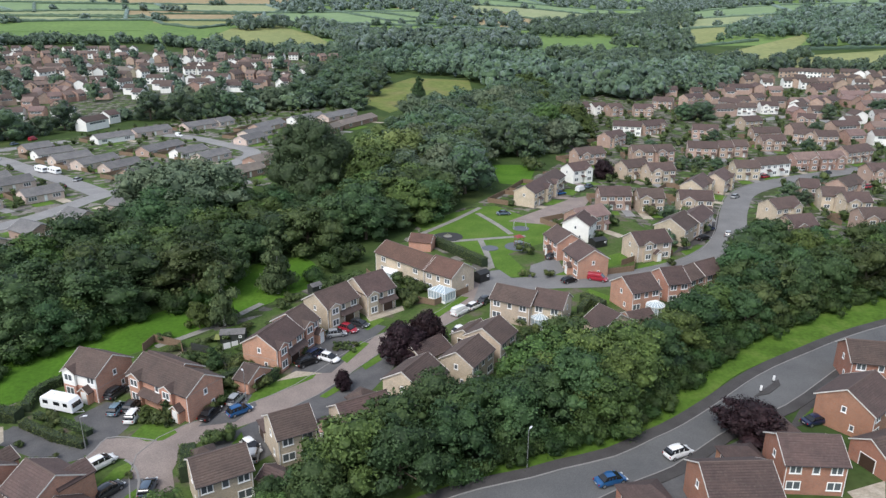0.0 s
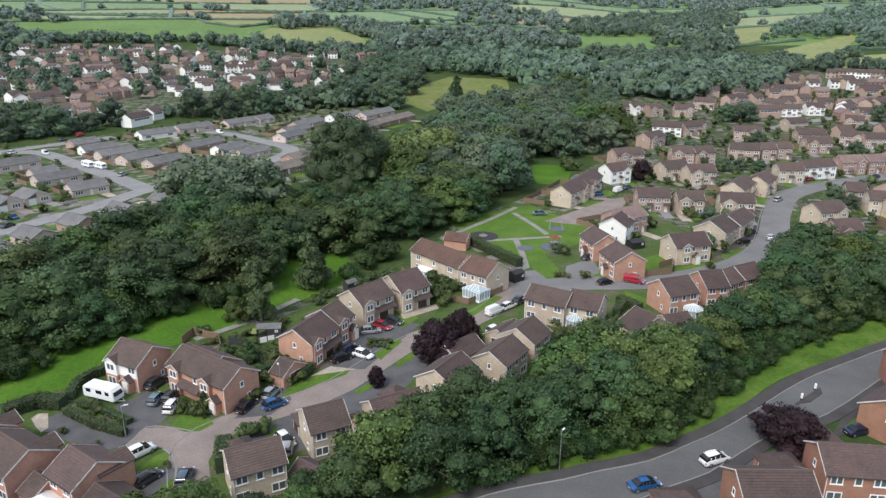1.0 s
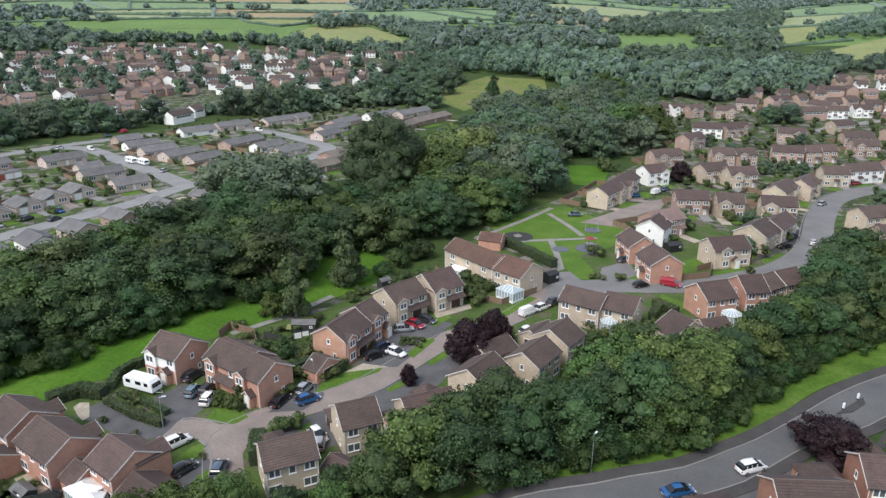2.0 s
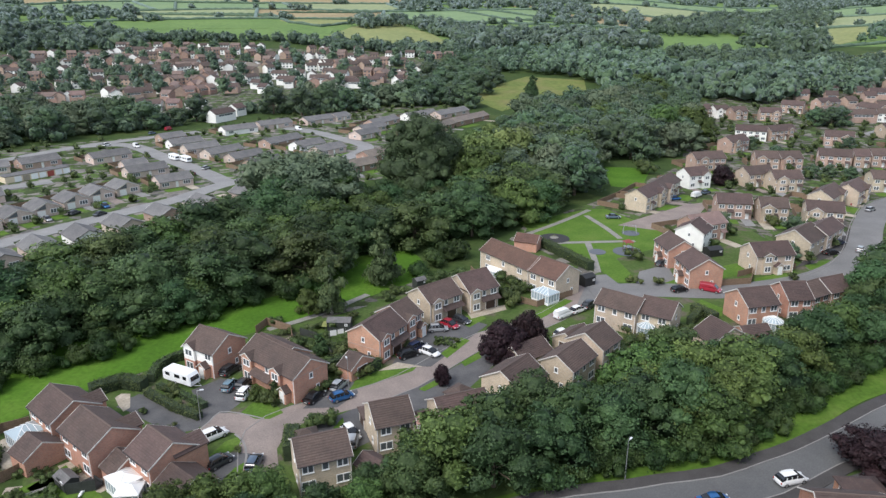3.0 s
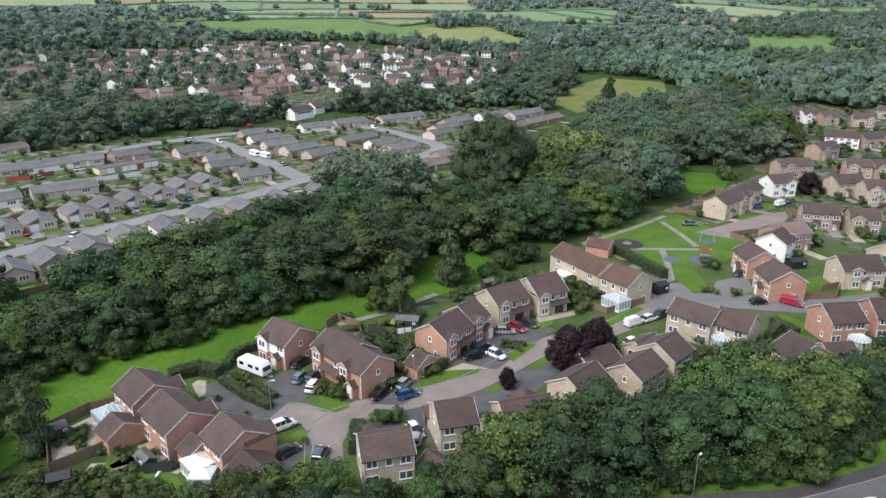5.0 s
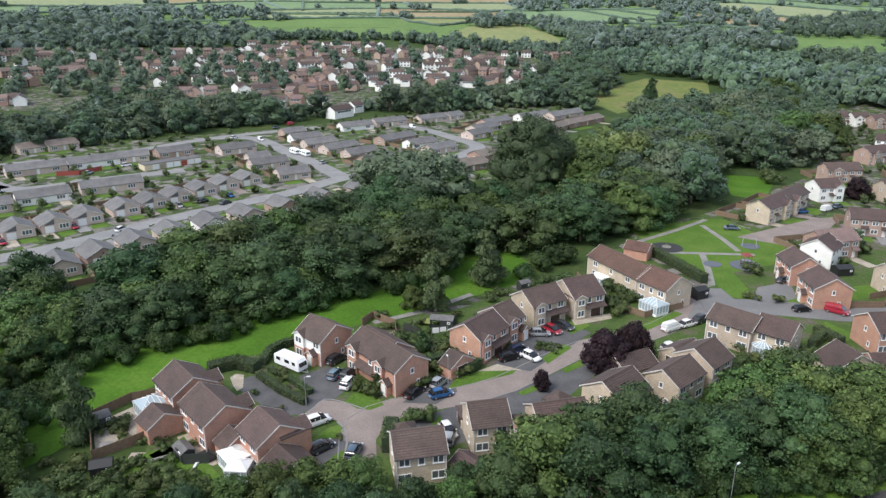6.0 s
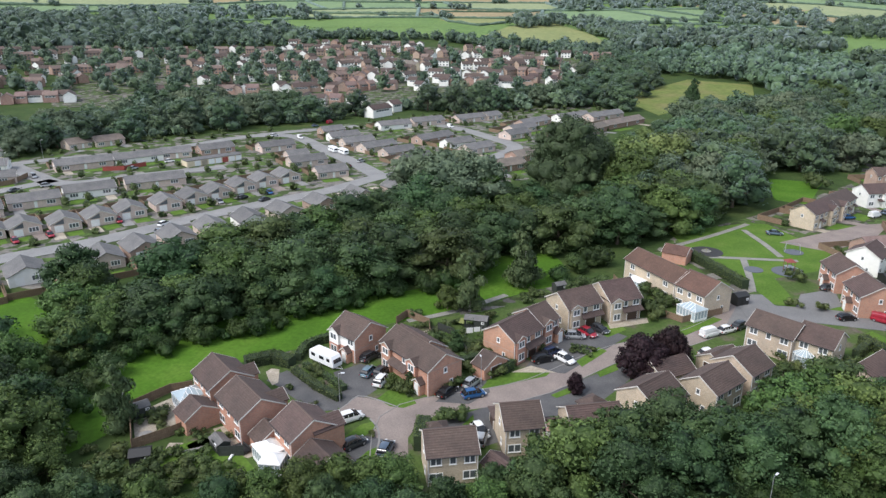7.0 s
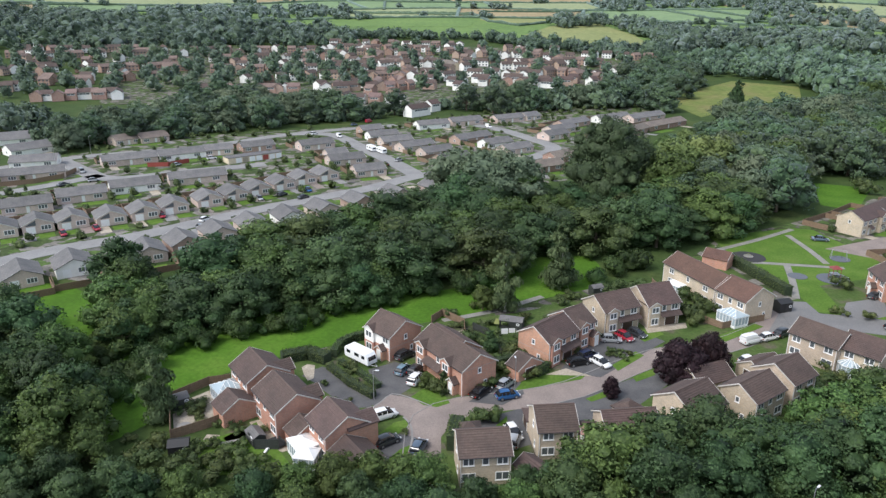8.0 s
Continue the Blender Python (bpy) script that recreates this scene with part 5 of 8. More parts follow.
# ---- the near estate ----
G = "houses of the near estate"
house(-57.1, 103.4, -22.6, 7.3, 7.9, M_BRICK, eave=4.7, bands=(2.5,), front=M_WHITE, bays=[(-2.0, 2.6, 0.5)], porch=1.6, wins="frb", label="brick detached house with white rendered front and brown tiled roof", group=G)
house(-43.0, 99.5, -31.0, 14.4, 7.4, M_BRICK, bays=[(-4.8, 2.6, 0.6), (2.9, 2.4, 0.6)], canopy=(-3.4, 1.6, 1.1), porch=5.1, bands=(4.5,), stagger=(-6.9, 1.7, 0.9), wins="frb", label="wide orange brick pair of houses with brown tiled roof", group=G, name="semi_detached_houses")
house(-69.5, 80.3, -30.4, 7.7, 7.4, M_BRICK, wins="fb", rear=[(1.5, 3.4, 1.2)], label="orange brick house with brown roof beside a fenced garden", group=G)
house(-60.6, 75.3, -30.1, 8.9, 7.3, M_BRICK, wins="fb", rear=[(1.5, 3.4, 1.2)], label="orange brick house with brown roof and patio doors", group=G)
house(-49.5, 72.7, -31.3, 6.4, 7.4, M_BRICK, wins="f", rear=[(1.5, 3.4, 1.2)], label="orange brick house with brown roof and white sun room", group=G)
house(-28.8, 76.2, 30.1, 7.2, 6.8, M_BUFF, wins="fl", label="buff house with a brown tiled roof behind the trees", group=G)
house(-21.7, 86.0, 29.4, 5.9, 7.2, M_BUFF, wins="fl", label="buff house with cream gable and brown tiled roof", group=G)
house(-11.8, 89.2, 31.2, 8.0, 7.2, M_BUFF, wins="fl", label="buff house with brown roof half hidden by trees", group=G)
house(-4.4, 99.6, 58.9, 7.7, 8.0, M_BUFF, wins="frl", label="buff house with brown roof, gable to the lane", group=G)
house(4.2, 107.1, 59.2, 8.0, 6.6, M_BUFF, wins="frl", label="buff house with brown roof, ivy on its gable", group=G)
house(8.7, 115.1, 58.8, 6.7, 7.6, M_BUFF, wins="frl", label="buff house with brown roof beside the tree belt", group=G)
house(15.0, 132.0, -29.1, 8.9, 7.0, M_BUFF, wins="fr", label="buff semi-detached house with brown roof", group=G)
house(22.0, 130.0, -25.0, 6.7, 7.5, M_BUFF, wins="fr", label="buff house with cream gable and brown roof", group=G)
house(-30.4, 113.5, 67.4, 8.7, 7.6, M_BRICK, bays=[(-2.6, 2.4, 0.5)], garage=1.2, canopy=(-1.3, 4.1, 1.0), bands=(2.5,), wins="fl", label="orange brick house with integral garage and brown roof", group=G)
house(-27.9, 120.8, 63.8, 5.3, 7.6, M_BRICK, bays=[(-1.0, 2.4, 0.5)], porch=1.8, wins="f", label="orange brick house with white porch and brown roof", group=G)
house(-22.7, 131.3, 49.1, 8.7, 7.8, M_BUFF, bays=[(-2.5, 2.4, 0.5)], garage=1.5, canopy=(-1.2, 4.1, 1.0), wins="fl", label="buff house with integral garage and brown roof", group=G)
house(-15.8, 138.1, 42.7, 7.7, 9.3, M_BUFF, bays=[(-2.3, 2.4, 0.5)], garage=1.7, canopy=(-1.0, 3.6, 1.0), wins="fl", label="buff house with integral garage and brown roof", group=G)
house(-7.7, 155.5, -45.6, 17.4, 7.5, M_BUFF, M_ROOFRED, eave=5.0, wins="fr", label="pale buff terrace with red-brown roof", group=G, name="terraced_house")
house(1.5, 147.3, -40.0, 8.2, 8.4, M_BUFF, M_ROOFRED, eave=5.0, wins="fr", label="buff end-of-terrace house with red-brown roof", group=G, name="terraced_house")
house(31.1, 171.5, -74.0, 8.6, 7.6, M_BRICK, wins="fr", porch=0, label="orange brick house with brown roof by the green", group=G)
house(34.4, 158.5, -76.0, 8.7, 8.2, M_BRICK, wins="fr", porch=0, label="orange brick house with brown roof by the green", group=G)
house(38.0, 186.2, 62.8, 7.9, 7.9, M_WHITE, wins="fl", label="white rendered house with brown roof", group=G)
house(52.3, 170.2, 18.1, 10.1, 7.7, M_BUFF, wins="fl", bays=[(-2.0, 2.4, 0.4)], porch=0.8, label="buff detached house with brown roof and white porch", group=G)
house(64.3, 184.2, 52.2, 10.6, 8.9, M_BUFF, wins="fl", label="buff house with brown roof", group=G)
house(71.9, 191.7, 53.8, 12.7, 7.0, M_BUFF, wins="fl", label="buff house with brown roof", group=G)
house(41.1, 138.6, 22.3, 7.3, 8.1, M_BRICK, wins="fl", label="orange brick house with brown roof and sun room", group=G)
house(49.8, 143.1, 13.8, 5.4, 8.2, M_BRICK, wins="fl", label="orange brick house with brown roof", group=G)
house(53.8, 145.1, 37.8, 5.6, 6.8, M_BRICK, wins="fl", label="orange brick house with brown roof half hidden by trees", group=G)
house(59.0, 148.5, 31.7, 6.7, 7.0, M_BRICK, wins="fl", label="orange brick house with brown roof half hidden by trees", group=G)
# across the main road
house(36.4, 73.6, 2.5, 9.2, 8.0, M_BRICKDEEP, wins="fl", label="orange brick house with brown roof beside the main road", group=G)
house(48.5, 79.7, -3.4, 8.2, 7.5, M_BRICKDEEP, wins="fl", label="orange brick house with brown roof and patio doors", group=G)
house(63.4, 93.6, 37.9, 9.6, 8.8, M_BRICKDEEP, wins="fl", label="orange brick house with brown roof beside the main road", group=G)
house(73.5, 106.9, -12.0, 9.5, 8.0, M_BRICKDEEP, wins="fl", label="orange brick house with brown roof beside the main road", group=G)

# ---- further houses, a few patterns used again and again ----
VILLAS, TOWN = {}, []
STYLE = {"buff": (M_BUFF, M_ROOF, "buff brick house with brown roof"), "brick": (M_PALEBRICK, M_ROOF, "brick house with brown roof"), "red": (M_REDBRICK, M_ROOFTOWN, "red brick house with red-brown roof"), "white": (M_WHITE, M_ROOF, "white rendered house with brown roof"), "cream": (M_CREAM, M_ROOFTAN, "cream rendered house with tan roof"), "stone": (M_STONE, M_ROOF, "stone-coloured house with brown roof")}


FAR_TOWN = 560.0
ROWS = {"v": [], "f": [], "m": [], "mats": []}


def far_house(place, L, style):
    """One more house of the far rows, which are joined into a single object."""
    wall, roof, _ = STYLE[style]
    D, eave, rise = 7.2, 4.8, 2.15
    n = max(2, round(L / 3))
    glass = boxes(*[(-L / 2 + L * (k + 0.5) / n - 0.7, -L / 2 + L * (k + 0.5) / n + 0.7, -D / 2 - 0.03, -D / 2 + 0.1, z, z + 1.2) for k in range(n) for z in (0.8, 3.2)])
    for bm, m in ((gable_wall_mesh(L, D, eave, rise), wall), (gable_roof_mesh(L, D, eave, rise), roof), (glass, M_GLASS)):
        if m not in ROWS["mats"]:
            ROWS["mats"].append(m)
        base = len(ROWS["v"])
        bm.verts.index_update()
        ROWS["v"] += [tuple(place @ q.co) for q in bm.verts]
        ROWS["f"] += [tuple(q.index + base for q in f.verts) for f in bm.faces]
        ROWS["m"] += [ROWS["mats"].index(m)] * len(bm.faces)
        bm.free()


def villa(x, y, rot, L, D, style="buff", group="houses of the far estate", far=False):
    """A two-storey house in one of the patterns, with its front at -y."""
    L = max(5.0, min(16.0, round(L)))
    form = int(abs(x) * 3 + abs(y)) % 3 if not far else 0
    key = (style, L, far, form)
    place = pose(x, y, gz(x, y), 0, 0, rot)
    if far:
        TOWN.append((x, y))
        if math.hypot(x, y) > FAR_TOWN:
            return far_house(place, L, style)
    else:
        plot(x, y, rot, L, 7.2)
    if key in VILLAS:
        return copy_thing(VILLAS[key], place)
    wall, roof, label = STYLE[style]
    e = tagged(new("house"), label, "house", group)
    D, eave, rise = 7.2, 4.8, 2.15
    part("wall", gable_wall_mesh(L, D, eave, rise), wall, e)
    rf = part("roof", gable_roof_mesh(L, D, eave, rise), roof, e)
    for xx in (() if far else (L / 2 + 0.17, -L / 2 - 0.21)):
        part("bargeboard", barge_mesh(D, eave, rise, xx), M_BARGE, rf)
    n = max(2, round(L / 2.8))
    for k in range(1 if far else n):
        a = 0.0 if far else -L / 2 + L * (k + 0.5) / n
        window(e, L * 0.7 if far else 1.6, 1.2, pose(a, -D / 2, 3.15), max(2, round(L / 3)) if far else 2, near=False)
        if far:
            continue
        if k % 2 == 0:
            window(e, 1.8, 1.3, pose(a, -D / 2, 0.75), 2, near=False)
        else:
            door(e, 0.95, 2.05, pose(a, -D / 2, 0.1), M_DOORWHITE, near=False)
            if not far:
                lean_to(e, pose(a, -D / 2, 0), 1.8, 0.9, 2.3, 2.8, None, roof)
    if not far:
        window(e, 0.8, 1.0, facing("l", L, D, 0, 3.3), 1, near=False)
        window(e, 0.8, 1.0, facing("r", L, D, 0, 3.3), 1, near=False)
        if form and L >= 7:
            w, pr = 3.4, 1.0
            a = L * (0.25 if form == 1 else -0.25)
            wing(e, pose(a, -D / 2 - pr + (pr + D / 2) / 2, 0, 0, 0, -90), pr + D / 2, w, eave, w * 0.5 * rise / (D / 2), wall, roof)
            window(e, 1.7, 1.2, pose(a, -D / 2 - pr, 3.2), 2, near=False)
            window(e, 1.9, 1.3, pose(a, -D / 2 - pr, 0.8), 2, near=False)
    e.matrix_basis = place
    VILLAS[key] = e
    return e


def bungalow(x, y, rot, L=9.0, D=8.0, wall=None, roof=None, label="pinkish brick bungalow with grey tiled roof", gable_front=False, garage_bay=False):
    """A single-storey house, front at -y; with gable_front its ridge runs front to back."""
    L, D = round(L), round(D)
    wall, roof = wall or M_BUNGBRICK, roof or M_ROOFGREY
    key = ("bungalow", L, D, wall.name, roof.name, gable_front, garage_bay)
    place = pose(x, y, gz(x, y), 0, 0, rot)
    plot(x, y, rot, L, D)
    if key in VILLAS:
        return copy_thing(VILLAS[key], place)
    e = tagged(new("bungalow"), label, "bungalow", "bungalows")
    turn = pose(0, 0, 0, 0, 0, -90) if gable_front else Matrix()
    l, d = (D, L) if gable_front else (L, D)
    eave, rise = 2.5, d * 0.23
    w = part("wall", gable_wall_mesh(l, d, eave, rise), wall, e)
    rf = part("roof", gable_roof_mesh(l, d, eave, rise, 0.4), roof, e)
    w.matrix_basis = rf.matrix_basis = turn
    for xx in (l / 2 + 0.195, -l / 2 - 0.235):
        part("bargeboard", barge_mesh(d, eave, rise, xx, 0.4), M_BARGE, rf)
    if gable_front:
        window(e, 2.6, 1.4, pose(L * 0.24, -D / 2, 0.8), 3, near=False)
        door(e, 2.3, 2.0, pose(-L * 0.24, -D / 2, 0.05), M_DOORWHITE, "garage_door", near=False)
        bm = solid([(-L * 0.42, 0, 2.35), (-L * 0.06, 0, 2.35), (-L * 0.06, 0, 2.5 + rise * 0.72), (-L * 0.42, -0.06, 2.35), (-L * 0.06, -0.06, 2.35), (-L * 0.06, -0.06, 2.5 + rise * 0.72)], [(0, 2, 1), (3, 4, 5), (0, 1, 4, 3), (1, 2, 5, 4), (2, 0, 3, 5)])
        k = part("gable_glazing", bm, M_GLASS, e, "dark triangular gable window")
        k.matrix_basis = pose(0, -D / 2 - 0.01, 0)
        window(e, 2.2, 1.3, facing("b", L, D, L * 0.22, 0.85), 3, near=False)
        door(e, 1.8, 2.05, facing("b", L, D, -L * 0.22, 0.05), M_UPVC, "patio_door", near=False)
    else:
        for a in (-L * 0.33, L * 0.3):
            window(e, 2.6, 1.35, pose(a, -D / 2, 0.8), 3, near=False)
        door(e, 0.95, 2.05, pose(0.1, -D / 2, 0.1), M_DOORWHITE, near=False)
        window(e, 1.2, 1.1, facing("r", L, D, 0, 0.95), 1, near=False)
        window(e, 1.2, 1.1, facing("l", L, D, 0, 0.95), 1, near=False)
    e.matrix_basis = place
    VILLAS[key] = e
    return e


# bungalows on the north side of the road, gables to the road
WALLS = (M_BUNGBRICK, M_BUNGBRICK, M_WHITE, M_BUNGBRICK, M_PALEBRICK)
for k, (x, y) in enumerate(((-186.5, 116.8), (-181.9, 124.4), (-176.6, 131.4), (-169.2, 138.6), (-164.6, 146.8), (-161.2, 155.6), (-157.2, 166.4), (-154.2, 175.4), (-151.4, 184.2), (-148.8, 194.1), (-146.2, 203.6), (-142.6, 212.5))):
    bungalow(x - 3.8, y + 2.4, 58 + (k * 7 % 5) - 2, 8.0, 9.0, WALLS[k % 2], gable_front=True)
# on the south side, backs to the wood
for k, (x, y) in enumerate(((-157.2, 87.7), (-152.0, 97.5), (-147.5, 107.6), (-138.0, 121.8), (-135.6, 131.6), (-133.0, 142.0), (-129.4, 152.2), (-124.8, 163.0), (-119.9, 174.0), (-114.6, 186.5), (-108.1, 199.6), (-99.8, 213.4))):
    bungalow(x, y, 238 + (k * 5 % 7) - 3, 8.0, 10.0, WALLS[k % 5], gable_front=True)
# long low bungalows and pairs
for k, a in enumerate(((-207.0, 139.2, 57, 13.6, 8.0), (-202.6, 155.7, 56, 15.2, 8.0), (-196.6, 172.2, 56, 15.6, 8.0), (-186.0, 191.4, 52, 19.5, 8.0), (-252.0, 152.0, 56, 13.7, 8.0), (-245.0, 170.0, 52, 21.0, 8.0), (-233.9, 204.2, 57, 21.0, 8.0), (-222.6, 221.1, 60, 19.0, 8.0), (-214.6, 235.1, 45, 12.0, 8.0), (-204.8, 248.5, 60, 14.9, 8.0), (-183.5, 263.4, 58, 15.9, 8.0))):
    bungalow(*a, WALLS[k % 5], label="long grey-roofed bungalow terrace")
for k, a in enumerate(((-163.0, 248.6, 52, 9.0, 8.0), (-153.4, 240.9, 54, 14.8, 8.0), (-134.7, 227.3, 50, 12.3, 8.0), (-181.2, 309.1, 57, 12.4, 8.0), (-167.6, 297.2, 52, 15.2, 8.0), (-154.5, 286.5, 52, 14.6, 8.0), (-140.7, 279.4, 62, 16.9, 8.0), (-127.1, 271.6, 60, 15.0, 8.0), (-114.3, 260.5, 62, 15.2, 8.0), (-159.7, 337.0, 52, 17.5, 8.0), (-148.3, 355.2, 52, 18.9, 8.0), (-129.7, 374.0, 56, 20.5, 8.0), (-121.2, 385.6, 62, 11.0, 8.0), (-125.7, 308.9, 66, 21.0, 8.0), (-110.1, 300.7, 60, 15.0, 8.0), (-97.8, 292.2, 62, 14.8, 8.0), (-92.1, 333.8, 64, 15.1, 8.0), (-93.8, 350.9, 66, 19.2, 8.0), (-93.2, 372.8, 68, 23.1, 8.0), (-77.2, 397.6, 56, 22.9, 8.0), (-61.0, 408.6, 62, 28.5, 8.0))):
    bungalow(*a, WALLS[k * 3 % 5])
for a in ((-76.2, 262.2, 54.8, 16.1, 8.0), (-74.3, 284.4, 61.9, 15.3, 8.0), (-61.4, 357.0, 71.6, 34.3, 8.0), (-48.4, 389.1, 64.5, 34.1, 8.0)):
    bungalow(*a, M_REDBRICK, M_ROOFTAN, "low brick bungalow with tan roof")

# the estate beyond the green
for a, s in (((29.7, 224.4, 59.4, 14.2, 8.0), "buff"), ((36.6, 237.4, 64.3, 16.0, 7.9), "buff"), ((49.6, 255.1, 31.0, 9.3, 7.8), "white"), ((59.6, 285.4, 21.4, 12.9, 7.0), "brick"), ((79.0, 326.6, 44.0, 13.3, 7.0), "brick"), ((94.0, 357.6, -15.7, 13.9, 7.0), "white"), ((107.2, 360.8, 31.4, 20.9, 7.0), "brick"), ((82.0, 422.4, 21.7, 9.7, 7.0), "brick"), ((92.2, 421.8, 22.9, 9.2, 7.0), "white"), ((100.7, 417.3, 21.7, 9.4, 7.0), "brick"), ((117.3, 414.6, -3.7, 11.0, 7.0), "brick"), ((136.7, 439.6, -25.6, 11.8, 7.0), "brick"), ((83.1, 290.4, -0.3, 8.9, 7.0), "brick"), ((91.6, 291.4, 15.2, 9.3, 7.0), "brick"), ((71.7, 260.6, 27.0, 11.0, 7.0), "buff"), ((79.9, 254.5, 11.0, 9.8, 7.0), "buff"), ((54.7, 217.6, -0.2, 9.8, 7.0), "brick"), ((65.2, 214.7, -0.2, 8.4, 7.0), "stone")):
    villa(*a, s)
for a, s in (((129.8, 346.7, -16.6, 12.3, 7.0), "brick"), ((111.5, 299.0, -12.9, 11.9, 7.0), "brick"), ((121.4, 300.3, -0.3, 5.5, 7.0), "brick"), ((128.8, 302.9, -0.3, 6.1, 7.0), "brick"), ((86.2, 231.9, 56.3, 13.6, 9.6), "buff"), ((41.4, 193.4, 32.8, 10.6, 7.0), "red"), ((113.7, 259.3, -0.3, 9.4, 7.0), "buff"), ((97.0, 241.0, 56.1, 12.0, 8.7), "buff"), ((125.5, 265.7, 19.9, 15.1, 7.0), "white"), ((142.8, 274.8, 12.3, 10.2, 7.0), "red"), ((154.3, 277.0, 11.5, 11.0, 7.0), "red"), ((172.2, 290.9, 25.5, 17.1, 7.0), "brick"), ((161.1, 254.2, 10.2, 10.6, 7.0), "brick"), ((122.2, 228.4, -15.0, 6.1, 7.0), "stone"), ((124.1, 217.2, -11.3, 7.4, 7.0), "buff"), ((127.6, 210.4, -0.2, 7.8, 7.0), "buff"), ((101.6, 203.6, 22.0, 9.6, 8.0), "buff"), ((78.9, 212.5, -8.4, 9.6, 7.0), "buff")):
    villa(*a, s)
for a, s in (((155.5, 338.3, -0.3, 12.7, 7.0), "brick"), ((149.2, 316.7, -0.3, 10.6, 7.0), "brick"), ((173.2, 333.7, -30.4, 9.6, 7.0), "brick"), ((179.7, 328.6, -0.3, 9.7, 7.0), "brick"), ((177.0, 414.0, -5.1, 11.1, 7.0), "white"), ((192.3, 418.5, -5.5, 9.6, 7.0), "white"), ((176.3, 431.6, -64.8, 16.9, 7.0), "brick"), ((215.5, 430.3, -6.0, 10.4, 7.0), "red"), ((230.7, 437.8, 20.0, 14.4, 7.0), "red"), ((260.1, 453.5, -6.8, 13.5, 7.0), "red"), ((271.5, 441.0, -6.7, 11.4, 7.0), "red"), ((195.0, 377.4, -26.0, 9.4, 7.0), "brick"), ((162.1, 371.9, 22.5, 11.6, 7.0), "stone"), ((151.7, 421.4, 33.7, 19.3, 7.0), "red"), ((158.3, 451.4, 31.5, 18.4, 7.0), "brick"), ((90.5, 171.8, 26.0, 10.5, 7.0), "brick"), ((98.0, 185.3, 14.8, 8.2, 7.0), "brick"), ((122.6, 192.5, -0.2, 7.9, 7.0), "brick"), ((240.9, 385.6, -5.8, 12.2, 7.0), "white"), ((137.0, 232.5, 38.3, 13.0, 7.0), "brick")):
    villa(*a, s)


# ---- the town across the valley, in streets ----
def street(p0, p1, n, styles, seed, face=None, gap=0.15, far=True, group="houses of the far town"):
    """Houses set along a street line, fronts to one side, with small shifts and a missing one here and there."""
    rng = random.Random(seed)
    a = math.degrees(math.atan2(p1[1] - p0[1], p1[0] - p0[0]))
    for k in range(n):
        t = (k + 0.5) / n
        x, y = p0[0] + (p1[0] - p0[0]) * t + rng.uniform(-3, 3), p0[1] + (p1[1] - p0[1]) * t + rng.uniform(-4, 4)
        if rng.random() < gap:
            continue
        r = a + rng.choice((0, 0, 35, 90)) + rng.uniform(-8, 8)
        villa(x, y, r, rng.choice((7, 8, 9, 12, 15)), 7, rng.choice(styles), group, far)


MIX = ["red", "red", "brick", "white", "white"]
BRIGHT = ["white", "white", "red", "brick"]
street((-364.8, 389.8), (-305.8, 422.4), 10, MIX, 1)
street((-268.6, 395.8), (-215.1, 403.2), 7, MIX, 2)
street((-292.5, 433.3), (-238.9, 473.3), 9, BRIGHT, 3)
street((-333.1, 497.4), (-239.5, 517.5), 12, MIX, 4)
street((-301.3, 525.8), (-248.5, 538.2), 7, MIX, 5)
street((-363.1, 545.0), (-277.8, 584.1), 12, BRIGHT, 6)
street((-304.3, 611.2), (-236.7, 573.1), 7, ["white", "white", "cream"], 7)
street((-210.4, 506.1), (-150.2, 520.9), 7, MIX, 8)
street((-232.2, 550.3), (-159.2, 553.9), 9, BRIGHT, 9)
street((-402.5, 608.0), (-309.3, 632.3), 12, MIX, 10)
street((-424.8, 643.8), (-308.7, 676.6), 13, BRIGHT, 11)
street((-443.4, 673.7), (-298.2, 716.6), 13, MIX, 12)
street((-255.2, 608.1), (-169.1, 626.3), 10, BRIGHT, 13)
street((-275.1, 658.2), (-181.0, 672.4), 10, MIX, 14)
street((-281.1, 700.9), (-216.3, 722.5), 7, MIX, 15)
street((-188.3, 642.1), (-133.9, 647.0), 6, BRIGHT, 16)
street((-174.7, 577.1), (-117.4, 563.8), 7, MIX, 17)
street((-132.5, 694.9), (-56.3, 693.8), 7, BRIGHT, 18)
street((-146.1, 521.0), (-103.3, 535.1), 4, MIX, 19)
street((-567.7, 353.8), (-553.8, 422.3), 7, MIX, 20)
street((-508.9, 315.0), (-479.5, 344.7), 6, BRIGHT, 21)
street((-440.4, 315.2), (-399.3, 352.1), 9, ["red", "white", "red"], 22, gap=0)
street((-555.3, 402.2), (-466.9, 482.7), 12, MIX, 23)
street((-636.5, 430.6), (-525.0, 545.0), 14, MIX, 24)
street((-655.2, 461.1), (-559.5, 558.1), 12, BRIGHT, 25)
street((-471.1, 406.9), (-444.8, 440.0), 6, MIX, 26)
street((-438.6, 479.4), (-345.9, 540.0), 12, BRIGHT, 27)
street((-478.6, 532.3), (-382.9, 598.7), 12, MIX, 28)
street((-303.2, 441.3), (-253.8, 491.4), 9, MIX, 29)
street((223.4, 559.2), (240.4, 527.4), 4, BRIGHT, 30)
street((267.5, 569.2), (336.4, 543.7), 10, ["brick", "white", "brick"], 31, gap=0.05)
street((230.8, 514.7), (313.5, 504.7), 12, BRIGHT, 32, gap=0.1)
street((210.0, 425.9), (274.9, 439.1), 6, BRIGHT, 33)
street((-675.6, 317.9), (-617.9, 417.4), 10, MIX, 34)
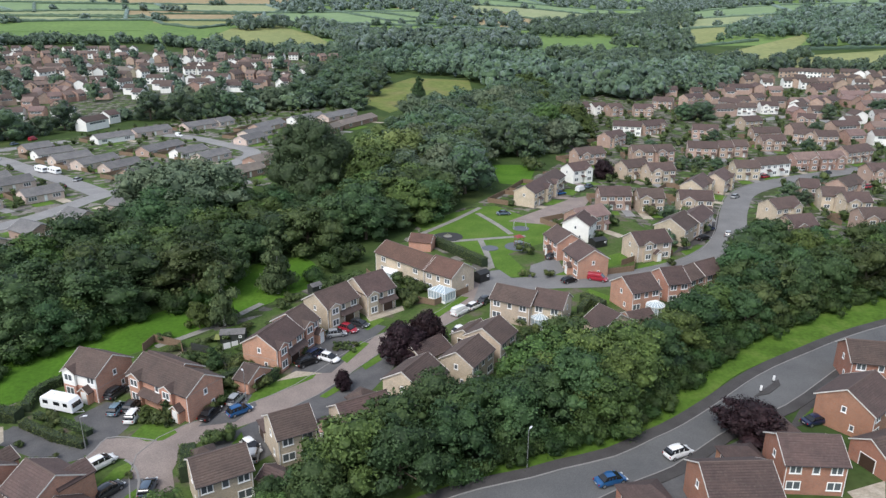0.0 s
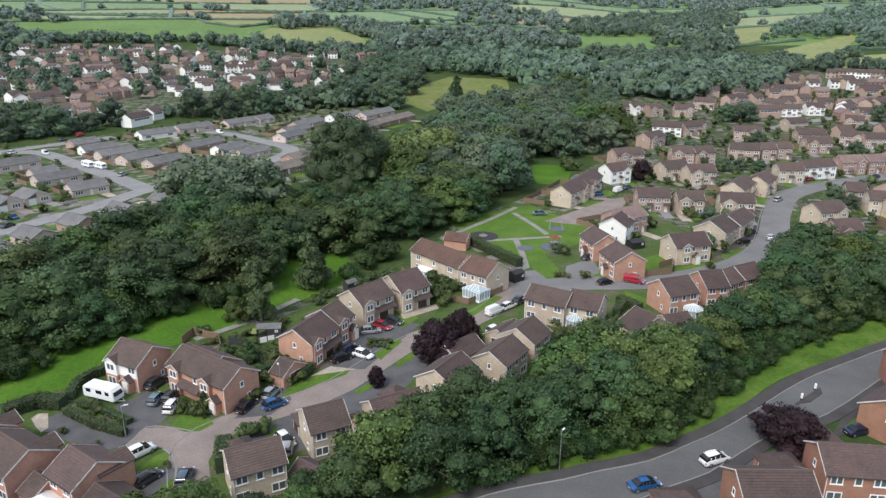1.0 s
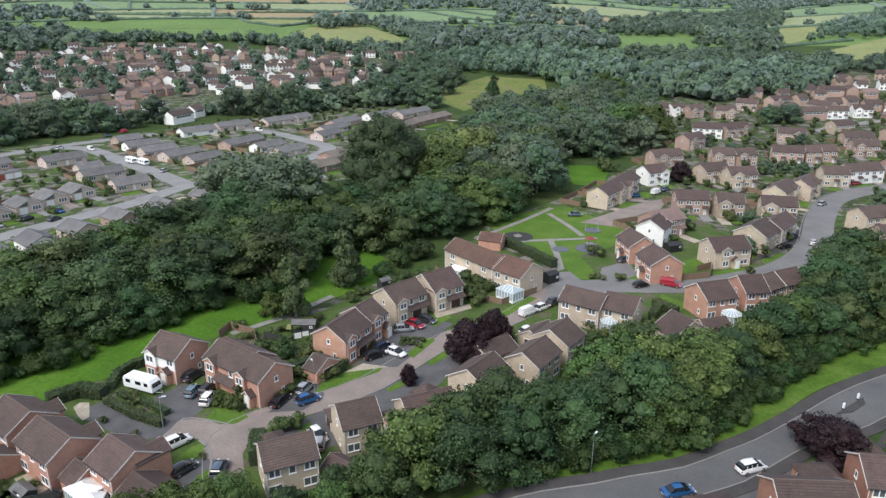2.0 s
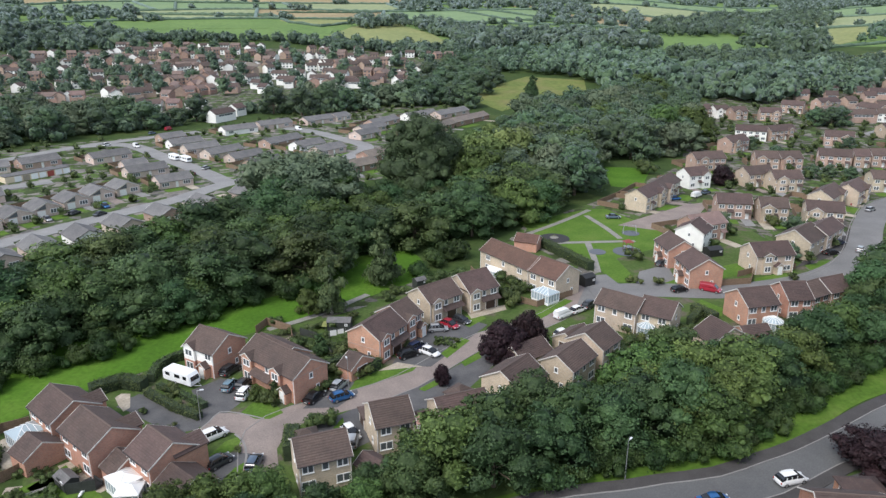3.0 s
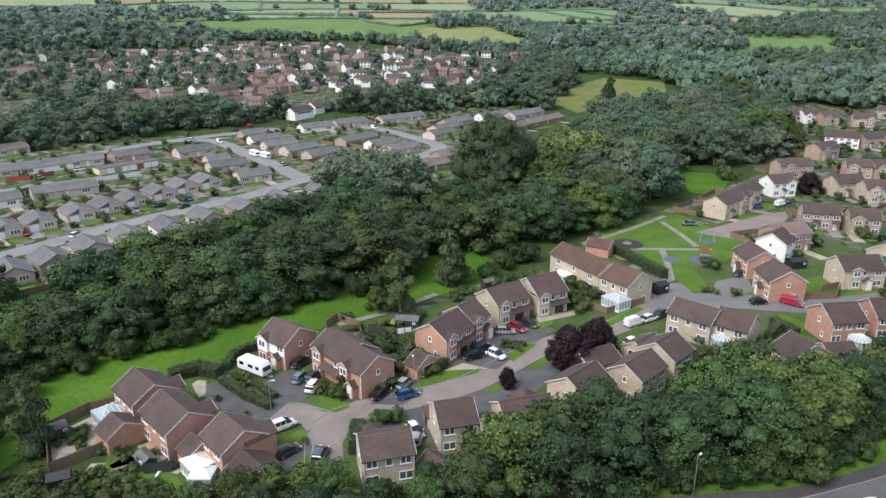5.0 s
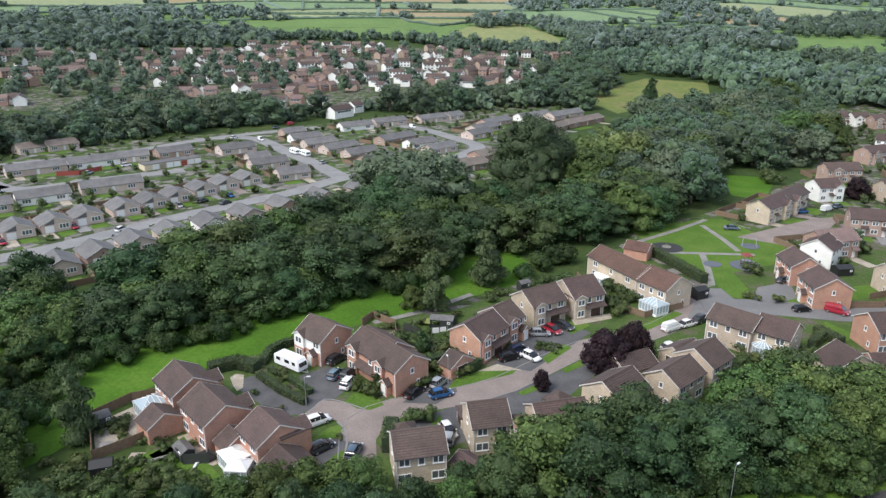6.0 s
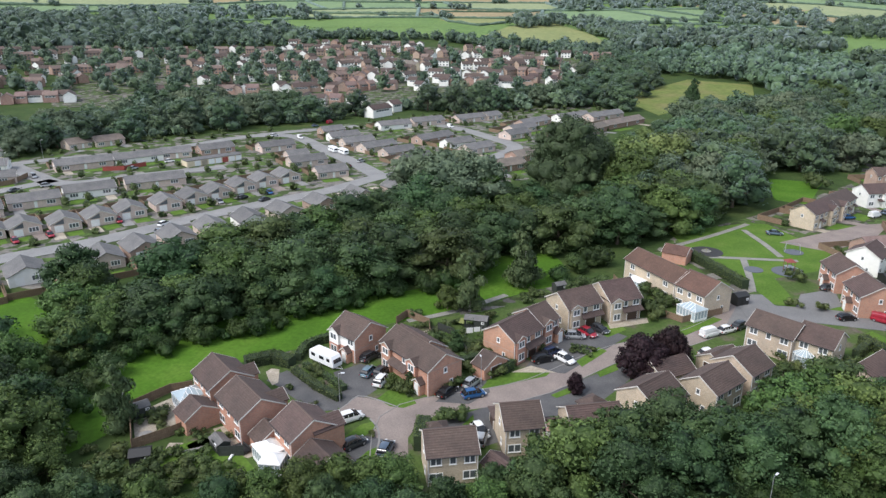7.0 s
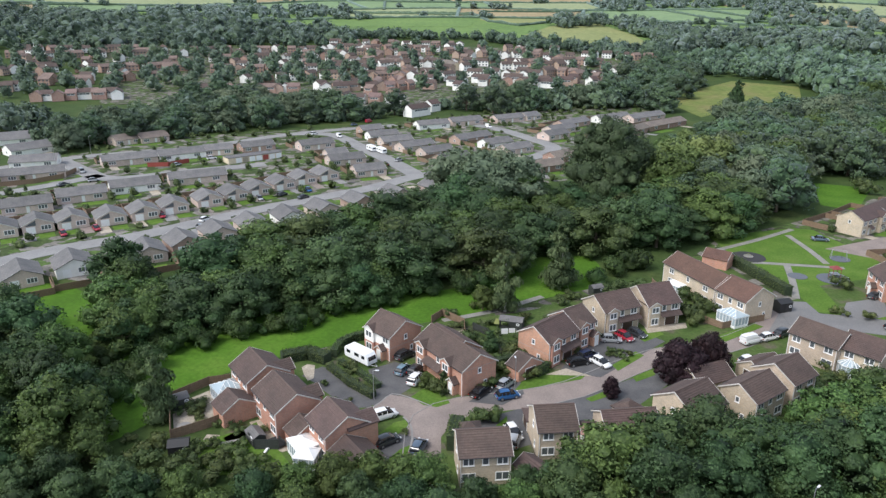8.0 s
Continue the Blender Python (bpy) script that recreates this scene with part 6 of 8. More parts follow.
street((-605.4, 282.1), (-549.9, 368.9), 9, BRIGHT, 35)
street((-376.1, 440.8), (-336.9, 491.4), 6, MIX, 36)
street((-537.8, 558.7), (-397.9, 644.5), 10, BRIGHT, 37)
street((-386.0, 624.9), (-262.3, 682.7), 9, MIX, 38)
street((-339.4, 568.1), (-233.0, 606.9), 9, BRIGHT, 39)
street((-224.3, 584.6), (-162.5, 615.7), 6, MIX, 40)
villa(-185.7, 371.8, 72.8, 17.3, 7.0, "white", far=True)
villa(-185.3, 391.5, 72.3, 8.2, 7.0, "white", far=True)



def district(poly, gap, styles, seed, turn, most=80):
    """Close-set houses filling the rest of a quarter, clear of those already there."""
    rng = random.Random(seed)
    for x, y in scatter(poly, gap, seed, most):
        if all((x - a) ** 2 + (y - b) ** 2 > 130 for a, b in TOWN + SPOTS):
            villa(x, y, turn + rng.choice((0, 0, 90, 20)) + rng.uniform(-8, 8), rng.choice((7, 8, 9, 9, 15)), 7, rng.choice(styles), "houses of the far town", True)


district([(-407.8, 627.6), (-347.4, 700.7), (-187.7, 730.1), (-129.1, 694.6), (-101.5, 542.3), (-125.9, 511.8), (-170.7, 491.3), (-245.8, 395.3)], 14, MIX + ["white"], 71, -10, 75)
district([(-511.9, 570.4), (-476.8, 616.1), (-402.5, 630.0), (-355.0, 554.5), (-425.8, 486.0)], 16, BRIGHT, 72, 5, 25)
district([(156.3, 496.8), (216.5, 530.2), (345.1, 542.4), (215.2, 328.3), (175.8, 329.7), (172.5, 392.6), (141.1, 412.8)], 12, ["red", "brick", "white", "brick"], 74, 2, 60)
district([(-660.8, 471.1), (-561.5, 575.9), (-445.3, 446.8), (-461.7, 331.3)], 16, MIX, 73, 8, 40)

me = mesh_of("town_houses", ROWS["v"], ROWS["f"], ROWS["m"], ROWS["mats"])
map_uv(me)
tagged(new("town_houses", me), "rows of small brick and white far houses", "houses", "", "stuff")

# low halls beside the estate road
for a in ((-321.7, 212.6, 56.2, 22.0, 12.0), (-291.4, 201.5, 75.1, 16.6, 10.0), (-264.6, 185.2, 42.6, 17.0, 9.0)):
    bungalow(*a, M_WHITE, M_ROOFGREY, "long pale hall with a low grey roof")
for a in ((-271.1, 235.7, 71.9, 11.9, 9.0), (-264.2, 245.7, 67.3, 13.4, 9.0)):
    bungalow(*a, M_BUNGBRICK, M_ROOFTAN, "long low hall with a brown roof")


def garage_row(x, y, rot, L, D):
    """A row of lock-up garages under one flat roof, each with its own door."""
    e = tagged(new("garage_row"), "row of lock-up garages with coloured doors", "garages")
    e.matrix_basis = pose(x, y, gz(x, y), 0, 0, rot)
    part("wall", boxes((-L / 2, L / 2, -D / 2, D / 2, 0, 2.3)), M_CREAM, e)
    part("roof", boxes((-L / 2 - 0.15, L / 2 + 0.15, -D / 2 - 0.2, D / 2 + 0.15, 2.3, 2.5)), M_ROOFGREY, e)
    paints = [M_CREAM, M_DOORWHITE, M_PATIO, M_POLY, M_POLY, M_REDWALL, M_DOORWHITE, M_POLY]
    n = max(6, round(L / 2.8))
    for k in range(n):
        a = -L / 2 + L * (k + 0.5) / n
        part("garage_door", boxes((a - L / n * 0.42, a + L / n * 0.42, -D / 2 - 0.05, -D / 2 + 0.05, 0.03, 2.1), bevel=0.02), paints[k % 8], e)


garage_row(-192.6, 231.1, 62.0, 23.4, 6.0)

# ---- trees ----
tree_kind("broad", "dense dark green broadleaf tree", 12.0, 5.6, M_LEAF, 3100, 0.35, 5, n=13)
tree_kind("light", "bright fresh green broadleaf tree", 10.0, 5.0, M_LEAFLIGHT, 3200, 0.33, 3, n=13)
tree_kind("olive", "brownish olive-green broadleaf tree", 11.0, 5.3, M_LEAFOLIVE, 3100, 0.34, 2, n=13)
tree_kind("mid", "dense green oak tree in the wood", 13.0, 6.0, M_LEAFMID, 1500, 0.55, 4, n=12)
tree_kind("giant", "very tall dense green tree", 26.0, 12.5, M_LEAFTALL, 16000, 0.42, 1, n=26, low=0.1)
tree_kind("willow", "pale grey-green willow tree", 12.0, 5.6, M_LEAFPALE, 2000, 0.46, 2, n=12, droop=0.3)
tree_kind("yellow", "rounded yellow-green broadleaf tree", 11.0, 5.2, M_LEAFYELLOW, 2400, 0.48, 1, n=12)
tree_kind("birch", "slender drooping birch tree", 13.0, 3.0, M_LEAFBIRCH, 4200, 0.3, 2, M_BIRCHBARK, n=26, low=0.07, droop=0.9, shape="tall")
tree_kind("copper", "dark purple copper-leaved tree", 8.5, 4.6, M_LEAFPURPLE, 5200, 0.28, 2, low=0.2)
tree_kind("shrub", "low dense green shrub", 2.4, 1.5, M_HEDGE, 420, 0.24, 3, n=6, shape="shrub")
tree_kind("bush", "spreading dark green thicket bush", 4.0, 3.0, M_LEAFDARK, 950, 0.3, 3, n=9, shape="shrub")
tree_kind("poplar", "dark narrow upright tree", 14.0, 4.2, M_LEAF, 2200, 0.5, 1, n=40, low=0.12, shape="tall")

wood([(-105.4, 52.6), (-110.3, 63.2), (-118.6, 80.3), (-114.0, 93.8), (-98.4, 93.5), (-90.9, 110.6), (-75.6, 122.7), (-54.2, 143.5), (-42.0, 168.7), (-9.2, 190.9), (1.2, 218.4), (-0.3, 214.1), (-30.0, 234.5), (-74.6, 206.0), (-91.0, 167.9), (-110.8, 126.9), (-103.4, 100.4), (-120.1, 67.0)], 7.9, 11, ["broad", "broad", "broad", "olive", "broad", "light"], 9, 14, "trees of the valley wood", 190, 1.34)
# thicket along the meadow's edge
for k, (x, y) in enumerate([((-103.0, 77.3)), ((-101.4, 84.9)), ((-97.4, 90.9)), ((-93.2, 97.3)), ((-89.4, 103.1)), ((-85.5, 109.2)), ((-81.0, 113.1)), ((-76.2, 116.6)), ((-71.0, 119.6)), ((-66.6, 124.3)), ((-62.0, 129.1)), ((-57.4, 134.1)), ((-53.4, 139.6)), ((-91.5, 69.6)), ((-90.6, 64.4)), ((-94.8, 74.3)), ((-26.7, 157.9)), ((-23.7, 163.4)), ((-29.6, 152.6))]):
    tree("bush", x, y, 3.2 + (k * 7 % 5) * 0.4)
wood([(-100.7, 58.9), (-101.3, 71.1), (-101.4, 81.7), (-98.6, 89.5), (-90.9, 96.1), (-84.3, 105.0), (-75.2, 118.2), (-64.1, 128.5), (-67.1, 134.6), (-81.6, 128.9), (-100.7, 107.7), (-114.0, 89.3), (-113.7, 68.3)], 5.2, 13, ["broad", "broad", "broad", "light"], 7, 11, "trees of the valley wood", 60, 1.25)
for k, (x, y) in enumerate([((-96.2, 83.7)), ((-94.2, 86.4)), ((-92.1, 89.1)), ((-89.8, 91.7)), ((-87.4, 94.4)), ((-85.2, 97.3)), ((-82.8, 100.3)), ((-80.5, 103.4)), ((-77.8, 107.2)), ((-75.0, 111.2)), ((-72.0, 115.1)), ((-68.6, 118.6)), ((-95.0, 79.3)), ((-92.5, 74.5)), ((-89.9, 69.9))]):
    tree("bush", x, y, 2.6 + (k * 7 % 5) * 0.35)
for x, y, h in ((-47.6, 59.9, 6), (-43.7, 63.0, 6.5), (-40.2, 65.7, 6), (-36.6, 67.4, 5.5), (-33.4, 68.4, 6), (-51.3, 59.1, 5)):
    tree("light", x, y, h, 1.1)
for k, (x, y) in enumerate([((-64.9, 62.2)), ((-61.3, 62.5)), ((-65.3, 59.4)), ((-57.9, 63.1)), ((-53.9, 62.6)), ((-58.0, 60.8)), ((-68.1, 59.2)), ((-73.6, 60.7)), ((-50.5, 62.9)), ((-46.9, 65.3)), ((-63.9, 64.5)), ((-67.6, 63.5)), ((-72.9, 58.0)), ((-68.3, 57.0)), ((-61.1, 59.0)), ((-78.9, 61.2))]):
    tree("shrub", x, y, 1.3 + (k * 7 % 5) * 0.35, 1.3, group="shrubs of the lower gardens")
# the belt between the gardens and the main road
wood([(-15.5, 72.2), (-8.5, 88.0), (3.9, 92.7), (14.1, 99.7), (17.6, 112.1), (29.3, 111.0), (39.5, 112.1), (61.4, 140.5), (75.2, 155.5), (80.7, 147.6), (138.0, 178.7), (137.7, 175.9), (107.6, 159.0), (73.7, 138.4), (52.8, 124.5), (34.1, 104.8), (21.6, 94.4), (9.5, 87.0), (-3.4, 78.6), (-15.3, 68.5)], 5.5, 21, ["broad", "light", "olive", "broad", "broad"], 7.5, 11.5, "trees of the belt by the road", 150, 1.22)
for k, (x, y) in enumerate(scatter([(-0.3, 78.0), (11.7, 84.8), (22.4, 89.5), (31.8, 96.3), (38.8, 104.4), (47.1, 111.8), (54.8, 121.0), (69.9, 130.3), (101.1, 148.0), (105.4, 155.1), (71.7, 136.9), (52.8, 124.5), (35.6, 106.7), (21.8, 95.2), (9.6, 87.7), (0.4, 81.1)], 2.8, 23, 80)):
    tree("bush", x, y, 2.4 + (k * 7 % 5) * 0.35)
edge = curve_points([(-1.8, 78.0), (11.7, 84.5), (23.1, 88.9), (32.8, 96.6), (39.9, 104.8), (48.7, 113.3), (56.0, 121.5), (68.9, 128.1), (80.6, 135.4), (99.5, 145.3)], 2.4)
for k, q in enumerate(edge):
    tree("bush", q.x + (k * 5 % 7) * 0.15, q.y + (k * 3 % 5) * 0.2, 2.0 + (k * 7 % 5) * 0.3)
edge = curve_points([(31.2, 94.1), (38.6, 100.8), (46.9, 108.3), (53.3, 114.6), (60.6, 119.6), (68.6, 125.0), (80.0, 131.9), (97.5, 142.1), (123.1, 155.1)], 2.6)
for k, q in enumerate(edge):
    if k % 7 != 3:
        tree("bush", q.x - 1.2 + (k * 5 % 7) * 0.2, q.y + 1.5 + (k * 3 % 5) * 0.25, 1.8 + (k * 7 % 5) * 0.35)
wood([(81.9, 159.0), (96.3, 163.0), (119.3, 178.3), (148.2, 190.9), (128.5, 162.9), (101.1, 148.0), (71.8, 131.9), (59.5, 122.0), (57.2, 124.5)], 5.4, 27, ["broad", "light", "broad", "olive"], 7, 11.5, "trees of the belt by the road", 40, 1.05)
# trees round the town's near edge and behind the giant tree
wood([(-86.6, 454.4), (-55.1, 419.2), (-52.9, 460.9), (-42.8, 579.4), (-73.4, 701.4), (-107.8, 612.4)], 9, 28, ["mid", "mid", "mid"], 12, 17, "trees between estate and town", 34, 1.2)
wood([(-39.3, 274.5), (-21.2, 274.5), (-18.5, 330.7), (-28.5, 376.1), (-37.5, 320.7)], 8, 29, ["light", "mid", "yellow", "light"], 6, 9, "trees of the valley wood", 24, 1.2)
for x, y, h in ((18.6, 104.5, 10.0), (24.0, 104.0, 10.5), (27.4, 99.4, 10.0), (20.8, 96.6, 9.5), (24.6, 92.6, 9.0), (16.2, 97.6, 9.0)):
    tree("light", x, y, h, 1.15, "large bright green maple in the roadside belt", group="trees of the belt by the road")
for x, y, h in ((78.5, 164.5, 11.5), (72.0, 157.0, 10.5), (84.5, 168.5, 10.5), (67.0, 146.0, 11.0), (92.0, 166.0, 9.5)):
    tree("broad", x, y, h, 1.2, group="trees of the belt by the road")
for x, y, h in ((143.8, 397.5, 11.0), (150.0, 403.0, 10.0), (137.0, 401.0, 9.5), (96.1, 275.0, 5.5), (103.0, 278.0, 5.0), (115.2, 226.0, 6.5), (118.0, 220.5, 5.0), (217.4, 397.9, 9.0), (246.2, 398.1, 11.0), (87.4, 331.2, 6.0), (108.1, 272.0, 5.5), (60.5, 178.0, 4.5), (68.0, 202.0, 5.0), (49.5, 205.0, 4.5), (106.0, 206.0, 5.5), (131.0, 240.0, 5.5), (92.0, 309.0, 6.0), (128.0, 330.0, 7.0), (163.0, 310.0, 6.5), (186.0, 350.0, 7.5)):
    tree("mid", x, y, h, 1.15, "green garden tree among the estate houses", group="trees of the far estate")
# single trees
for kind, x, y, h in (("broad", -125.5, 103.0, 13.0), ("broad", -118.0, 100.0, 11.0)):
    tree(kind, x, y, h, 1.1, group="trees of the valley wood")
tree("giant", -44.5, 233.8, 26.4, 1.05)
tree("birch", -37.0, 145.1, 15.4, 0.95)
tree("birch", -43.9, 128.2, 14, 0.95)
tree("light", -48.5, 127.0, 5.6)
tree("birch", -79.2, 67.6, 12.5, 0.9)
tree("copper", -7.4, 112.9, 7.6, 0.85, "large dark purple copper beech tree")
tree("copper", -2.9, 117.8, 7.6, 0.85, "large dark purple copper beech tree")
tree("copper", 45.6, 89.2, 5.8, 1.3, "broad dark purple copper beech tree")
tree("copper", -16.6, 103.1, 3.5, 0.7, "small bare purple-leaved tree")
tree("copper", 60.4, 259.2, 7.0, 1.0, "dark purple copper beech tree")
tree("poplar", -16.8, 483.1, 15)
for x, y in ((-77.1, 213.6), (-81.0, 202.8), (-67.8, 205.6), (-86.5, 201.2), (-74.1, 197.0)):
    tree("willow", x, y, 17.5, 1.25)
for x, y in ((-14.6, 375.1), (-6.7, 352.8), (31.5, 412.4), (42.1, 403.1), (20.6, 390.4)):
    tree("willow", x, y, 18, 1.3)
for x, y in ((-19.8, 258.4), (-13.2, 261.8), (-25.4, 250.8)):
    tree("yellow", x, y, 18, 1.25)
for x, y in ((-30.6, 201.0), (-51.1, 198.8), (-42.7, 186.3), (-55.7, 194.3)):
    tree("light", x, y, 8, 1.3)
wood([(-16.5, 209.1), (-4.3, 214.2), (9.9, 233.6), (15.3, 290.9), (42.2, 301.7), (65.2, 325.8), (66.6, 322.2), (73.4, 426.8), (55.0, 475.7), (-7.6, 399.5), (-18.4, 269.5), (-27.1, 228.8)], 9.6, 31, ["mid", "mid", "willow", "mid", "light"], 13, 18, "trees of the valley wood", 150, 1.15)
wood([(-96.7, 42.0), (-89.2, 53.7), (-80.3, 57.7), (-68.8, 51.8), (-61.2, 55.4), (-51.4, 56.5), (-44.2, 59.3), (-40.1, 63.4), (-34.8, 62.4), (-28.0, 64.0), (-22.5, 68.8), (-19.0, 72.2), (-18.4, 57.5), (-77.4, 30.8)], 4.6, 41, ["broad", "light", "broad"], 6, 7.5, "trees of the near belt", 70)
wood([(-146.1, 70.6), (-124.6, 77.6), (-107.7, 75.2), (-93.0, 70.9), (-82.3, 63.0), (-83.6, 54.7), (-94.3, 40.6)], 5.6, 43, ["broad", "light", "broad"], 8, 12, "trees of the near belt", 60)
wood([(-122.6, 90.0), (-119.8, 97.6), (-103.4, 94.1), (-100.0, 82.2), (-103.9, 76.9)], 6.0, 47, ["broad", "broad", "light"], 8, 12, "trees of the valley wood", 20)

# woods and hedgerows in the distance
def ring_places(poly, gap, seed, h0, h1, r, most=900):
    rng = random.Random(seed)
    out = []
    for x, y in scatter(poly, gap, seed, most):
        k = rng.choice((0.5, 0.65, 0.8, 1.0, 1.2, 1.55))
        out.append((x, y, rng.uniform(h0, h1) * (0.55 + 0.45 * k), r * k * rng.uniform(0.9, 1.1)))
    return out


def clear_of_houses(poly, gap, seed, most):
    return [(x, y) for x, y in scatter(poly, gap, seed, most) if all((x - a) ** 2 + (y - b) ** 2 > 46 for a, b in SPOTS) and off_road(x, y, 6.0)]


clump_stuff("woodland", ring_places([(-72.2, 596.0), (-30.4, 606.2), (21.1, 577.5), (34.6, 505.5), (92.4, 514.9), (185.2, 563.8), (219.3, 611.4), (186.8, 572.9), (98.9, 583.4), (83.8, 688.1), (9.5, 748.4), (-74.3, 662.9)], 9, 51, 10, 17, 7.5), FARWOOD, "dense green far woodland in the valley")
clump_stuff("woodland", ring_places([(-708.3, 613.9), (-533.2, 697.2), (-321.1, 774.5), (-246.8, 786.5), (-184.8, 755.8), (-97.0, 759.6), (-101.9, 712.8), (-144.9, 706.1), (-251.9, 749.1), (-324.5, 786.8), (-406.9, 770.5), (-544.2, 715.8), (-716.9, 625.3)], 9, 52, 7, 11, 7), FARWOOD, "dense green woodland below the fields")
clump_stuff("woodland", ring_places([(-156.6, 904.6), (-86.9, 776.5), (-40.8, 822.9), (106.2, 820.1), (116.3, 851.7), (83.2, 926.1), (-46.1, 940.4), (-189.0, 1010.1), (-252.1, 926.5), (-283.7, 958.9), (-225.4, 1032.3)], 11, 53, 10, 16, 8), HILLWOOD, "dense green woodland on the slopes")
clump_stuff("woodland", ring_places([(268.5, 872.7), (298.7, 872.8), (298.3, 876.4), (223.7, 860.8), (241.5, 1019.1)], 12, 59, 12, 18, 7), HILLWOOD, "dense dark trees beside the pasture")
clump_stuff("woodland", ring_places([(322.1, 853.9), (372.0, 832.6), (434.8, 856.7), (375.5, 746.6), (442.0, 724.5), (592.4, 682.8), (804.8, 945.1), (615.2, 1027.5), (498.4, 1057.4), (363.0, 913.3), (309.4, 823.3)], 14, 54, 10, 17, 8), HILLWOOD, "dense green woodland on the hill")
wood([(-183.8, 398.4), (-152.2, 418.3), (-119.9, 449.8), (-84.2, 472.2), (-49.4, 429.2), (-58.9, 454.1), (-103.8, 430.0), (-143.3, 395.8), (-177.6, 403.0)], 12, 155, ["mid", "mid", "mid", "willow"], 11, 18, "trees between estate and town", 45, 1.15)
clump_stuff("woodland", ring_places([(-183.8, 398.4), (-152.2, 418.3), (-119.9, 449.8), (-84.2, 472.2), (-49.4, 429.2), (-58.9, 454.1), (-103.8, 430.0), (-143.3, 395.8), (-177.6, 403.0)], 10, 55, 5, 9, 4.5), FARWOOD, "dense green trees between estate and town")
wood([(-290.1, 214.2), (-261.5, 253.8), (-237.5, 301.8), (-209.2, 335.5), (-194.3, 375.5), (-218.8, 352.0), (-284.6, 364.5), (-343.1, 352.7), (-303.4, 277.4), (-309.4, 231.2)], 12, 156, ["mid", "mid", "mid", "willow"], 10, 17, "trees along the estate road", 60, 1.2)
clump_stuff("woodland", ring_places([(-290.1, 214.2), (-261.5, 253.8), (-237.5, 301.8), (-209.2, 335.5), (-194.3, 375.5), (-218.8, 352.0), (-284.6, 364.5), (-343.1, 352.7), (-303.4, 277.4), (-309.4, 231.2)], 10, 56, 5, 9, 4.5), FARWOOD, "dense green trees along the estate road")
clump_stuff("woodland", [(x, y, 9 + (x * 5 + y) % 6, 4.5 + (x + y * 3) % 3) for x, y in scatter([(-449.8, 405.9), (-88.2, 496.0), (-131.4, 753.2), (-651.2, 603.7)], 30, 57, 150)], FARWOOD, "scattered trees among the town houses")
clump_stuff("woodland", ring_places([(81.7, 463.0), (106.4, 484.1), (129.2, 468.5), (161.7, 488.9), (188.6, 493.6), (227.6, 558.7), (212.8, 595.3), (153.1, 580.4), (99.5, 586.2)], 9, 65, 9, 16, 7), FARWOOD, "dense dark trees behind the estate")
clump_stuff("garden_shrubs", [(x, y, 2.2 + (x * 7 + y * 3) % 3.2, 1.5 + (x * 3 + y) % 1.1) for x, y in clear_of_houses([(57.3, 296.7), (59.8, 167.2), (130.2, 196.6), (306.4, 492.6), (194.3, 493.0), (82.4, 435.7)], 5.6, 58, 420)], M_HEDGE, "small trees and shrubs among the estate gardens", "shrubs", 60, 0.45, 4, 2)
clump_stuff("garden_shrubs", [(x, y, 1.3 + (x * 7 + y * 3) % 2.8, 0.9 + (x * 3 + y) % 1.5) for x, y in clear_of_houses([(-163.9, 100.2), (-272.8, 175.6), (-263.9, 256.2), (-200.9, 322.0), (-143.0, 412.7), (-66.2, 463.5), (-50.1, 360.4), (-63.4, 248.5), (-98.6, 205.9), (-129.0, 145.1)], 5.2, 61, 480)], M_HEDGE, "shrubs among the bungalow gardens", "shrubs", 50, 0.4, 5, 2)

for x, y in ((-283.0, 220.3), (-285.4, 230.0), (-278.4, 210.8), (-275.6, 310.6), (-263.4, 322.6)):
    tree("willow", x, y, 12, 1.2)
clump_stuff("woodland", ring_places([(-334.5, 147.9), (-348.7, 228.0), (-293.7, 215.6), (-314.7, 243.1), (-373.6, 265.2), (-390.3, 256.8), (-390.7, 175.3)], 9, 63, 8, 12, 5), FARWOOD, "dense green trees along the estate road")
clump_stuff("woodland", [(x, y, 8 + (x * 5 + y) % 6, 4 + (x + y * 3) % 3.5) for x, y in scatter([(-519.9, 211.1), (-391.6, 385.7), (-391.9, 433.2), (-268.1, 455.5), (-335.9, 562.1), (-537.0, 582.2), (-764.9, 322.7)], 20, 64, 150)], FARWOOD, "trees between the town streets")

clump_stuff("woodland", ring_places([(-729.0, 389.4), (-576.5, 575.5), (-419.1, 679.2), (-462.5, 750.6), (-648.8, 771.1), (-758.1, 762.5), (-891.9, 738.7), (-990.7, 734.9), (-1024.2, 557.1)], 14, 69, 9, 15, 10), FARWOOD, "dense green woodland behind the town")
for x, y, h in ((-17.4, 81.5, 4.5), (-14.0, 82.2, 6), (-18.5, 74.3, 5.5), (-14.9, 76.4, 6), (-10.9, 82.1, 6.5), (-21.7, 73.4, 4.5)):
    tree("broad", x, y, h, 1.1)
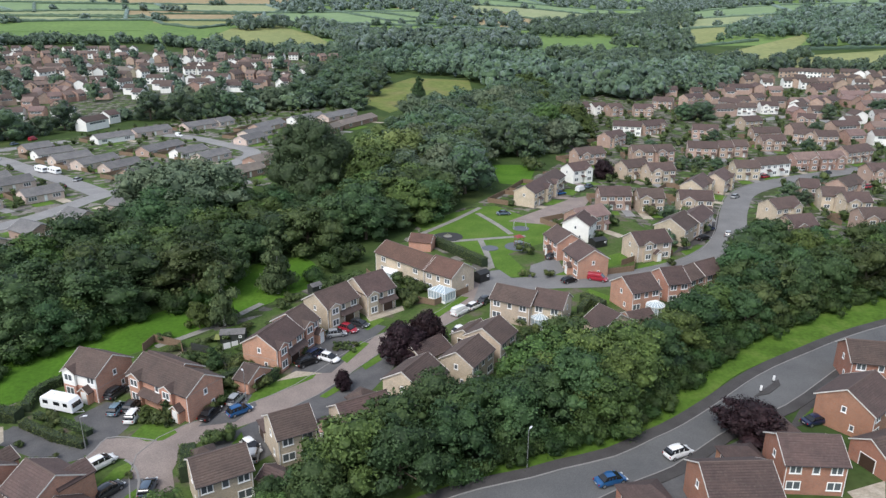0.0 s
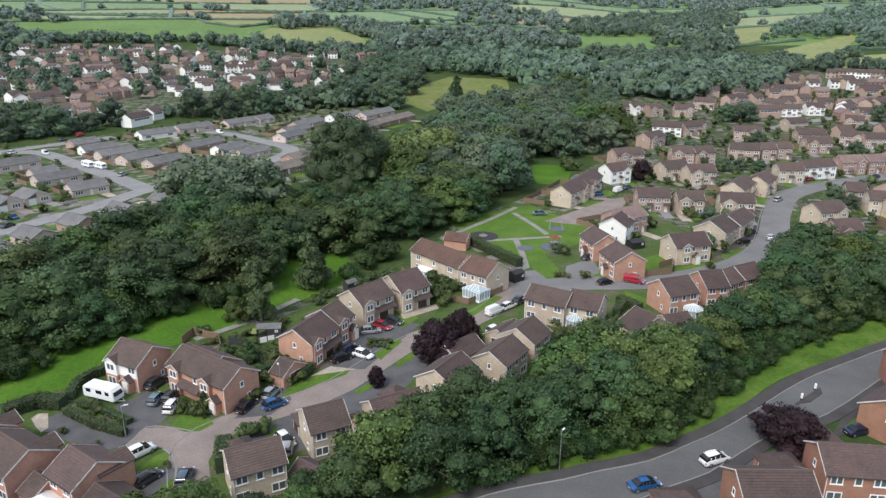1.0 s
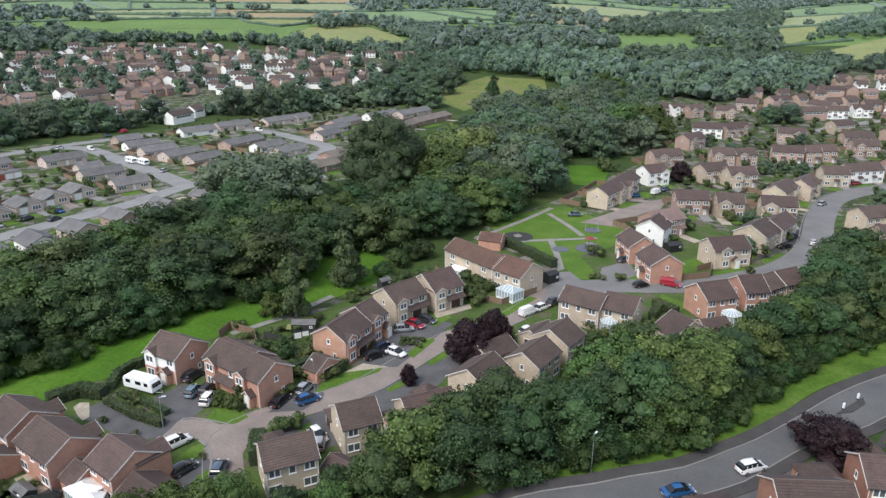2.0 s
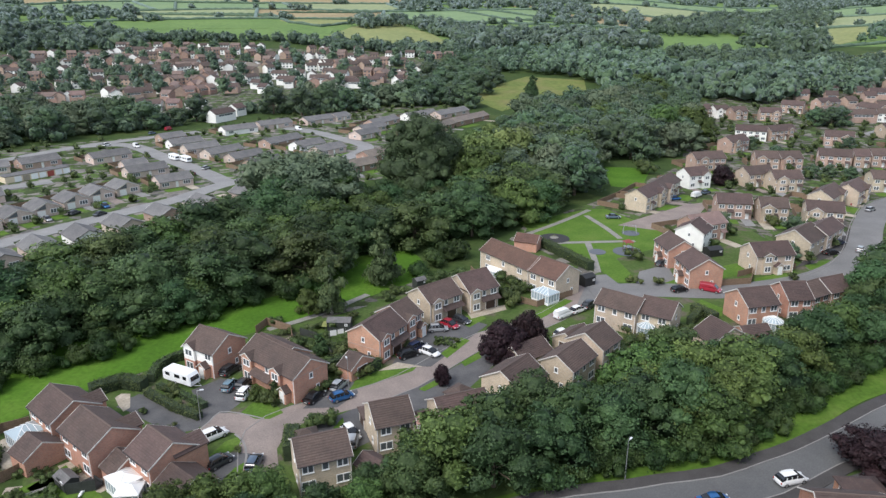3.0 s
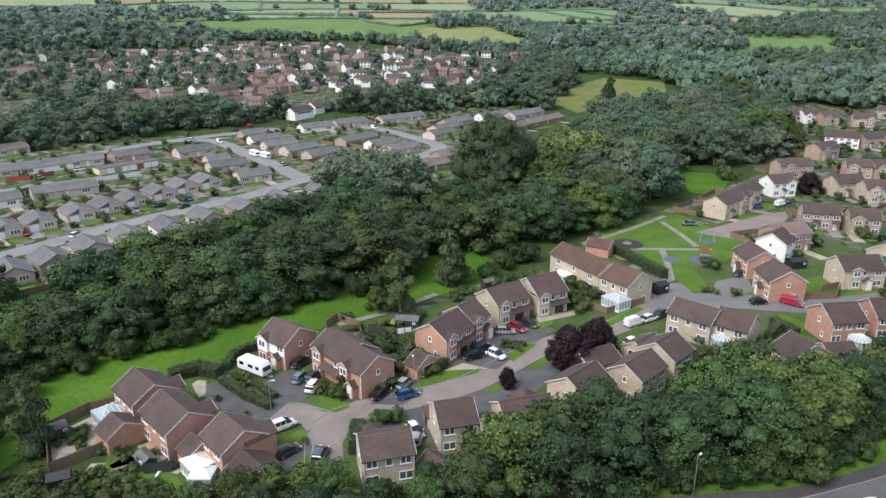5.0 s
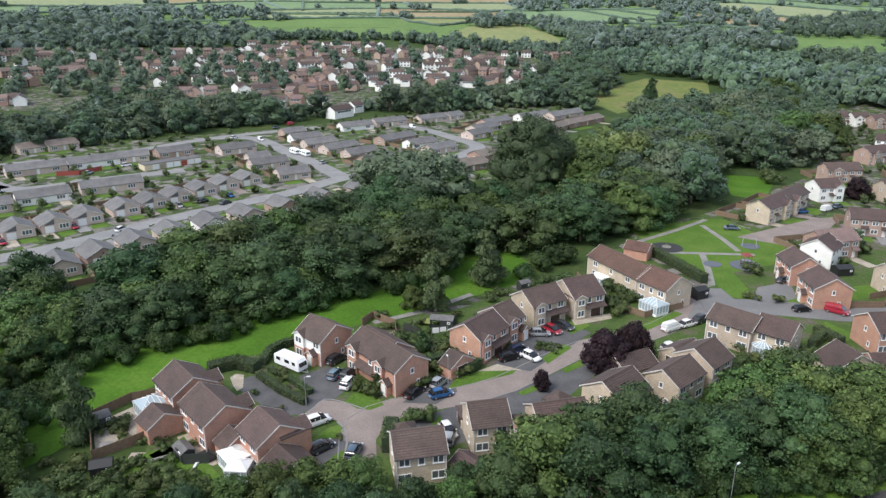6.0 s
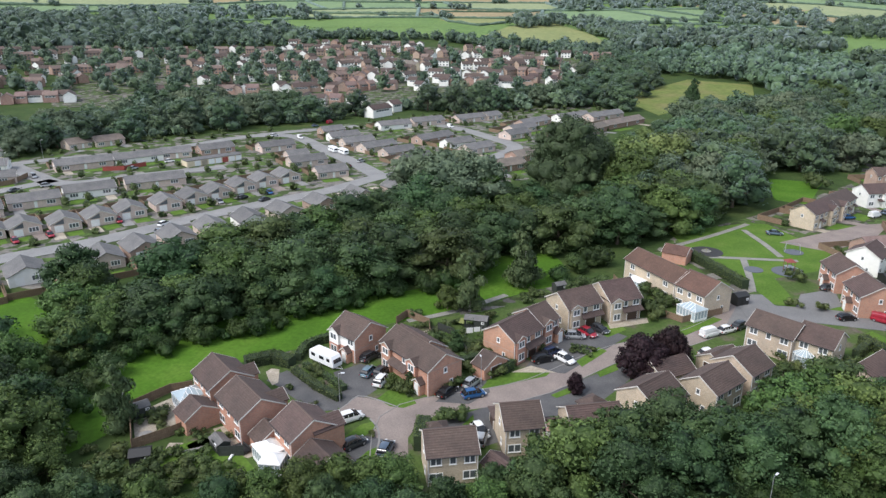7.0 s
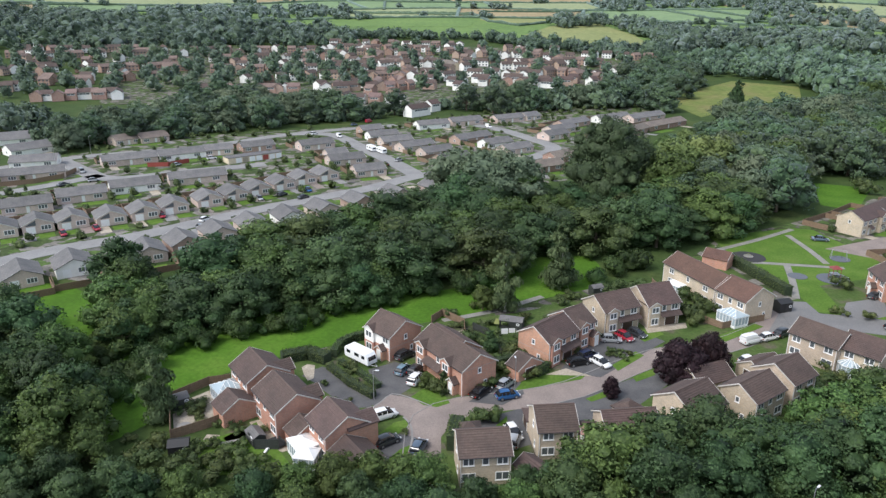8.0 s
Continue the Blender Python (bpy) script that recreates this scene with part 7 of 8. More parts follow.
# trees standing between the valley fields
clump_stuff("woodland", [(111.4, 707.0, 17, 8), (106.5, 723.7, 13, 7), (120.4, 711.5, 14, 7), (148.6, 742.4, 13, 6.5), (163.4, 752.2, 12, 6), (201.0, 816.1, 15, 7), (217.1, 824.7, 16, 8), (198.6, 839.0, 13, 7), (215.7, 776.7, 13, 7), (225.5, 748.2, 20, 11), (242.0, 760.2, 21, 12), (240.0, 726.1, 17, 10), (236.8, 808.4, 17, 9), (267.3, 792.7, 16, 8), (254.9, 827.4, 18, 10), (286.7, 866.6, 17, 10), (316.8, 656.6, 12, 7), (333.9, 668.9, 13, 7), (336.5, 685.5, 11, 6)] + ring_places([(111.0, 654.1), (223.0, 622.3), (232.7, 662.5), (123.1, 695.2)], 8, 66, 9, 14, 6) + ring_places([(118.5, 978.9), (225.9, 984.6), (301.0, 1064.1), (361.8, 1076.0), (418.6, 1249.9), (278.0, 1309.0), (134.6, 1115.8)], 14, 67, 10, 16, 8) + ring_places([(221.2, 638.8), (242.4, 596.8), (300.8, 601.6), (315.2, 575.1), (360.9, 561.3), (369.7, 575.8), (310.5, 622.0), (236.5, 661.8)], 9, 68, 8, 13, 5.5), FARWOOD, "clumps of tall trees between valley fields", "woodland", 260, 1.3)

# hedgerows between the fields
lines = [[(-425.7, 1049.1), (-365.2, 960.6), (-312.0, 932.6), (-261.2, 1049.4)], [(-799.2, 961.1), (-610.7, 1015.8), (-432.7, 1056.6)], [(-433.5, 1100.9), (-305.9, 1161.3), (-225.9, 1320.6), (-81.9, 1137.8), (-3.1, 1126.2)], [(-210.2, 1422.2), (-142.6, 1297.0), (-21.2, 1170.3), (95.7, 1065.0)], [(-158.1, 1553.8), (15.9, 1266.3), (146.2, 1139.8)], [(136.7, 709.7), (190.5, 798.2), (246.0, 777.3)], [(272.6, 803.1), (329.2, 821.3), (357.6, 828.9)], [(294.6, 641.1), (328.0, 692.6), (351.3, 685.3)], [(236.0, 744.5), (227.7, 682.5)], [(369.5, 734.2), (442.0, 724.5), (547.2, 692.4)], [(-600.3, 1082.9), (-698.6, 1265.3), (-546.2, 1316.1)], [(-874.9, 600.8), (-831.5, 762.7), (-795.7, 962.5), (-663.6, 978.4)], [(-836.2, 772.2), (-1031.3, 962.7)], [(-1145.7, 793.1), (-1060.4, 940.1), (-888.4, 1125.2), (-834.0, 1232.2)], [(-677.2, 998.6), (-425.1, 1032.2)]]
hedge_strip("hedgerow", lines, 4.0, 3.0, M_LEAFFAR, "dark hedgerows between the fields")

# ---- fields on the slopes ----
for pts, m, lab in (
        ([(-275.2, 838.3), (-273.6, 949.1), (-231.0, 1021.5), (-157.6, 910.6), (-105.9, 783.1), (-150.9, 763.5)], M_FIELDPALE, "yellowing hay field"),
        ([(-642.9, 767.2), (-364.3, 892.5), (-420.2, 1041.2), (-786.5, 945.4)], M_FIELD, "green pasture"),
        ([(-385.6, 975.6), (-332.8, 951.9), (-264.6, 1030.5), (-287.4, 1158.2), (-422.5, 1093.9)], M_FIELDPALE, "pale green pasture"),
        ([(-316.7, 1168.5), (-223.7, 1307.5), (-91.7, 1152.2), (-157.2, 1113.3), (-259.6, 1194.2)], M_FIELD, "green pasture"),
        ([(-184.7, 1393.1), (-59.2, 1213.1), (-83.1, 1154.5), (-194.4, 1312.8)], M_FIELD, "green pasture"),
        ([(-144.5, 1534.7), (-45.7, 1372.1), (-64.6, 1327.6), (-147.5, 1446.6)], M_STRAW, "stubble field"),
        ([(6.1, 1254.7), (88.5, 1194.0), (139.0, 1153.6), (79.9, 1074.7), (14.5, 1147.3)], M_STRAW, "stubble field"),
        ([(16.8, 1341.4), (120.4, 1350.3), (94.7, 1280.6), (16.0, 1275.3)], M_STRAW, "stubble field"),
        ([(64.9, 1274.9), (168.4, 1406.4), (224.0, 1348.8), (137.5, 1221.5)], M_FIELD, "green pasture"),
        ([(-55.7, 977.7), (12.1, 953.0), (4.5, 911.1), (-46.3, 939.3)], M_FIELD, "green pasture"),
        ([(104.6, 807.2), (123.8, 904.6), (218.0, 949.2), (290.0, 1024.2), (266.2, 937.8), (193.5, 811.3), (133.2, 721.2)], M_FIELD, "bright green pasture"),
        ([(129.4, 699.8), (193.3, 783.9), (234.0, 757.2), (171.7, 693.7)], M_FIELDPALE, "green pasture"),
        ([(277.4, 813.9), (350.5, 1036.6), (422.8, 1044.1), (326.3, 865.5)], M_FIELDPALE, "green hillside pasture"),
        ([(222.7, 683.7), (332.4, 782.6), (424.7, 863.1), (411.3, 821.3), (297.9, 648.6), (242.3, 635.0)], M_FIELDPALE, "green hillside pasture"),
        ([(297.5, 636.4), (345.7, 696.0), (433.5, 709.8), (498.1, 698.6), (409.7, 568.4), (320.0, 584.3)], M_FIELDPALE, "green hillside pasture"),
        ([(-477.5, 1147.2), (-492.2, 1455.1), (-415.6, 1121.0)], M_FIELD, "green pasture"),
        ([(-401.4, 1181.7), (-418.4, 1552.7), (-352.4, 1266.9)], M_FIELD, "green pasture"),
        ([(-887.5, 609.8), (-846.4, 776.7), (-1020.5, 940.0), (-1128.8, 781.1)], M_FIELD, "green pasture"),
        ([(-894.6, 838.3), (-820.5, 978.6), (-876.7, 1062.0), (-1009.3, 954.4)], M_FIELD, "green pasture"),
        ([(-1068.4, 947.5), (-896.1, 1135.1), (-966.5, 1207.5), (-1143.8, 1029.4)], M_FIELD, "green pasture")):
    patch("field", pts, 0.15, m, lab, "field", step=40)

# ---- the patchwork of far fields, hedged ----
def patchwork():
    rng = random.Random(77)
    trees, lines = [], []
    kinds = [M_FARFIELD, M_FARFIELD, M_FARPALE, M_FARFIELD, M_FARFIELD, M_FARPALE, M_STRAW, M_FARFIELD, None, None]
    rows = [1080.0]
    while rows[-1] < 2000:
        rows.append(rows[-1] + rng.uniform(120, 210) * rows[-1] / 1100)

    def spot(i, a):
        bend = 26 * math.sin(a / 7.0 + i * 1.7) + 16 * math.sin(a / 3.1 + i * 2.9)
        q = rows[i] + (bend if i else 0)
        return q * math.cos(math.radians(a)), q * math.sin(math.radians(a))

    for i in range(len(rows) - 1):
        lean = rng.uniform(-4, 4)
        a = 28.0 + rng.uniform(0, 4)
        while a < 150:
            da = rng.uniform(6, 15)
            near = [spot(i, a + da * k / 4) for k in range(5)]
            back = [spot(i + 1, a + lean + da * k / 4) for k in range(5)]
            m = rng.choice(kinds)
            if m is None:
                trees += [(x, y, rng.uniform(9, 14), rng.uniform(9, 13)) for x, y in scatter(near + back[::-1], 26, i * 50 + int(a), 60)]
            else:
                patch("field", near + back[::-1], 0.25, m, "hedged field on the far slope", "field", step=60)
            lines += [near, [near[4], back[4]]]
            for x, y in near:
                if rng.random() < 0.55:
                    trees += [(x + rng.uniform(-30, 30), y + rng.uniform(-10, 10), rng.uniform(7, 12), rng.uniform(5, 9)) for _ in range(rng.randint(1, 5))]
            a += da
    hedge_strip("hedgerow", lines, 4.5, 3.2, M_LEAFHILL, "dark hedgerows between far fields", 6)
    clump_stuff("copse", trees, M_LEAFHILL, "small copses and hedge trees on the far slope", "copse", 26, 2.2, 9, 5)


patchwork()

# ---- cars, near estate ----
for a, kind, colour in (
        ((-47.4, 82.1, 53), "suv", "white"), ((-43.7, 76.4, 61), "hatch", "dark_grey"), ((-38.8, 76.9, 96), "hatch", "grey_blue"),
        ((-51.3, 96.2, 85), "hatch", "pale_blue"), ((-49.3, 97.1, 84), "hatch", "dark_grey"), ((-47.8, 94.2, 88), "suv", "white"),
        ((-53.6, 101.1, 73), "suv", "dark_grey"), ((-36.3, 94.9, 72), "saloon", "black"), ((-33.4, 99.1, 76), "hatch", "silver"),
        ((-31.9, 95.7, 42), "hatch", "blue"), ((-24.2, 111.7, 43), "suv", "black"), ((-23.3, 114.8, 57), "suv", "dark_blue"), ((-20.5, 113.1, -28), "hatch", "white"),
        ((-20.7, 123.2, 16), "hatch", "silver"), ((-18.6, 125.4, -33), "hatch", "red"), ((-16.7, 127.8, -24), "hatch", "dark_grey"),
        ((3.7, 133.8, 48), "van", "white"), ((6.7, 136.7, 47), "hatch", "white"), ((9.3, 139.8, 54), "suv", "dark_grey"), ((3.6, 125.0, 45), "hatch", "white"),
        ((29.5, 151.7, 28), "hatch", "black"), ((36.3, 152.9, -25), "van", "red"), ((27.9, 168.6, 48), "hatch", "dark_grey"), ((18.8, 208.6, 9), "saloon", "grey_blue"),
        ((76.5, 192.3, 30), "suv", "dark_blue"), ((72.0, 183.9, 26), "saloon", "black"), ((80.4, 187.5, 60), "hatch", "silver"),
        ((33.5, 84.7, 25), "suv", "white"), ((22.5, 78.6, 19), "saloon", "blue"), ((57.2, 93.0, 17), "saloon", "dark_blue"),
        ((-26.8, 84.2, 98), "hatch", "silver"), ((-27.6, 86.0, -46), "hatch", "white")):
    car(*a, kind, colour)
# mid distance
for a, kind, colour in (
        ((40.4, 233.9, 26), "saloon", "blue"), ((48.3, 239.1, 49), "van", "white"), ((52.3, 244.0, 47), "hatch", "grey_blue"), ((96.6, 236.5, 32), "hatch", "red"), ((98.9, 229.5, 44), "hatch", "silver"),
        ((122.5, 259.9, 32), "hatch", "red"), ((142.5, 271.7, 34), "hatch", "silver"), ((149.2, 266.1, 37), "saloon", "dark_blue"), ((157.3, 276.9, 26), "hatch", "red"), ((152.0, 243.6, 26), "hatch", "red"),
        ((-173.9, 125.8, -29), "hatch", "red"), ((-169.6, 133.2, -27), "hatch", "red"), ((-162.4, 150.8, -33), "hatch", "red"), ((-147.6, 153.2, 88), "hatch", "white"), ((-142.2, 145.8, -20), "suv", "grey_blue"),
        ((-148.4, 179.6, -36), "hatch", "silver"), ((-144.9, 187.2, 83), "hatch", "dark_grey"), ((-140.4, 196.0, -40), "hatch", "blue"), ((-136.4, 187.3, 77), "saloon", "dark_grey"), ((-135.3, 253.7, 79), "hatch", "silver"),
        ((-113.8, 256.1, 88), "van", "white"), ((-111.6, 261.3, 85), "suv", "dark_grey"), ((-132.5, 350.5, -37), "van", "white"), ((-135.6, 242.8, 90), "hatch", "red"), ((-224.3, 165.8, 84), "saloon", "dark_grey"), ((-236.7, 183.6, -26), "van", "silver"), ((-220.1, 175.2, 55), "hatch", "silver"), ((-212.6, 208.3, 83), "saloon", "silver"), ((-208.9, 224.5, 54), "hatch", "white"), ((-201.0, 326.2, 70), "hatch", "grey_blue"), ((-199.3, 338.8, 79), "van", "red"), ((-204.5, 293.3, 74), "hatch", "white"), ((-189.0, 292.3, -38), "van", "white")):
    car(*a, kind, colour, near=False)


def caravan(x, y, rot):
    e = tagged(new("caravan"), "white touring caravan parked on the drive", "caravan", "caravans")
    e.matrix_basis = pose(x, y, 0.09, 0, 0, rot)
    L, W = 6.4, 1.12
    prof = [(-L / 2, 0.75), (-L / 2 + 0.05, 2.1), (-L / 2 + 0.35, 2.5), (L / 2 - 0.7, 2.55), (L / 2 - 0.2, 1.9), (L / 2, 1.1), (L / 2 - 0.05, 0.5), (-L / 2 + 0.2, 0.5)]
    v = [(a, s * W, b) for s in (-1, 1) for a, b in prof]
    n = len(prof)
    bm = solid(v, [tuple(range(n)), tuple(range(2 * n - 1, n - 1, -1))] + [(k, k + n, (k + 1) % n + n, (k + 1) % n) for k in range(n)])
    bmesh.ops.recalc_face_normals(bm, faces=bm.faces)
    bmesh.ops.bevel(bm, geom=[q for q in bm.edges], offset=0.06, segments=1, affect="EDGES")
    b = part("body", bm, M_POLY, e, "", False)
    for a, w in ((-2.0, 1.0), (0.2, 1.2), (1.9, 0.8)):
        part("side_window", boxes((a - w / 2, a + w / 2, -W - 0.02, -W + 0.02, 1.45, 2.05)), M_CARGLASS, b, "dark window")
        part("side_window", boxes((a - w / 2, a + w / 2, W - 0.02, W + 0.02, 1.45, 2.05)), M_CARGLASS, b, "dark window")
    part("front_window", solid([(L / 2 - 0.18, -0.85, 1.28), (L / 2 - 0.18, 0.85, 1.28), (L / 2 - 0.36, 0.85, 1.98), (L / 2 - 0.36, -0.85, 1.98), (L / 2 + 0.02, -0.85, 1.32), (L / 2 + 0.02, 0.85, 1.32), (L / 2 - 0.2, 0.85, 2.0), (L / 2 - 0.2, -0.85, 2.0)], [(0, 3, 2, 1), (4, 5, 6, 7), (0, 1, 5, 4), (1, 2, 6, 5), (2, 3, 7, 6), (3, 0, 4, 7)]), M_CARGLASS, b, "dark front window")
    for a in (-1.6, 0.6):
        part("rooflight", boxes((a - 0.3, a + 0.3, -0.3, 0.3, 2.5, 2.62)), M_POLY, b)
    bm = bmesh.new()
    tube(bm, (L / 2 - 0.1, -0.6, 0.5), (L / 2 + 1.2, 0, 0.5), 0.05, 0.05, 5)
    tube(bm, (L / 2 - 0.1, 0.6, 0.5), (L / 2 + 1.2, 0, 0.5), 0.05, 0.05, 5)
    part("tow_bar", bm, M_STEEL, e)
    wheels(e, [(-0.3, -W + 0.1), (-0.3, W - 0.1)], 0.33)
    return e


caravan(-60.2, 96.6, -18)
for a in ((-156.7, 268.1, -36), (-150.2, 265.5, -35)):
    caravan(*a)


# ---- sun rooms, garages, sheds ----
conservatory(-0.2, 141.8, -40, 4.8, 3.6, "white framed glass conservatory on a terrace")


def round_conservatory(x, y, r, label):
    """An eight-sided glazed garden room under a pointed ribbed roof."""
    e = tagged(new("conservatory"), label, "conservatory", "conservatories")
    e.matrix_basis = pose(x, y, 0)
    bm = bmesh.new()
    tube(bm, (0, 0, 0), (0, 0, 0.55), r, r, 8)
    part("dwarf_wall", bm, M_UPVC, e)
    bm = bmesh.new()
    tube(bm, (0, 0, 0.55), (0, 0, 2.1), r * 0.96, r * 0.96, 8)
    part("glazing", bm, M_CONSGLASS, e, "clear glazed sides")
    bm = bmesh.new()
    tube(bm, (0, 0, 2.1), (0, 0, 2.24), r * 1.06, r * 1.06, 8)
    part("eaves_beam", bm, M_UPVC, e)
    bm = bmesh.new()
    tube(bm, (0, 0, 2.24), (0, 0, 3.2), r * 1.04, 0.08, 8)
    rf = part("roof", bm, M_CONSGLASS, e, "pale glass roof")
    for k in range(16):
        a = math.tau * k / 16
        bm = bmesh.new()
        tube(bm, (r * 1.04 * math.cos(a), r * 1.04 * math.sin(a), 2.26), (0.08 * math.cos(a), 0.08 * math.sin(a), 3.22), 0.06, 0.05, 4)
        part("roof_bar", bm, M_UPVC, rf)
        bm = bmesh.new()
        tube(bm, (r * math.cos(a), r * math.sin(a), 0.5), (r * math.cos(a), r * math.sin(a), 2.12), 0.06, 0.06, 4)
        part("glazing_bar", bm, M_UPVC, e)
    return e


round_conservatory(19.6, 127.7, 2.0, "white eight-sided conservatory behind a buff house")
round_conservatory(44.2, 133.7, 1.9, "white eight-sided conservatory beside a brick house")
conservatory(-73.4, 76.8, 62, 4.4, 3.8, "white framed glass conservatory by a patio")
conservatory(-53.2, 69.0, -31, 3.8, 3.2, "white panelled sun room behind a brick house", True)
conservatory(-51.1, 67.0, 14, 3.0, 2.8, "small white bay sun room", True)
conservatory(-12.7, 153.6, -37, 4.0, 2.6, "white lean-to conservatory on a terrace", True)
garage(-31.9, 104.3, -28.8, 3.1, 5.5, M_BRICK, "brick garage with gabled brown roof", side="r")
garage(-68.6, 72.8, -26.4, 4.1, 5.4, M_BRICK, "low brick wing with brown roof beside the house", 2.6)
garage(-44.6, 69.0, -30.0, 5.2, 6.4, M_BRICK, "low brick garage with brown roof", 2.4, side="r")
garage(-54.9, 72.0, -30.0, 3.2, 5.0, M_BRICK, "low brick link wing with brown roof between two houses", 2.3)
garage(-33.1, 82.0, 30, 3.4, 3.4, M_BUFF, "small garage with pyramid roof", 2.0, hip=True)
garage(-25.2, 89.8, 30, 3.4, 3.4, M_BUFF, "small garage with pyramid roof", 2.0, hip=True)
garage(-12.8, 97.6, 58, 3.6, 3.6, M_BUFF, "small garage with pyramid roof", 2.0, hip=True)
garage(-21.5, 76.7, -30.4, 4.1, 3.4, M_BUFF, "low garage with brown roof", 2.5)
link = garage(-17.1, 86.6, 26.6, 2.9, 6.0, M_WHITE, "white link building with a pink roof dormer", 3.0)
dormer = part("dormer", boxes((-1.15, 1.15, -2.6, -0.6, 3.2, 4.5)), M_WHITE, link, "white dormer with a pinkish roof")
part("dormer_roof", boxes((-1.3, 1.3, -2.8, -0.2, 4.5, 4.62), bevel=0.03), plain("pinkish_roof_felt", (0.3, 0.17, 0.14), 0.85), dormer)
window(dormer, 1.8, 0.7, pose(0, -2.6, 3.65), 3, near=False)
garage(-3.0, 113.1, 47.2, 7.3, 5.9, M_BUFF, "low garage with brown roof", 2.4)
garage(5.5, 120.1, 55, 6, 5.5, M_BUFF, "low garage with brown roof beside the house", 2.4)
garage(31.7, 121.8, -60.6, 5.7, 8.4, M_BUFF, "buff wing with brown roof beside the trees", 4.0)
garage(38.9, 128.0, 22.0, 5.7, 3.9, M_BRICK, "low brick garage with brown roof", 2.4)
garage(48.8, 88.5, 10, 5.0, 5.0, M_BRICKDEEP, "brick garage with pyramid roof", hip=True)
garage(41.1, 81.3, 8, 5.0, 5.0, M_BRICKDEEP, "brick garage with pyramid roof", hip=True)
garage(25.6, 72.9, 12, 5.5, 5.5, M_BRICKDEEP, "brick garage with pyramid roof", hip=True)
garage(-5.4, 176.3, -15, 6.0, 5.0, M_BRICK, "small brick building with red-brown roof", 2.6, M_ROOFRED)
garage(61.8, 82.9, 20, 7.0, 6.0, M_BRICKDEEP, "low brick wing with brown roof", 3.0)


def shed(x, y, rot, w, d, label, wall=None, roof=None, h=1.9):
    e = tagged(new("shed"), label, "shed", "garden sheds")
    e.matrix_basis = pose(x, y, 0, 0, 0, rot)
    wl_, rf_ = wall or M_SHED, roof or M_ROOFGREY
    part("wall", gable_wall_mesh(w, d, h, 0.5), wl_, e)
    part("roof", gable_roof_mesh(w, d, h, 0.5, 0.15, 0.05), rf_, e)
    door(e, 0.8, 1.7, pose(0, -d / 2, 0.05), wl_, near=False)
    window(e, 0.6, 0.5, pose(w * 0.32, -d / 2, 1.1), 1, near=False)
    return e


shed(-40.1, 121.4, 7, 4.6, 2.6, "dark green wooden garden shed")
shed(-78.7, 71.5, 60, 2.6, 2.2, "small grey garden shed behind a fence")
shed(-69.5, 62.0, 36, 2.8, 2.2, "small black garden shed", M_BLACK, M_BLACK)
shed(-28.7, 145.5, 45, 2.6, 2.0, "small green garden shed")
shed(41.7, 178.6, 26, 4.0, 3.0, "dark garden shed by a fence", M_BLACK, M_BLACK)
shed(9.0, 152.8, 43, 3.2, 2.4, "black box trailer on the drive", M_BLACK, M_BLACK, 2.2)

# ---- fences, hedges ----
fence([(-76.4, 80.8), (-79.1, 78.6), (-81.2, 72.0), (-73.2, 64.0), (-70.5, 68.3), (-68.6, 72.0)])
fence([(-55.5, 116.5), (-54.9, 120.5), (-49.0, 118.0), (-46.6, 112.9)])
fence([(-8.5, 141.4), (-1.8, 138.0), (5.7, 145.6)], 1.5)
fence([(33.6, 154.6), (46.4, 159.1), (48.4, 165.1)], 1.6)
fence([(-46.7, 117.1), (-43.2, 115.8), (-37.8, 108.9)], 1.6, "dark brown garden fence", M_SHED)
fence([(-60.4, 67.2), (-57.2, 68.6)], 1.7, "black painted garden screen", M_SHED)
fence([(-18.2, 156.6), (-11.9, 144.9), (-7.9, 140.1)], 1.6)
fence([(44.4, 163.1), (55.3, 171.6), (59.4, 170.7)], 1.6)
fence([(-221.5, 201.9), (-214.9, 206.1), (-212.7, 215.4)], 1.8, "red stained wooden garden fence", M_REDWALL)
fence([(-243.6, 155.4), (-237.2, 163.8), (-234.9, 173.5), (-239.7, 183.8)], 1.8)
hedge([(-64.0, 92.1), (-60.5, 90.2), (-56.2, 88.1), (-51.8, 86.6)], 1.3, 1.2)
hedge([(-73.0, 90.5), (-71.4, 92.4), (-69.6, 94.0), (-65.3, 93.7)], 2.4, 1.9, "tall green hedge between drive and meadow")
hedge([(-63.2, 94.4), (-59.4, 93.1), (-55.9, 91.4), (-52.5, 89.6)], 1.1, 1.0)
hedge([(-65.5, 95.9), (-66.5, 99.9), (-65.9, 102.9), (-63.6, 105.6)], 1.3, 1.6)
hedge([(-39.6, 94.6), (-38.0, 98.2), (-36.6, 101.4)], 1.1, 1.5, "leafy climbers along a house side", material=M_LEAFLIGHT)
hedge([(-29.6, 104.4), (-28.6, 107.2)], 0.9, 1.9, "leafy climbers on a garage wall", material=M_LEAFLIGHT)
hedge([(-37.0, 104.0), (-34.0, 107.4)], 1.4, 2.2, "dense dark garden hedge behind the house")
hedge([(10.6, 124.6), (12.6, 127.2)], 1.6, 1.6, "shrubby hedge behind a buff house")
hedge([(24.0, 125.0), (27.6, 128.6)], 1.8, 2.0, "shrubby hedge behind a buff house")
hedge([(28.5, 133.5), (31.5, 139.0)], 1.4, 1.8, "shrubby hedge beside a drive")
hedge([(-2.9, 180.1), (2.4, 173.5), (10.4, 162.4)], 2.0, 2.2, "long dark clipped hedge behind the terrace")
hedge([(30.7, 141.6), (34.2, 136.9)], 2.2, 1.6)
hedge([(-34.1, 78.7), (-35.8, 84.1)], 2.2, 2.6, "tall dark evergreen hedge")
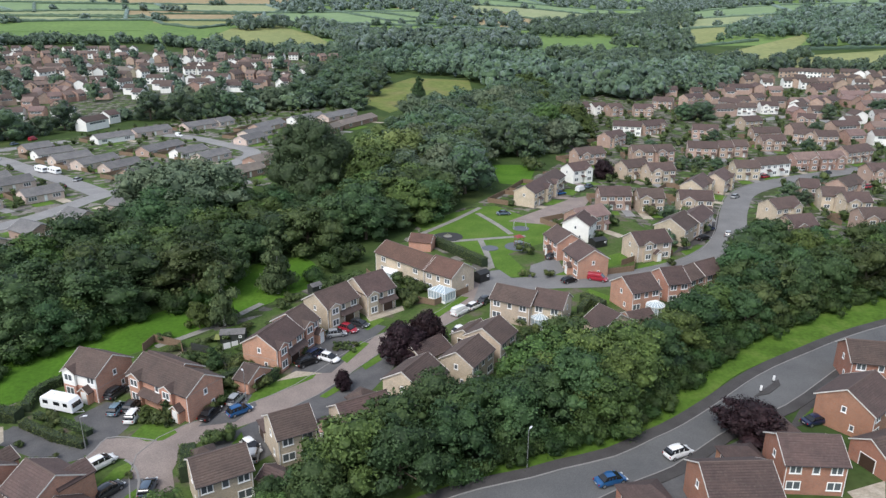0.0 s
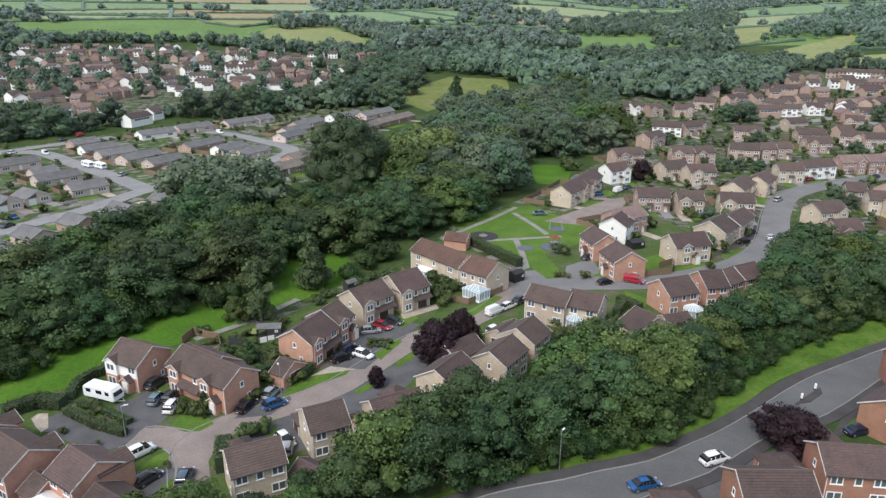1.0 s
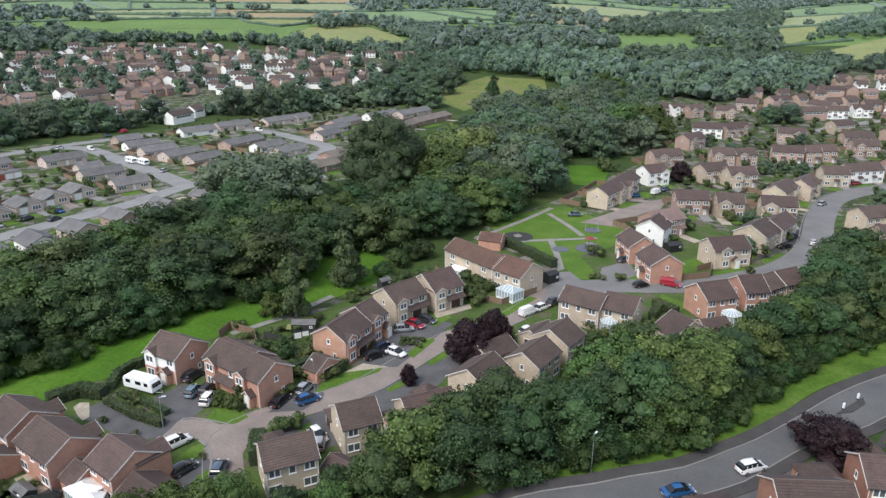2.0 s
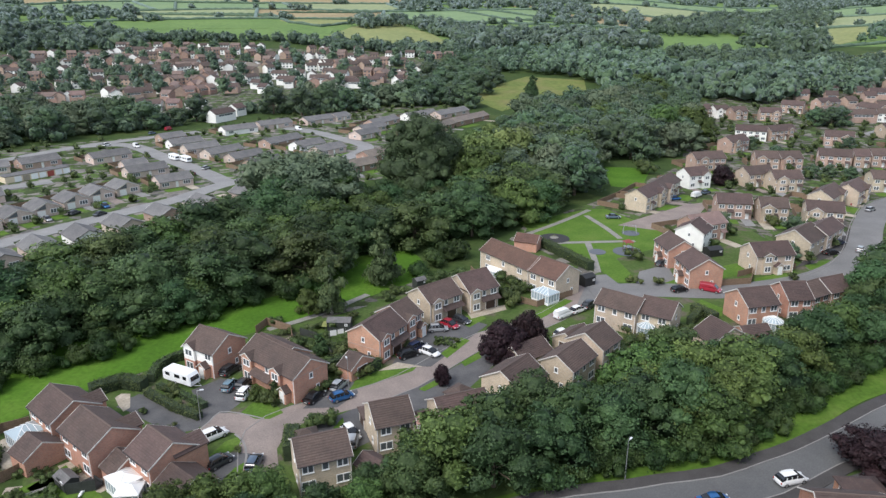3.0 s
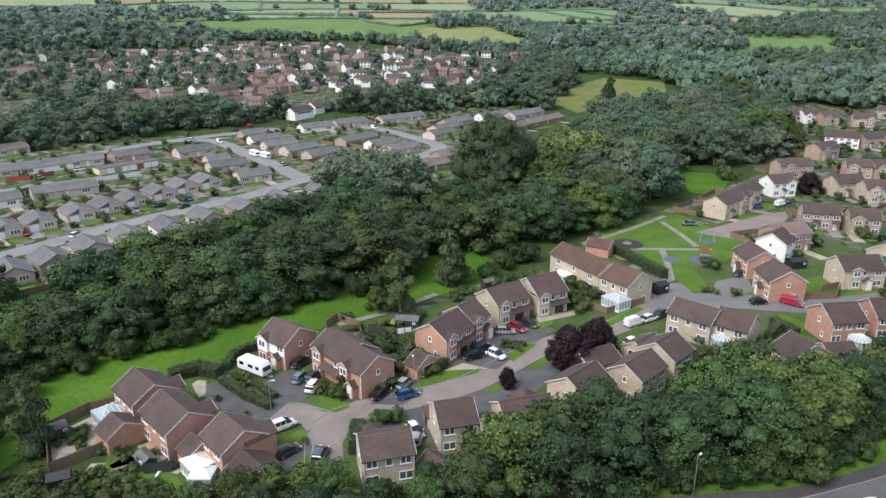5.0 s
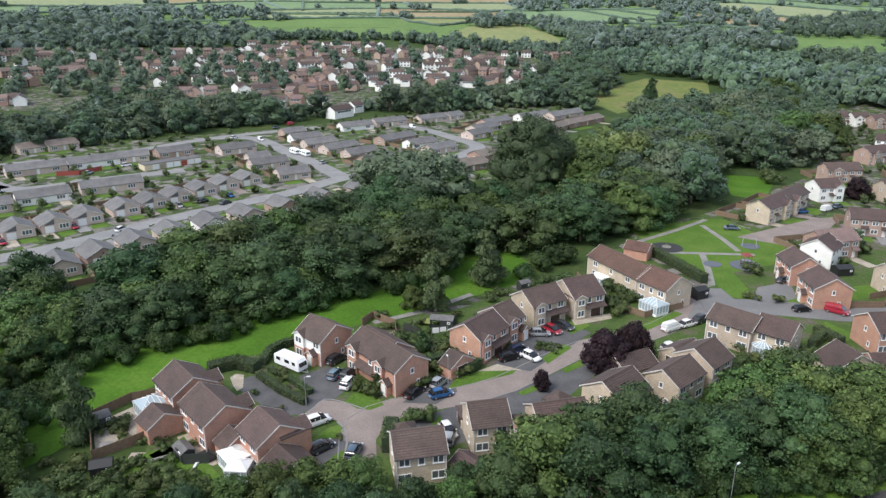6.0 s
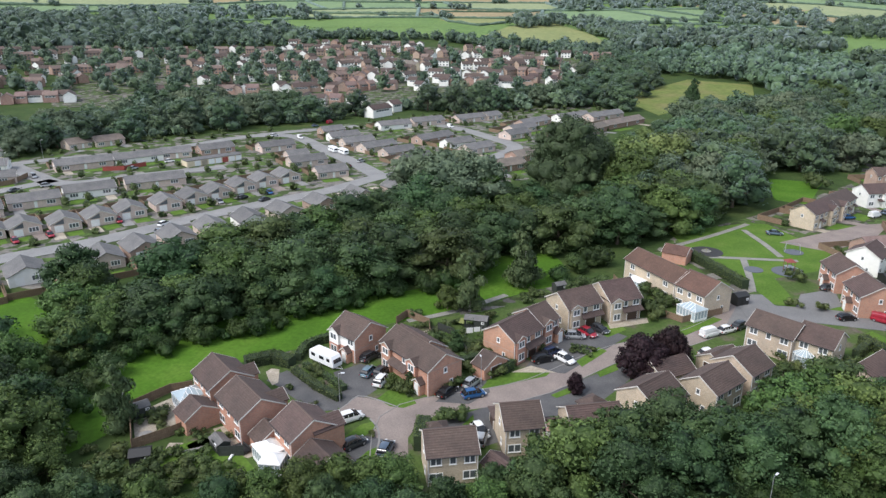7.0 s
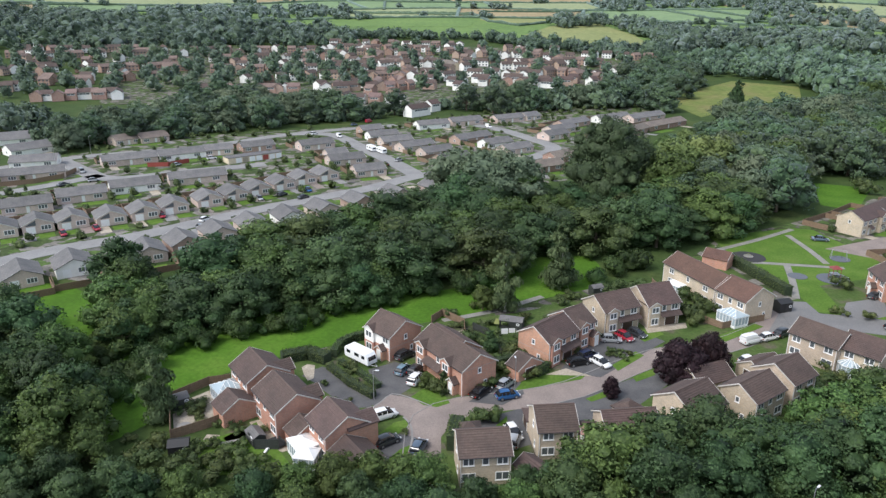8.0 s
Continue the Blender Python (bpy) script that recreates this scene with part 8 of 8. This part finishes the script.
for x, y, h in ((-43.5, 92.8, 2.8), (-41.8, 92.3, 1.2), (-45.2, 92.9, 1.4), (-37.6, 102.1, 2.6), (-36.6, 103.6, 2.4), (-38.4, 100.1, 2.0), (-40.6, 97.6, 1.6), (-32.1, 88.0, 3.0), (-33.5, 88.0, 2.4), (-31.3, 103.5, 2.4), (-30.5, 107.0, 2.2), (-10.9, 142.6, 4.0), (-8.3, 140.2, 4.2), (-6.5, 139.0, 3.0), (-12.6, 145.2, 3.0), (-25.1, 114.9, 1.5), (-17.6, 117.1, 1.4), (-16.4, 119.0, 1.2), (-19.5, 118.8, 1.4), (-34.1, 136.8, 2.2), (-33.2, 140.6, 2.0), (-53.0, 121.6, 2.0), (-46.2, 109.9, 3.4), (-45.1, 112.1, 2.6), (-77.0, 69.7, 1.2), (-74.8, 70.3, 1.0), (-74.3, 71.6, 1.2), (-70.8, 68.9, 1.0), (-69.0, 70.4, 1.4), (-68.4, 72.2, 1.2), (25.7, 155.4, 2.2), (19.6, 155.4, 2.0), (39.9, 191.3, 3.0), (50.1, 196.8, 3.4), (64.2, 208.8, 3.6), (43.6, 186.0, 2.4), (22.2, 171.7, 3.2), (23.3, 131.2, 2.6), (16.1, 128.5, 3.0), (31.1, 138.5, 1.6), (-42.5, 79.9, 0.9), (-68.1, 94.7, 2.0), (-71.0, 93.5, 2.2), (-60.2, 93.3, 2.0), (-61.2, 86.7, 1.2), (-62.1, 71.5, 1.2), (33.4, 196.9, 2.4), (22.2, 218.9, 2.2), (31.8, 229.7, 3.0), (35.2, 274.2, 6.0), (57.0, 163.1, 2.0)):
    tree("shrub", x, y, h)

for k, (x, y, h) in enumerate(((-26.6, 146.8, 3), (-23.0, 149.2, 3), (-20.0, 151.4, 2.5), (-33.1, 140.6, 2), (-45.4, 117.8, 2), (-44.4, 120.6, 1.5), (-40.7, 122.7, 2.2), (-38.9, 124.7, 2), (-34.5, 117.1, 2), (-33.5, 119.7, 1.8), (-30.9, 114.1, 2.4), (-30.6, 124.1, 1.5), (-27.5, 134.9, 2), (-49.6, 117.2, 1.5), (-51.0, 113.5, 1.2), (-8.0, 149.8, 3.2), (-5.6, 146.4, 3.2), (-10.5, 153.7, 3), (-28.2, 129.2, 1.3), (-33.3, 128.3, 1.8), (-41.2, 117.0, 1.4), (-37.7, 117.5, 1.1), (-46.4, 115.2, 1.2), (-27.5, 141.5, 2.2))):
    tree("shrub", x, y, h, 1.0 + (k * 3 % 4) * 0.12, "leafy green shrub in a back garden", group="shrubs of the back gardens")
tree("light", -45.8, 129.8, 4.6, 0.9, "bright green garden tree behind the houses")

tree("poplar", -39.9, 109.7, 4.6, 0.9, "dark upright conifer in a back garden")
for k in range(2, 8):
    tree("shrub", -37.8 + 0.52 * k, 93.9 + 0.86 * k, 1.5 + (k * 3 % 4) * 0.25, 0.75, "leafy garden shrub against a brick gable", group="shrubs of the lower gardens")
tree("poplar", -42.6, 94.3, 3.4, 0.95, "dark upright conifer beside a porch")
tree("light", -45.6, 93.4, 2.6, 0.9, "pale spiky palm-like garden shrub")
for k, (x, y, h) in enumerate(((-40.6, 112.4, 2.2), (-38.4, 110.9, 2.0), (-41.9, 114.0, 1.6), (-36.2, 108.4, 2.4), (-35.2, 111.0, 2.6), (-43.7, 112.4, 1.8), (-33.6, 109.2, 2.0), (-39.0, 104.6, 2.2), (-37.6, 106.6, 2.0), (-76.6, 72.6, 1.6), (-75.4, 71.2, 1.8), (-77.8, 71.8, 1.4), (-73.8, 70.6, 1.3), (-72.6, 69.4, 1.1), (-66.6, 70.0, 1.3), (-65.0, 69.6, 1.1), (-63.2, 67.2, 1.2), (-61.6, 65.2, 1.6), (-59.0, 63.6, 1.8), (-66.2, 65.4, 1.6), (-55.0, 83.2, 1.0), (-57.4, 82.6, 0.9), (-59.6, 91.6, 0.9), (-57.2, 90.2, 0.8), (-54.6, 89.0, 0.8), (-22.4, 116.4, 0.9), (-20.0, 117.4, 0.9), (-18.2, 119.6, 0.8), (11.4, 119.4, 2.4), (13.6, 121.8, 2.2), (17.4, 125.0, 2.0), (22.6, 122.6, 2.6), (27.0, 131.2, 1.8), (12.8, 103.4, 3.0), (14.8, 108.0, 3.2), (15.4, 113.4, 3.4), (37.6, 131.4, 1.8), (47.2, 136.6, 2.2))):
    tree("shrub", x, y, h, 1.1 + (k * 3 % 4) * 0.15, "leafy green shrub in a garden bed", group="shrubs of the back gardens")

# ---- drives, lawns, patios ----
patch("driveway", [(-57.4, 94.4), (-54.3, 98.9), (-50.3, 98.2), (-47.7, 92.0), (-48.5, 88.8), (-52.3, 88.2)], 0.07, M_DRIVE, "dark asphalt shared driveway")
patch("driveway", [(-66.8, 90.2), (-64.6, 92.0), (-58.3, 88.6), (-51.9, 85.6), (-50.6, 84.0), (-52.9, 82.8), (-58.4, 84.2), (-63.1, 86.3)], 0.068, M_DRIVE, "dark asphalt drive before the brick houses")
patch("driveway", [(-33.5, 88.0), (-29.0, 93.5), (-23.6, 99.2), (-18.8, 104.6), (-13.0, 112.5), (-10.0, 117.0), (-7.5, 114.0), (-10.5, 106.0), (-14.0, 97.0), (-20.5, 91.5), (-24.0, 85.5), (-28.0, 80.5), (-32.0, 82.0)], 0.048, M_DRIVE, "dark asphalt drives before the buff houses")
patch("driveway", [(19.0, 70.0), (24.0, 74.8), (33.3, 81.6), (40.1, 86.4), (48.3, 91.0), (52.5, 88.0), (44.0, 80.0), (30.0, 69.0)], 0.05, M_DRIVE, "grey asphalt drives beside the main road")
patch("driveway", [(6.0, 127.0), (9.0, 131.5), (13.0, 127.0), (10.0, 121.5)], 0.066, M_DRIVE, "dark asphalt parking by the lane")
patch("patio", [(-50.5, 112.5), (-48.0, 117.0), (-44.8, 116.0), (-46.8, 111.0)], 0.066, M_PATIO, "stone patio behind the houses")
patch("patio", [(-40.0, 112.0), (-37.0, 118.0), (-34.0, 116.5), (-36.5, 110.0)], 0.066, M_GARDEN, "planted beds of a back garden", "garden bed")
patch("driveway", [(-26.5, 108.1), (-25.8, 117.8), (-17.2, 130.2), (-11.3, 127.6), (-19.5, 108.7), (-21.0, 108.5)], 0.07, M_DRIVE, "dark asphalt driveways before garages")
patch("driveway", [(-37.2, 91.9), (-35.6, 98.7), (-32.4, 103.0), (-29.8, 98.0), (-31.9, 93.2)], 0.07, M_DRIVE, "dark asphalt driveway")
patch("driveway", [(-45.1, 74.4), (-43.5, 79.2), (-40.4, 79.5), (-39.2, 73.5), (-42.9, 72.1)], 0.062, M_DRIVE, "dark asphalt driveway")
patch("driveway", [(21.9, 163.2), (29.2, 169.5), (29.7, 159.2), (23.3, 152.4), (20.2, 154.6)], 0.07, M_MIDLANE, "grey asphalt parking court")
patch("driveway", [(19.7, 201.6), (31.8, 215.5), (43.0, 228.2), (51.7, 233.5), (44.2, 214.1), (31.1, 198.0)], 0.06, M_LANE, "pinkish paved parking court")
patch("driveway", [(59.7, 171.6), (70.3, 180.9), (82.4, 192.2), (86.1, 208.7), (75.8, 196.7)], 0.06, M_PAVE, "dark asphalt drive")
patch("driveway", [(52.2, 91.2), (60.7, 95.1), (67.6, 102.9), (79.1, 112.8), (76.1, 112.8), (60.1, 101.1)], 0.06, M_PAVE, "dark asphalt drive")
patch("driveway", [(53.3, 76.8), (59.7, 79.1), (57.5, 75.4), (53.5, 74.6)], 0.06, M_PATIO, "pale paved drive")
patch("patio", [(-77.8, 77.4), (-80.0, 71.1), (-74.0, 65.4), (-70.3, 72.0), (-70.5, 77.5)], 0.06, M_PATIO, "pale stone patio garden")
patch("patio", [(-68.6, 65.2), (-69.3, 67.2), (-67.4, 67.9), (-66.6, 66.4)], 0.07, M_PATIO, "pale paved circle")
patch("patio", [(-65.7, 72.5), (-63.7, 74.9), (-55.0, 70.5), (-56.3, 68.3), (-60.3, 68.5)], 0.06, M_PATIO, "pale stone patio")
patch("patio", [(-28.4, 105.7), (-21.0, 108.5), (-25.8, 109.3)], 0.08, M_PATIO, "pale concrete apron")
patch("patio", [(-68.5, 90.2), (-68.3, 91.6), (-66.8, 91.8), (-64.4, 87.9), (-64.8, 86.7), (-66.7, 88.3)], 0.085, M_PATIO, "pale concrete apron")
patch("patio", [(-16.0, 132.7), (-8.7, 138.0), (-8.1, 135.6), (-14.9, 129.9)], 0.08, M_PATIO, "pale concrete path")
for pts in ([(-46.4, 89.4), (-45.8, 92.3), (-43.1, 93.8), (-39.8, 90.3), (-41.2, 88.3), (-43.5, 88.0)], [(-31.6, 98.2), (-27.6, 101.8), (-22.4, 106.6), (-22.0, 108.2), (-28.3, 105.7), (-31.3, 101.8)], [(-46.2, 77.3), (-45.3, 81.7), (-44.0, 82.9), (-42.7, 81.5), (-43.6, 78.6), (-45.4, 76.5)], [(-41.8, 72.5), (-41.3, 75.9), (-40.3, 77.7), (-39.5, 74.4)], [(-17.4, 128.2), (-14.4, 133.6), (-11.9, 130.6), (-14.8, 125.7)], [(-3.3, 132.9), (4.0, 143.4), (5.8, 142.6), (-0.7, 132.3)], [(-30.8, 87.4), (-30.2, 90.5), (-28.7, 87.2), (-29.7, 85.7)], [(-20.2, 100.7), (-17.7, 104.6), (-16.9, 103.0), (-19.1, 100.2)], [(-14.5, 111.1), (-11.8, 115.4), (-11.0, 113.5), (-13.6, 109.7)], [(-69.0, 65.5), (-65.0, 70.5), (-60.5, 67.6), (-57.3, 68.5), (-53.4, 66.3), (-54.6, 63.0), (-61.0, 60.5), (-67.5, 61.5)], [(-66.5, 67.5), (-64.7, 72.9), (-62.5, 71.4), (-64.0, 66.3)], [(39.7, 161.1), (48.8, 166.4), (47.7, 173.9), (41.3, 169.4)], [(46.4, 157.2), (53.5, 163.1), (59.5, 166.4), (59.0, 169.4), (48.6, 163.1)], [(31.1, 144.8), (35.9, 139.1), (37.3, 143.2), (33.5, 147.5)], [(62.6, 173.8), (71.5, 179.9), (68.3, 175.2), (63.0, 170.7)], [(25.7, 155.4), (29.7, 159.2), (29.6, 154.6), (26.6, 152.4)], [(54.8, 93.5), (60.9, 99.0), (59.8, 95.9), (55.7, 93.1)], [(-18.6, 113.9), (-15.7, 121.0), (-14.0, 120.0), (-17.2, 112.2)]):
    patch("lawn", pts, 0.075, M_LAWN, "small mown front lawn", "lawn")


# ---- playground, street furniture ----
def disc(name, x, y, r, z, material, label, category, parent=None):
    bm = bmesh.new()
    tube(bm, (x, y, 0), (x, y, z), r, r, 24)
    return tagged(part(name, bm, material, parent, "", False), label, category, "", "structure")


disc("safety_surface", 1.4, 186.1, 4.2, 0.15, M_RUBBER, "round black rubber play surface", "play surface")
disc("safety_surface", 12.6, 176.3, 2.2, 0.15, M_BLUEPLAY, "blue-grey rubber play surface", "play surface")
disc("safety_surface", 20.2, 177.7, 3.6, 0.15, M_BLUEPLAY, "blue-grey rubber play surface", "play surface")
disc("safety_surface", 22.7, 194.1, 2.4, 0.15, M_BLUEPLAY, "blue-grey rubber play surface", "play surface")


def climbing_frame(x, y, rot):
    e = tagged(new("climbing_frame"), "red metal climbing frame with slide", "playground equipment", "play equipment")
    e.matrix_basis = pose(x, y, 0.1, 0, 0, rot)
    for sx in (-1, 1):
        for sy in (-1, 1):
            bm = bmesh.new()
            tube(bm, (sx * 0.9, sy * 0.9, 0), (sx * 0.9, sy * 0.9, 2.6), 0.06, 0.06, 6)
            part("post", bm, M_REDPLAY, e)
    part("platform", boxes((-0.95, 0.95, -0.95, 0.95, 1.2, 1.3)), M_STEEL, e)
    part("canopy", hip_roof_mesh(2.0, 2.0, 2.6, 0.6, 0.15, 0.05), M_REDPLAY, e)
    part("slide", solid([(0.95, -0.3, 1.25), (0.95, 0.3, 1.25), (3.4, 0.3, 0.25), (3.4, -0.3, 0.25), (0.95, -0.3, 1.15), (0.95, 0.3, 1.15), (3.4, 0.3, 0.15), (3.4, -0.3, 0.15)], [(0, 3, 2, 1), (4, 5, 6, 7), (0, 1, 5, 4), (1, 2, 6, 5), (2, 3, 7, 6), (3, 0, 4, 7)]), M_STEEL, e)
    return e


climbing_frame(20.4, 178.1, 20)


def swings(x, y, rot):
    e = tagged(new("swings"), "metal frame swings on a rubber surface", "playground equipment", "play equipment")
    e.matrix_basis = pose(x, y, 0.1, 0, 0, rot)
    for sx in (-1, 1):
        for sy in (-1, 1):
            bm = bmesh.new()
            tube(bm, (sx * 1.9, sy * 0.9, 0), (sx * 1.6, 0, 2.3), 0.05, 0.05, 6)
            part("leg", bm, M_STEEL, e)
    bm = bmesh.new()
    tube(bm, (-1.7, 0, 2.3), (1.7, 0, 2.3), 0.05, 0.05, 6)
    part("top_bar", bm, M_STEEL, e)
    for a in (-0.8, 0.8):
        part("swing_seat", boxes((a - 0.25, a + 0.25, -0.1, 0.1, 0.5, 0.54), (a - 0.23, a - 0.21, -0.01, 0.01, 0.54, 2.3), (a + 0.21, a + 0.23, -0.01, 0.01, 0.54, 2.3)), M_BLACK, e)
    return e


swings(22.3, 194.1, 5)


def roundabout(x, y):
    e = tagged(new("roundabout"), "low pale playground roundabout", "playground equipment", "play equipment")
    e.matrix_basis = pose(x, y, 0.1)
    bm = bmesh.new()
    tube(bm, (0, 0, 0.15), (0, 0, 0.3), 1.2, 1.2, 16)
    part("deck", bm, M_PATH, e)
    for k in range(4):
        bm = bmesh.new()
        a = k * math.pi / 2
        tube(bm, (math.cos(a), math.sin(a), 0.3), (0, 0, 1.0), 0.04, 0.04, 5)
        part("rail", bm, M_FIELDPALE, e)
    return e


roundabout(1.4, 186.1)


def street_lamp(x, y, rot, h):
    e = tagged(new("street_lamp"), "grey steel street lamp on a slim column", "street lamp", "street lamps")
    e.matrix_basis = pose(x, y, gz(x, y), 0, 0, rot)
    bm = bmesh.new()
    tube(bm, (0, 0, 0), (0, 0, 1.2), 0.1, 0.1, 8)
    tube(bm, (0, 0, 1.2), (0, 0, h), 0.06, 0.045, 8)
    part("column", bm, M_STEEL, e)
    bm = bmesh.new()
    tube(bm, (0, 0, h), (0.5, 0, h + 0.1), 0.035, 0.03, 6)
    part("arm", bm, M_STEEL, e)
    part("lantern", boxes((0.4, 1.0, -0.13, 0.13, h + 0.04, h + 0.18), bevel=0.03), M_LAMP, e, "pale lantern head")
    return e


street_lamp(11.7, 81.9, 60, 6.0)
street_lamp(-51.6, 86.3, 20, 5.2)
street_lamp(-31.9, 99.5, 120, 5.2)
street_lamp(68.0, 144.7, 60, 6.0)
for q, r in (((-299.6, 264.8), 30), ((-263.5, 210.6), 30), ((200.3, 381.9), 10), ((208.6, 350.0), 10), ((-252.3, 184.7), 60)):
    street_lamp(*q, r, 8.0)


def bollard(x, y):
    e = tagged(new("bollard"), "white lit traffic bollard on an island", "bollard", "traffic bollards")
    e.matrix_basis = pose(x, y, 0.2)
    part("base", boxes((-0.2, 0.2, -0.15, 0.15, 0, 0.15), bevel=0.03), M_BLACK, e)
    part("shell", boxes((-0.18, 0.18, -0.12, 0.12, 0.15, 1.1), bevel=0.05), M_UPVC, e, "white plastic shell")
    return e


patch("traffic_island", [(51.1, 100.7), (53.6, 102.9), (57.6, 106.3), (57.1, 104.4), (54.0, 101.6)], 0.19, M_PAVE, "raised kerbed traffic island", "traffic island")
bollard(52.8, 102.2)
bollard(56.4, 105.5)


# ---- back garden of the brick houses ----
def garden_sofa(x, y, rot):
    e = tagged(new("garden_sofa"), "black corner garden sofa on a patio", "garden furniture", "garden furniture")
    e.matrix_basis = pose(x, y, 0.08, 0, 0, rot)
    part("seat", boxes((-1.4, 1.4, -0.45, 0.45, 0.12, 0.45), bevel=0.05), M_BLACK, e)
    part("backrest", boxes((-1.4, 1.4, 0.45, 0.65, 0.12, 0.9), bevel=0.05), M_BLACK, e)
    part("side_seat", boxes((-1.4, -0.5, -1.6, -0.46, 0.12, 0.45), bevel=0.05), M_BLACK, e)
    return e


garden_sofa(-58.2, 69.6, -25)
garden_sofa(-71.6, 73.4, 60)
shed(-61.6, 69.0, -30, 3.0, 2.0, "low grey-roofed garden shelter", M_SHED, M_ROOFGREY, 1.4)
ribbon("edging", [(-58.2, 66.2), (-58.7, 67.9), (-57.8, 69.4)], 0.35, 0.35, M_UPVC, "white edging round a lawn", "edging", smooth=False, thick=0.3)
ribbon("path", [(-67.3, 64.9), (-65.1, 67.0), (-63.6, 68.6)], 0.5, 0.09, M_PATH, "narrow pale garden path", "path")


def parasol(x, y, h, material, label):
    e = tagged(new("parasol"), label, "parasol", "garden furniture")
    e.matrix_basis = pose(x, y, 0.05)
    bm = bmesh.new()
    tube(bm, (0, 0, 0), (0, 0, h), 0.03, 0.03, 6)
    part("pole", bm, M_STEEL, e)
    part("canopy", hip_roof_mesh(1.0, 1.0, h - 0.9, 0.9, 0.05, 0.04), material, e)
    return e


def covered_table(x, y, r):
    e = tagged(new("garden_table"), "round garden table under a pale grey cover", "garden furniture", "garden furniture")
    e.matrix_basis = pose(x, y, 0.07)
    bm = bmesh.new()
    tube(bm, (0, 0, 0), (0, 0, 0.55), r * 0.8, r, 14)
    tube(bm, (0, 0, 0.55), (0, 0, 0.75), r, r * 0.15, 14)
    part("cover", bm, M_KERB, e)
    bm = bmesh.new()
    tube(bm, (0, 0, 0), (0, 0, 0.5), 0.08, 0.08, 8)
    part("pedestal", bm, M_STEEL, e)
    return e


covered_table(-73.4, 66.9, 1.1)
parasol(-42.6, 119.8, 2.0, M_FIELDPALE, "closed yellow garden parasol")


def washing_line(x, y, rot):
    e = tagged(new("washing_line"), "white washing on a garden line", "washing line", "garden furniture")
    e.matrix_basis = pose(x, y, 0, 0, 0, rot)
    for a in (-1.6, 1.6):
        bm = bmesh.new()
        tube(bm, (a, 0, 0), (a, 0, 2.0), 0.03, 0.03, 6)
        part("post", bm, M_STEEL, e)
    part("sheet", boxes((-1.4, -0.1, -0.02, 0.02, 0.8, 1.95)), M_UPVC, e, "white sheet")
    part("sheet", boxes((0.1, 1.3, -0.02, 0.02, 1.0, 1.95)), M_UPVC, e, "white sheet")
    return e


washing_line(-39.2, 116.8, 30)
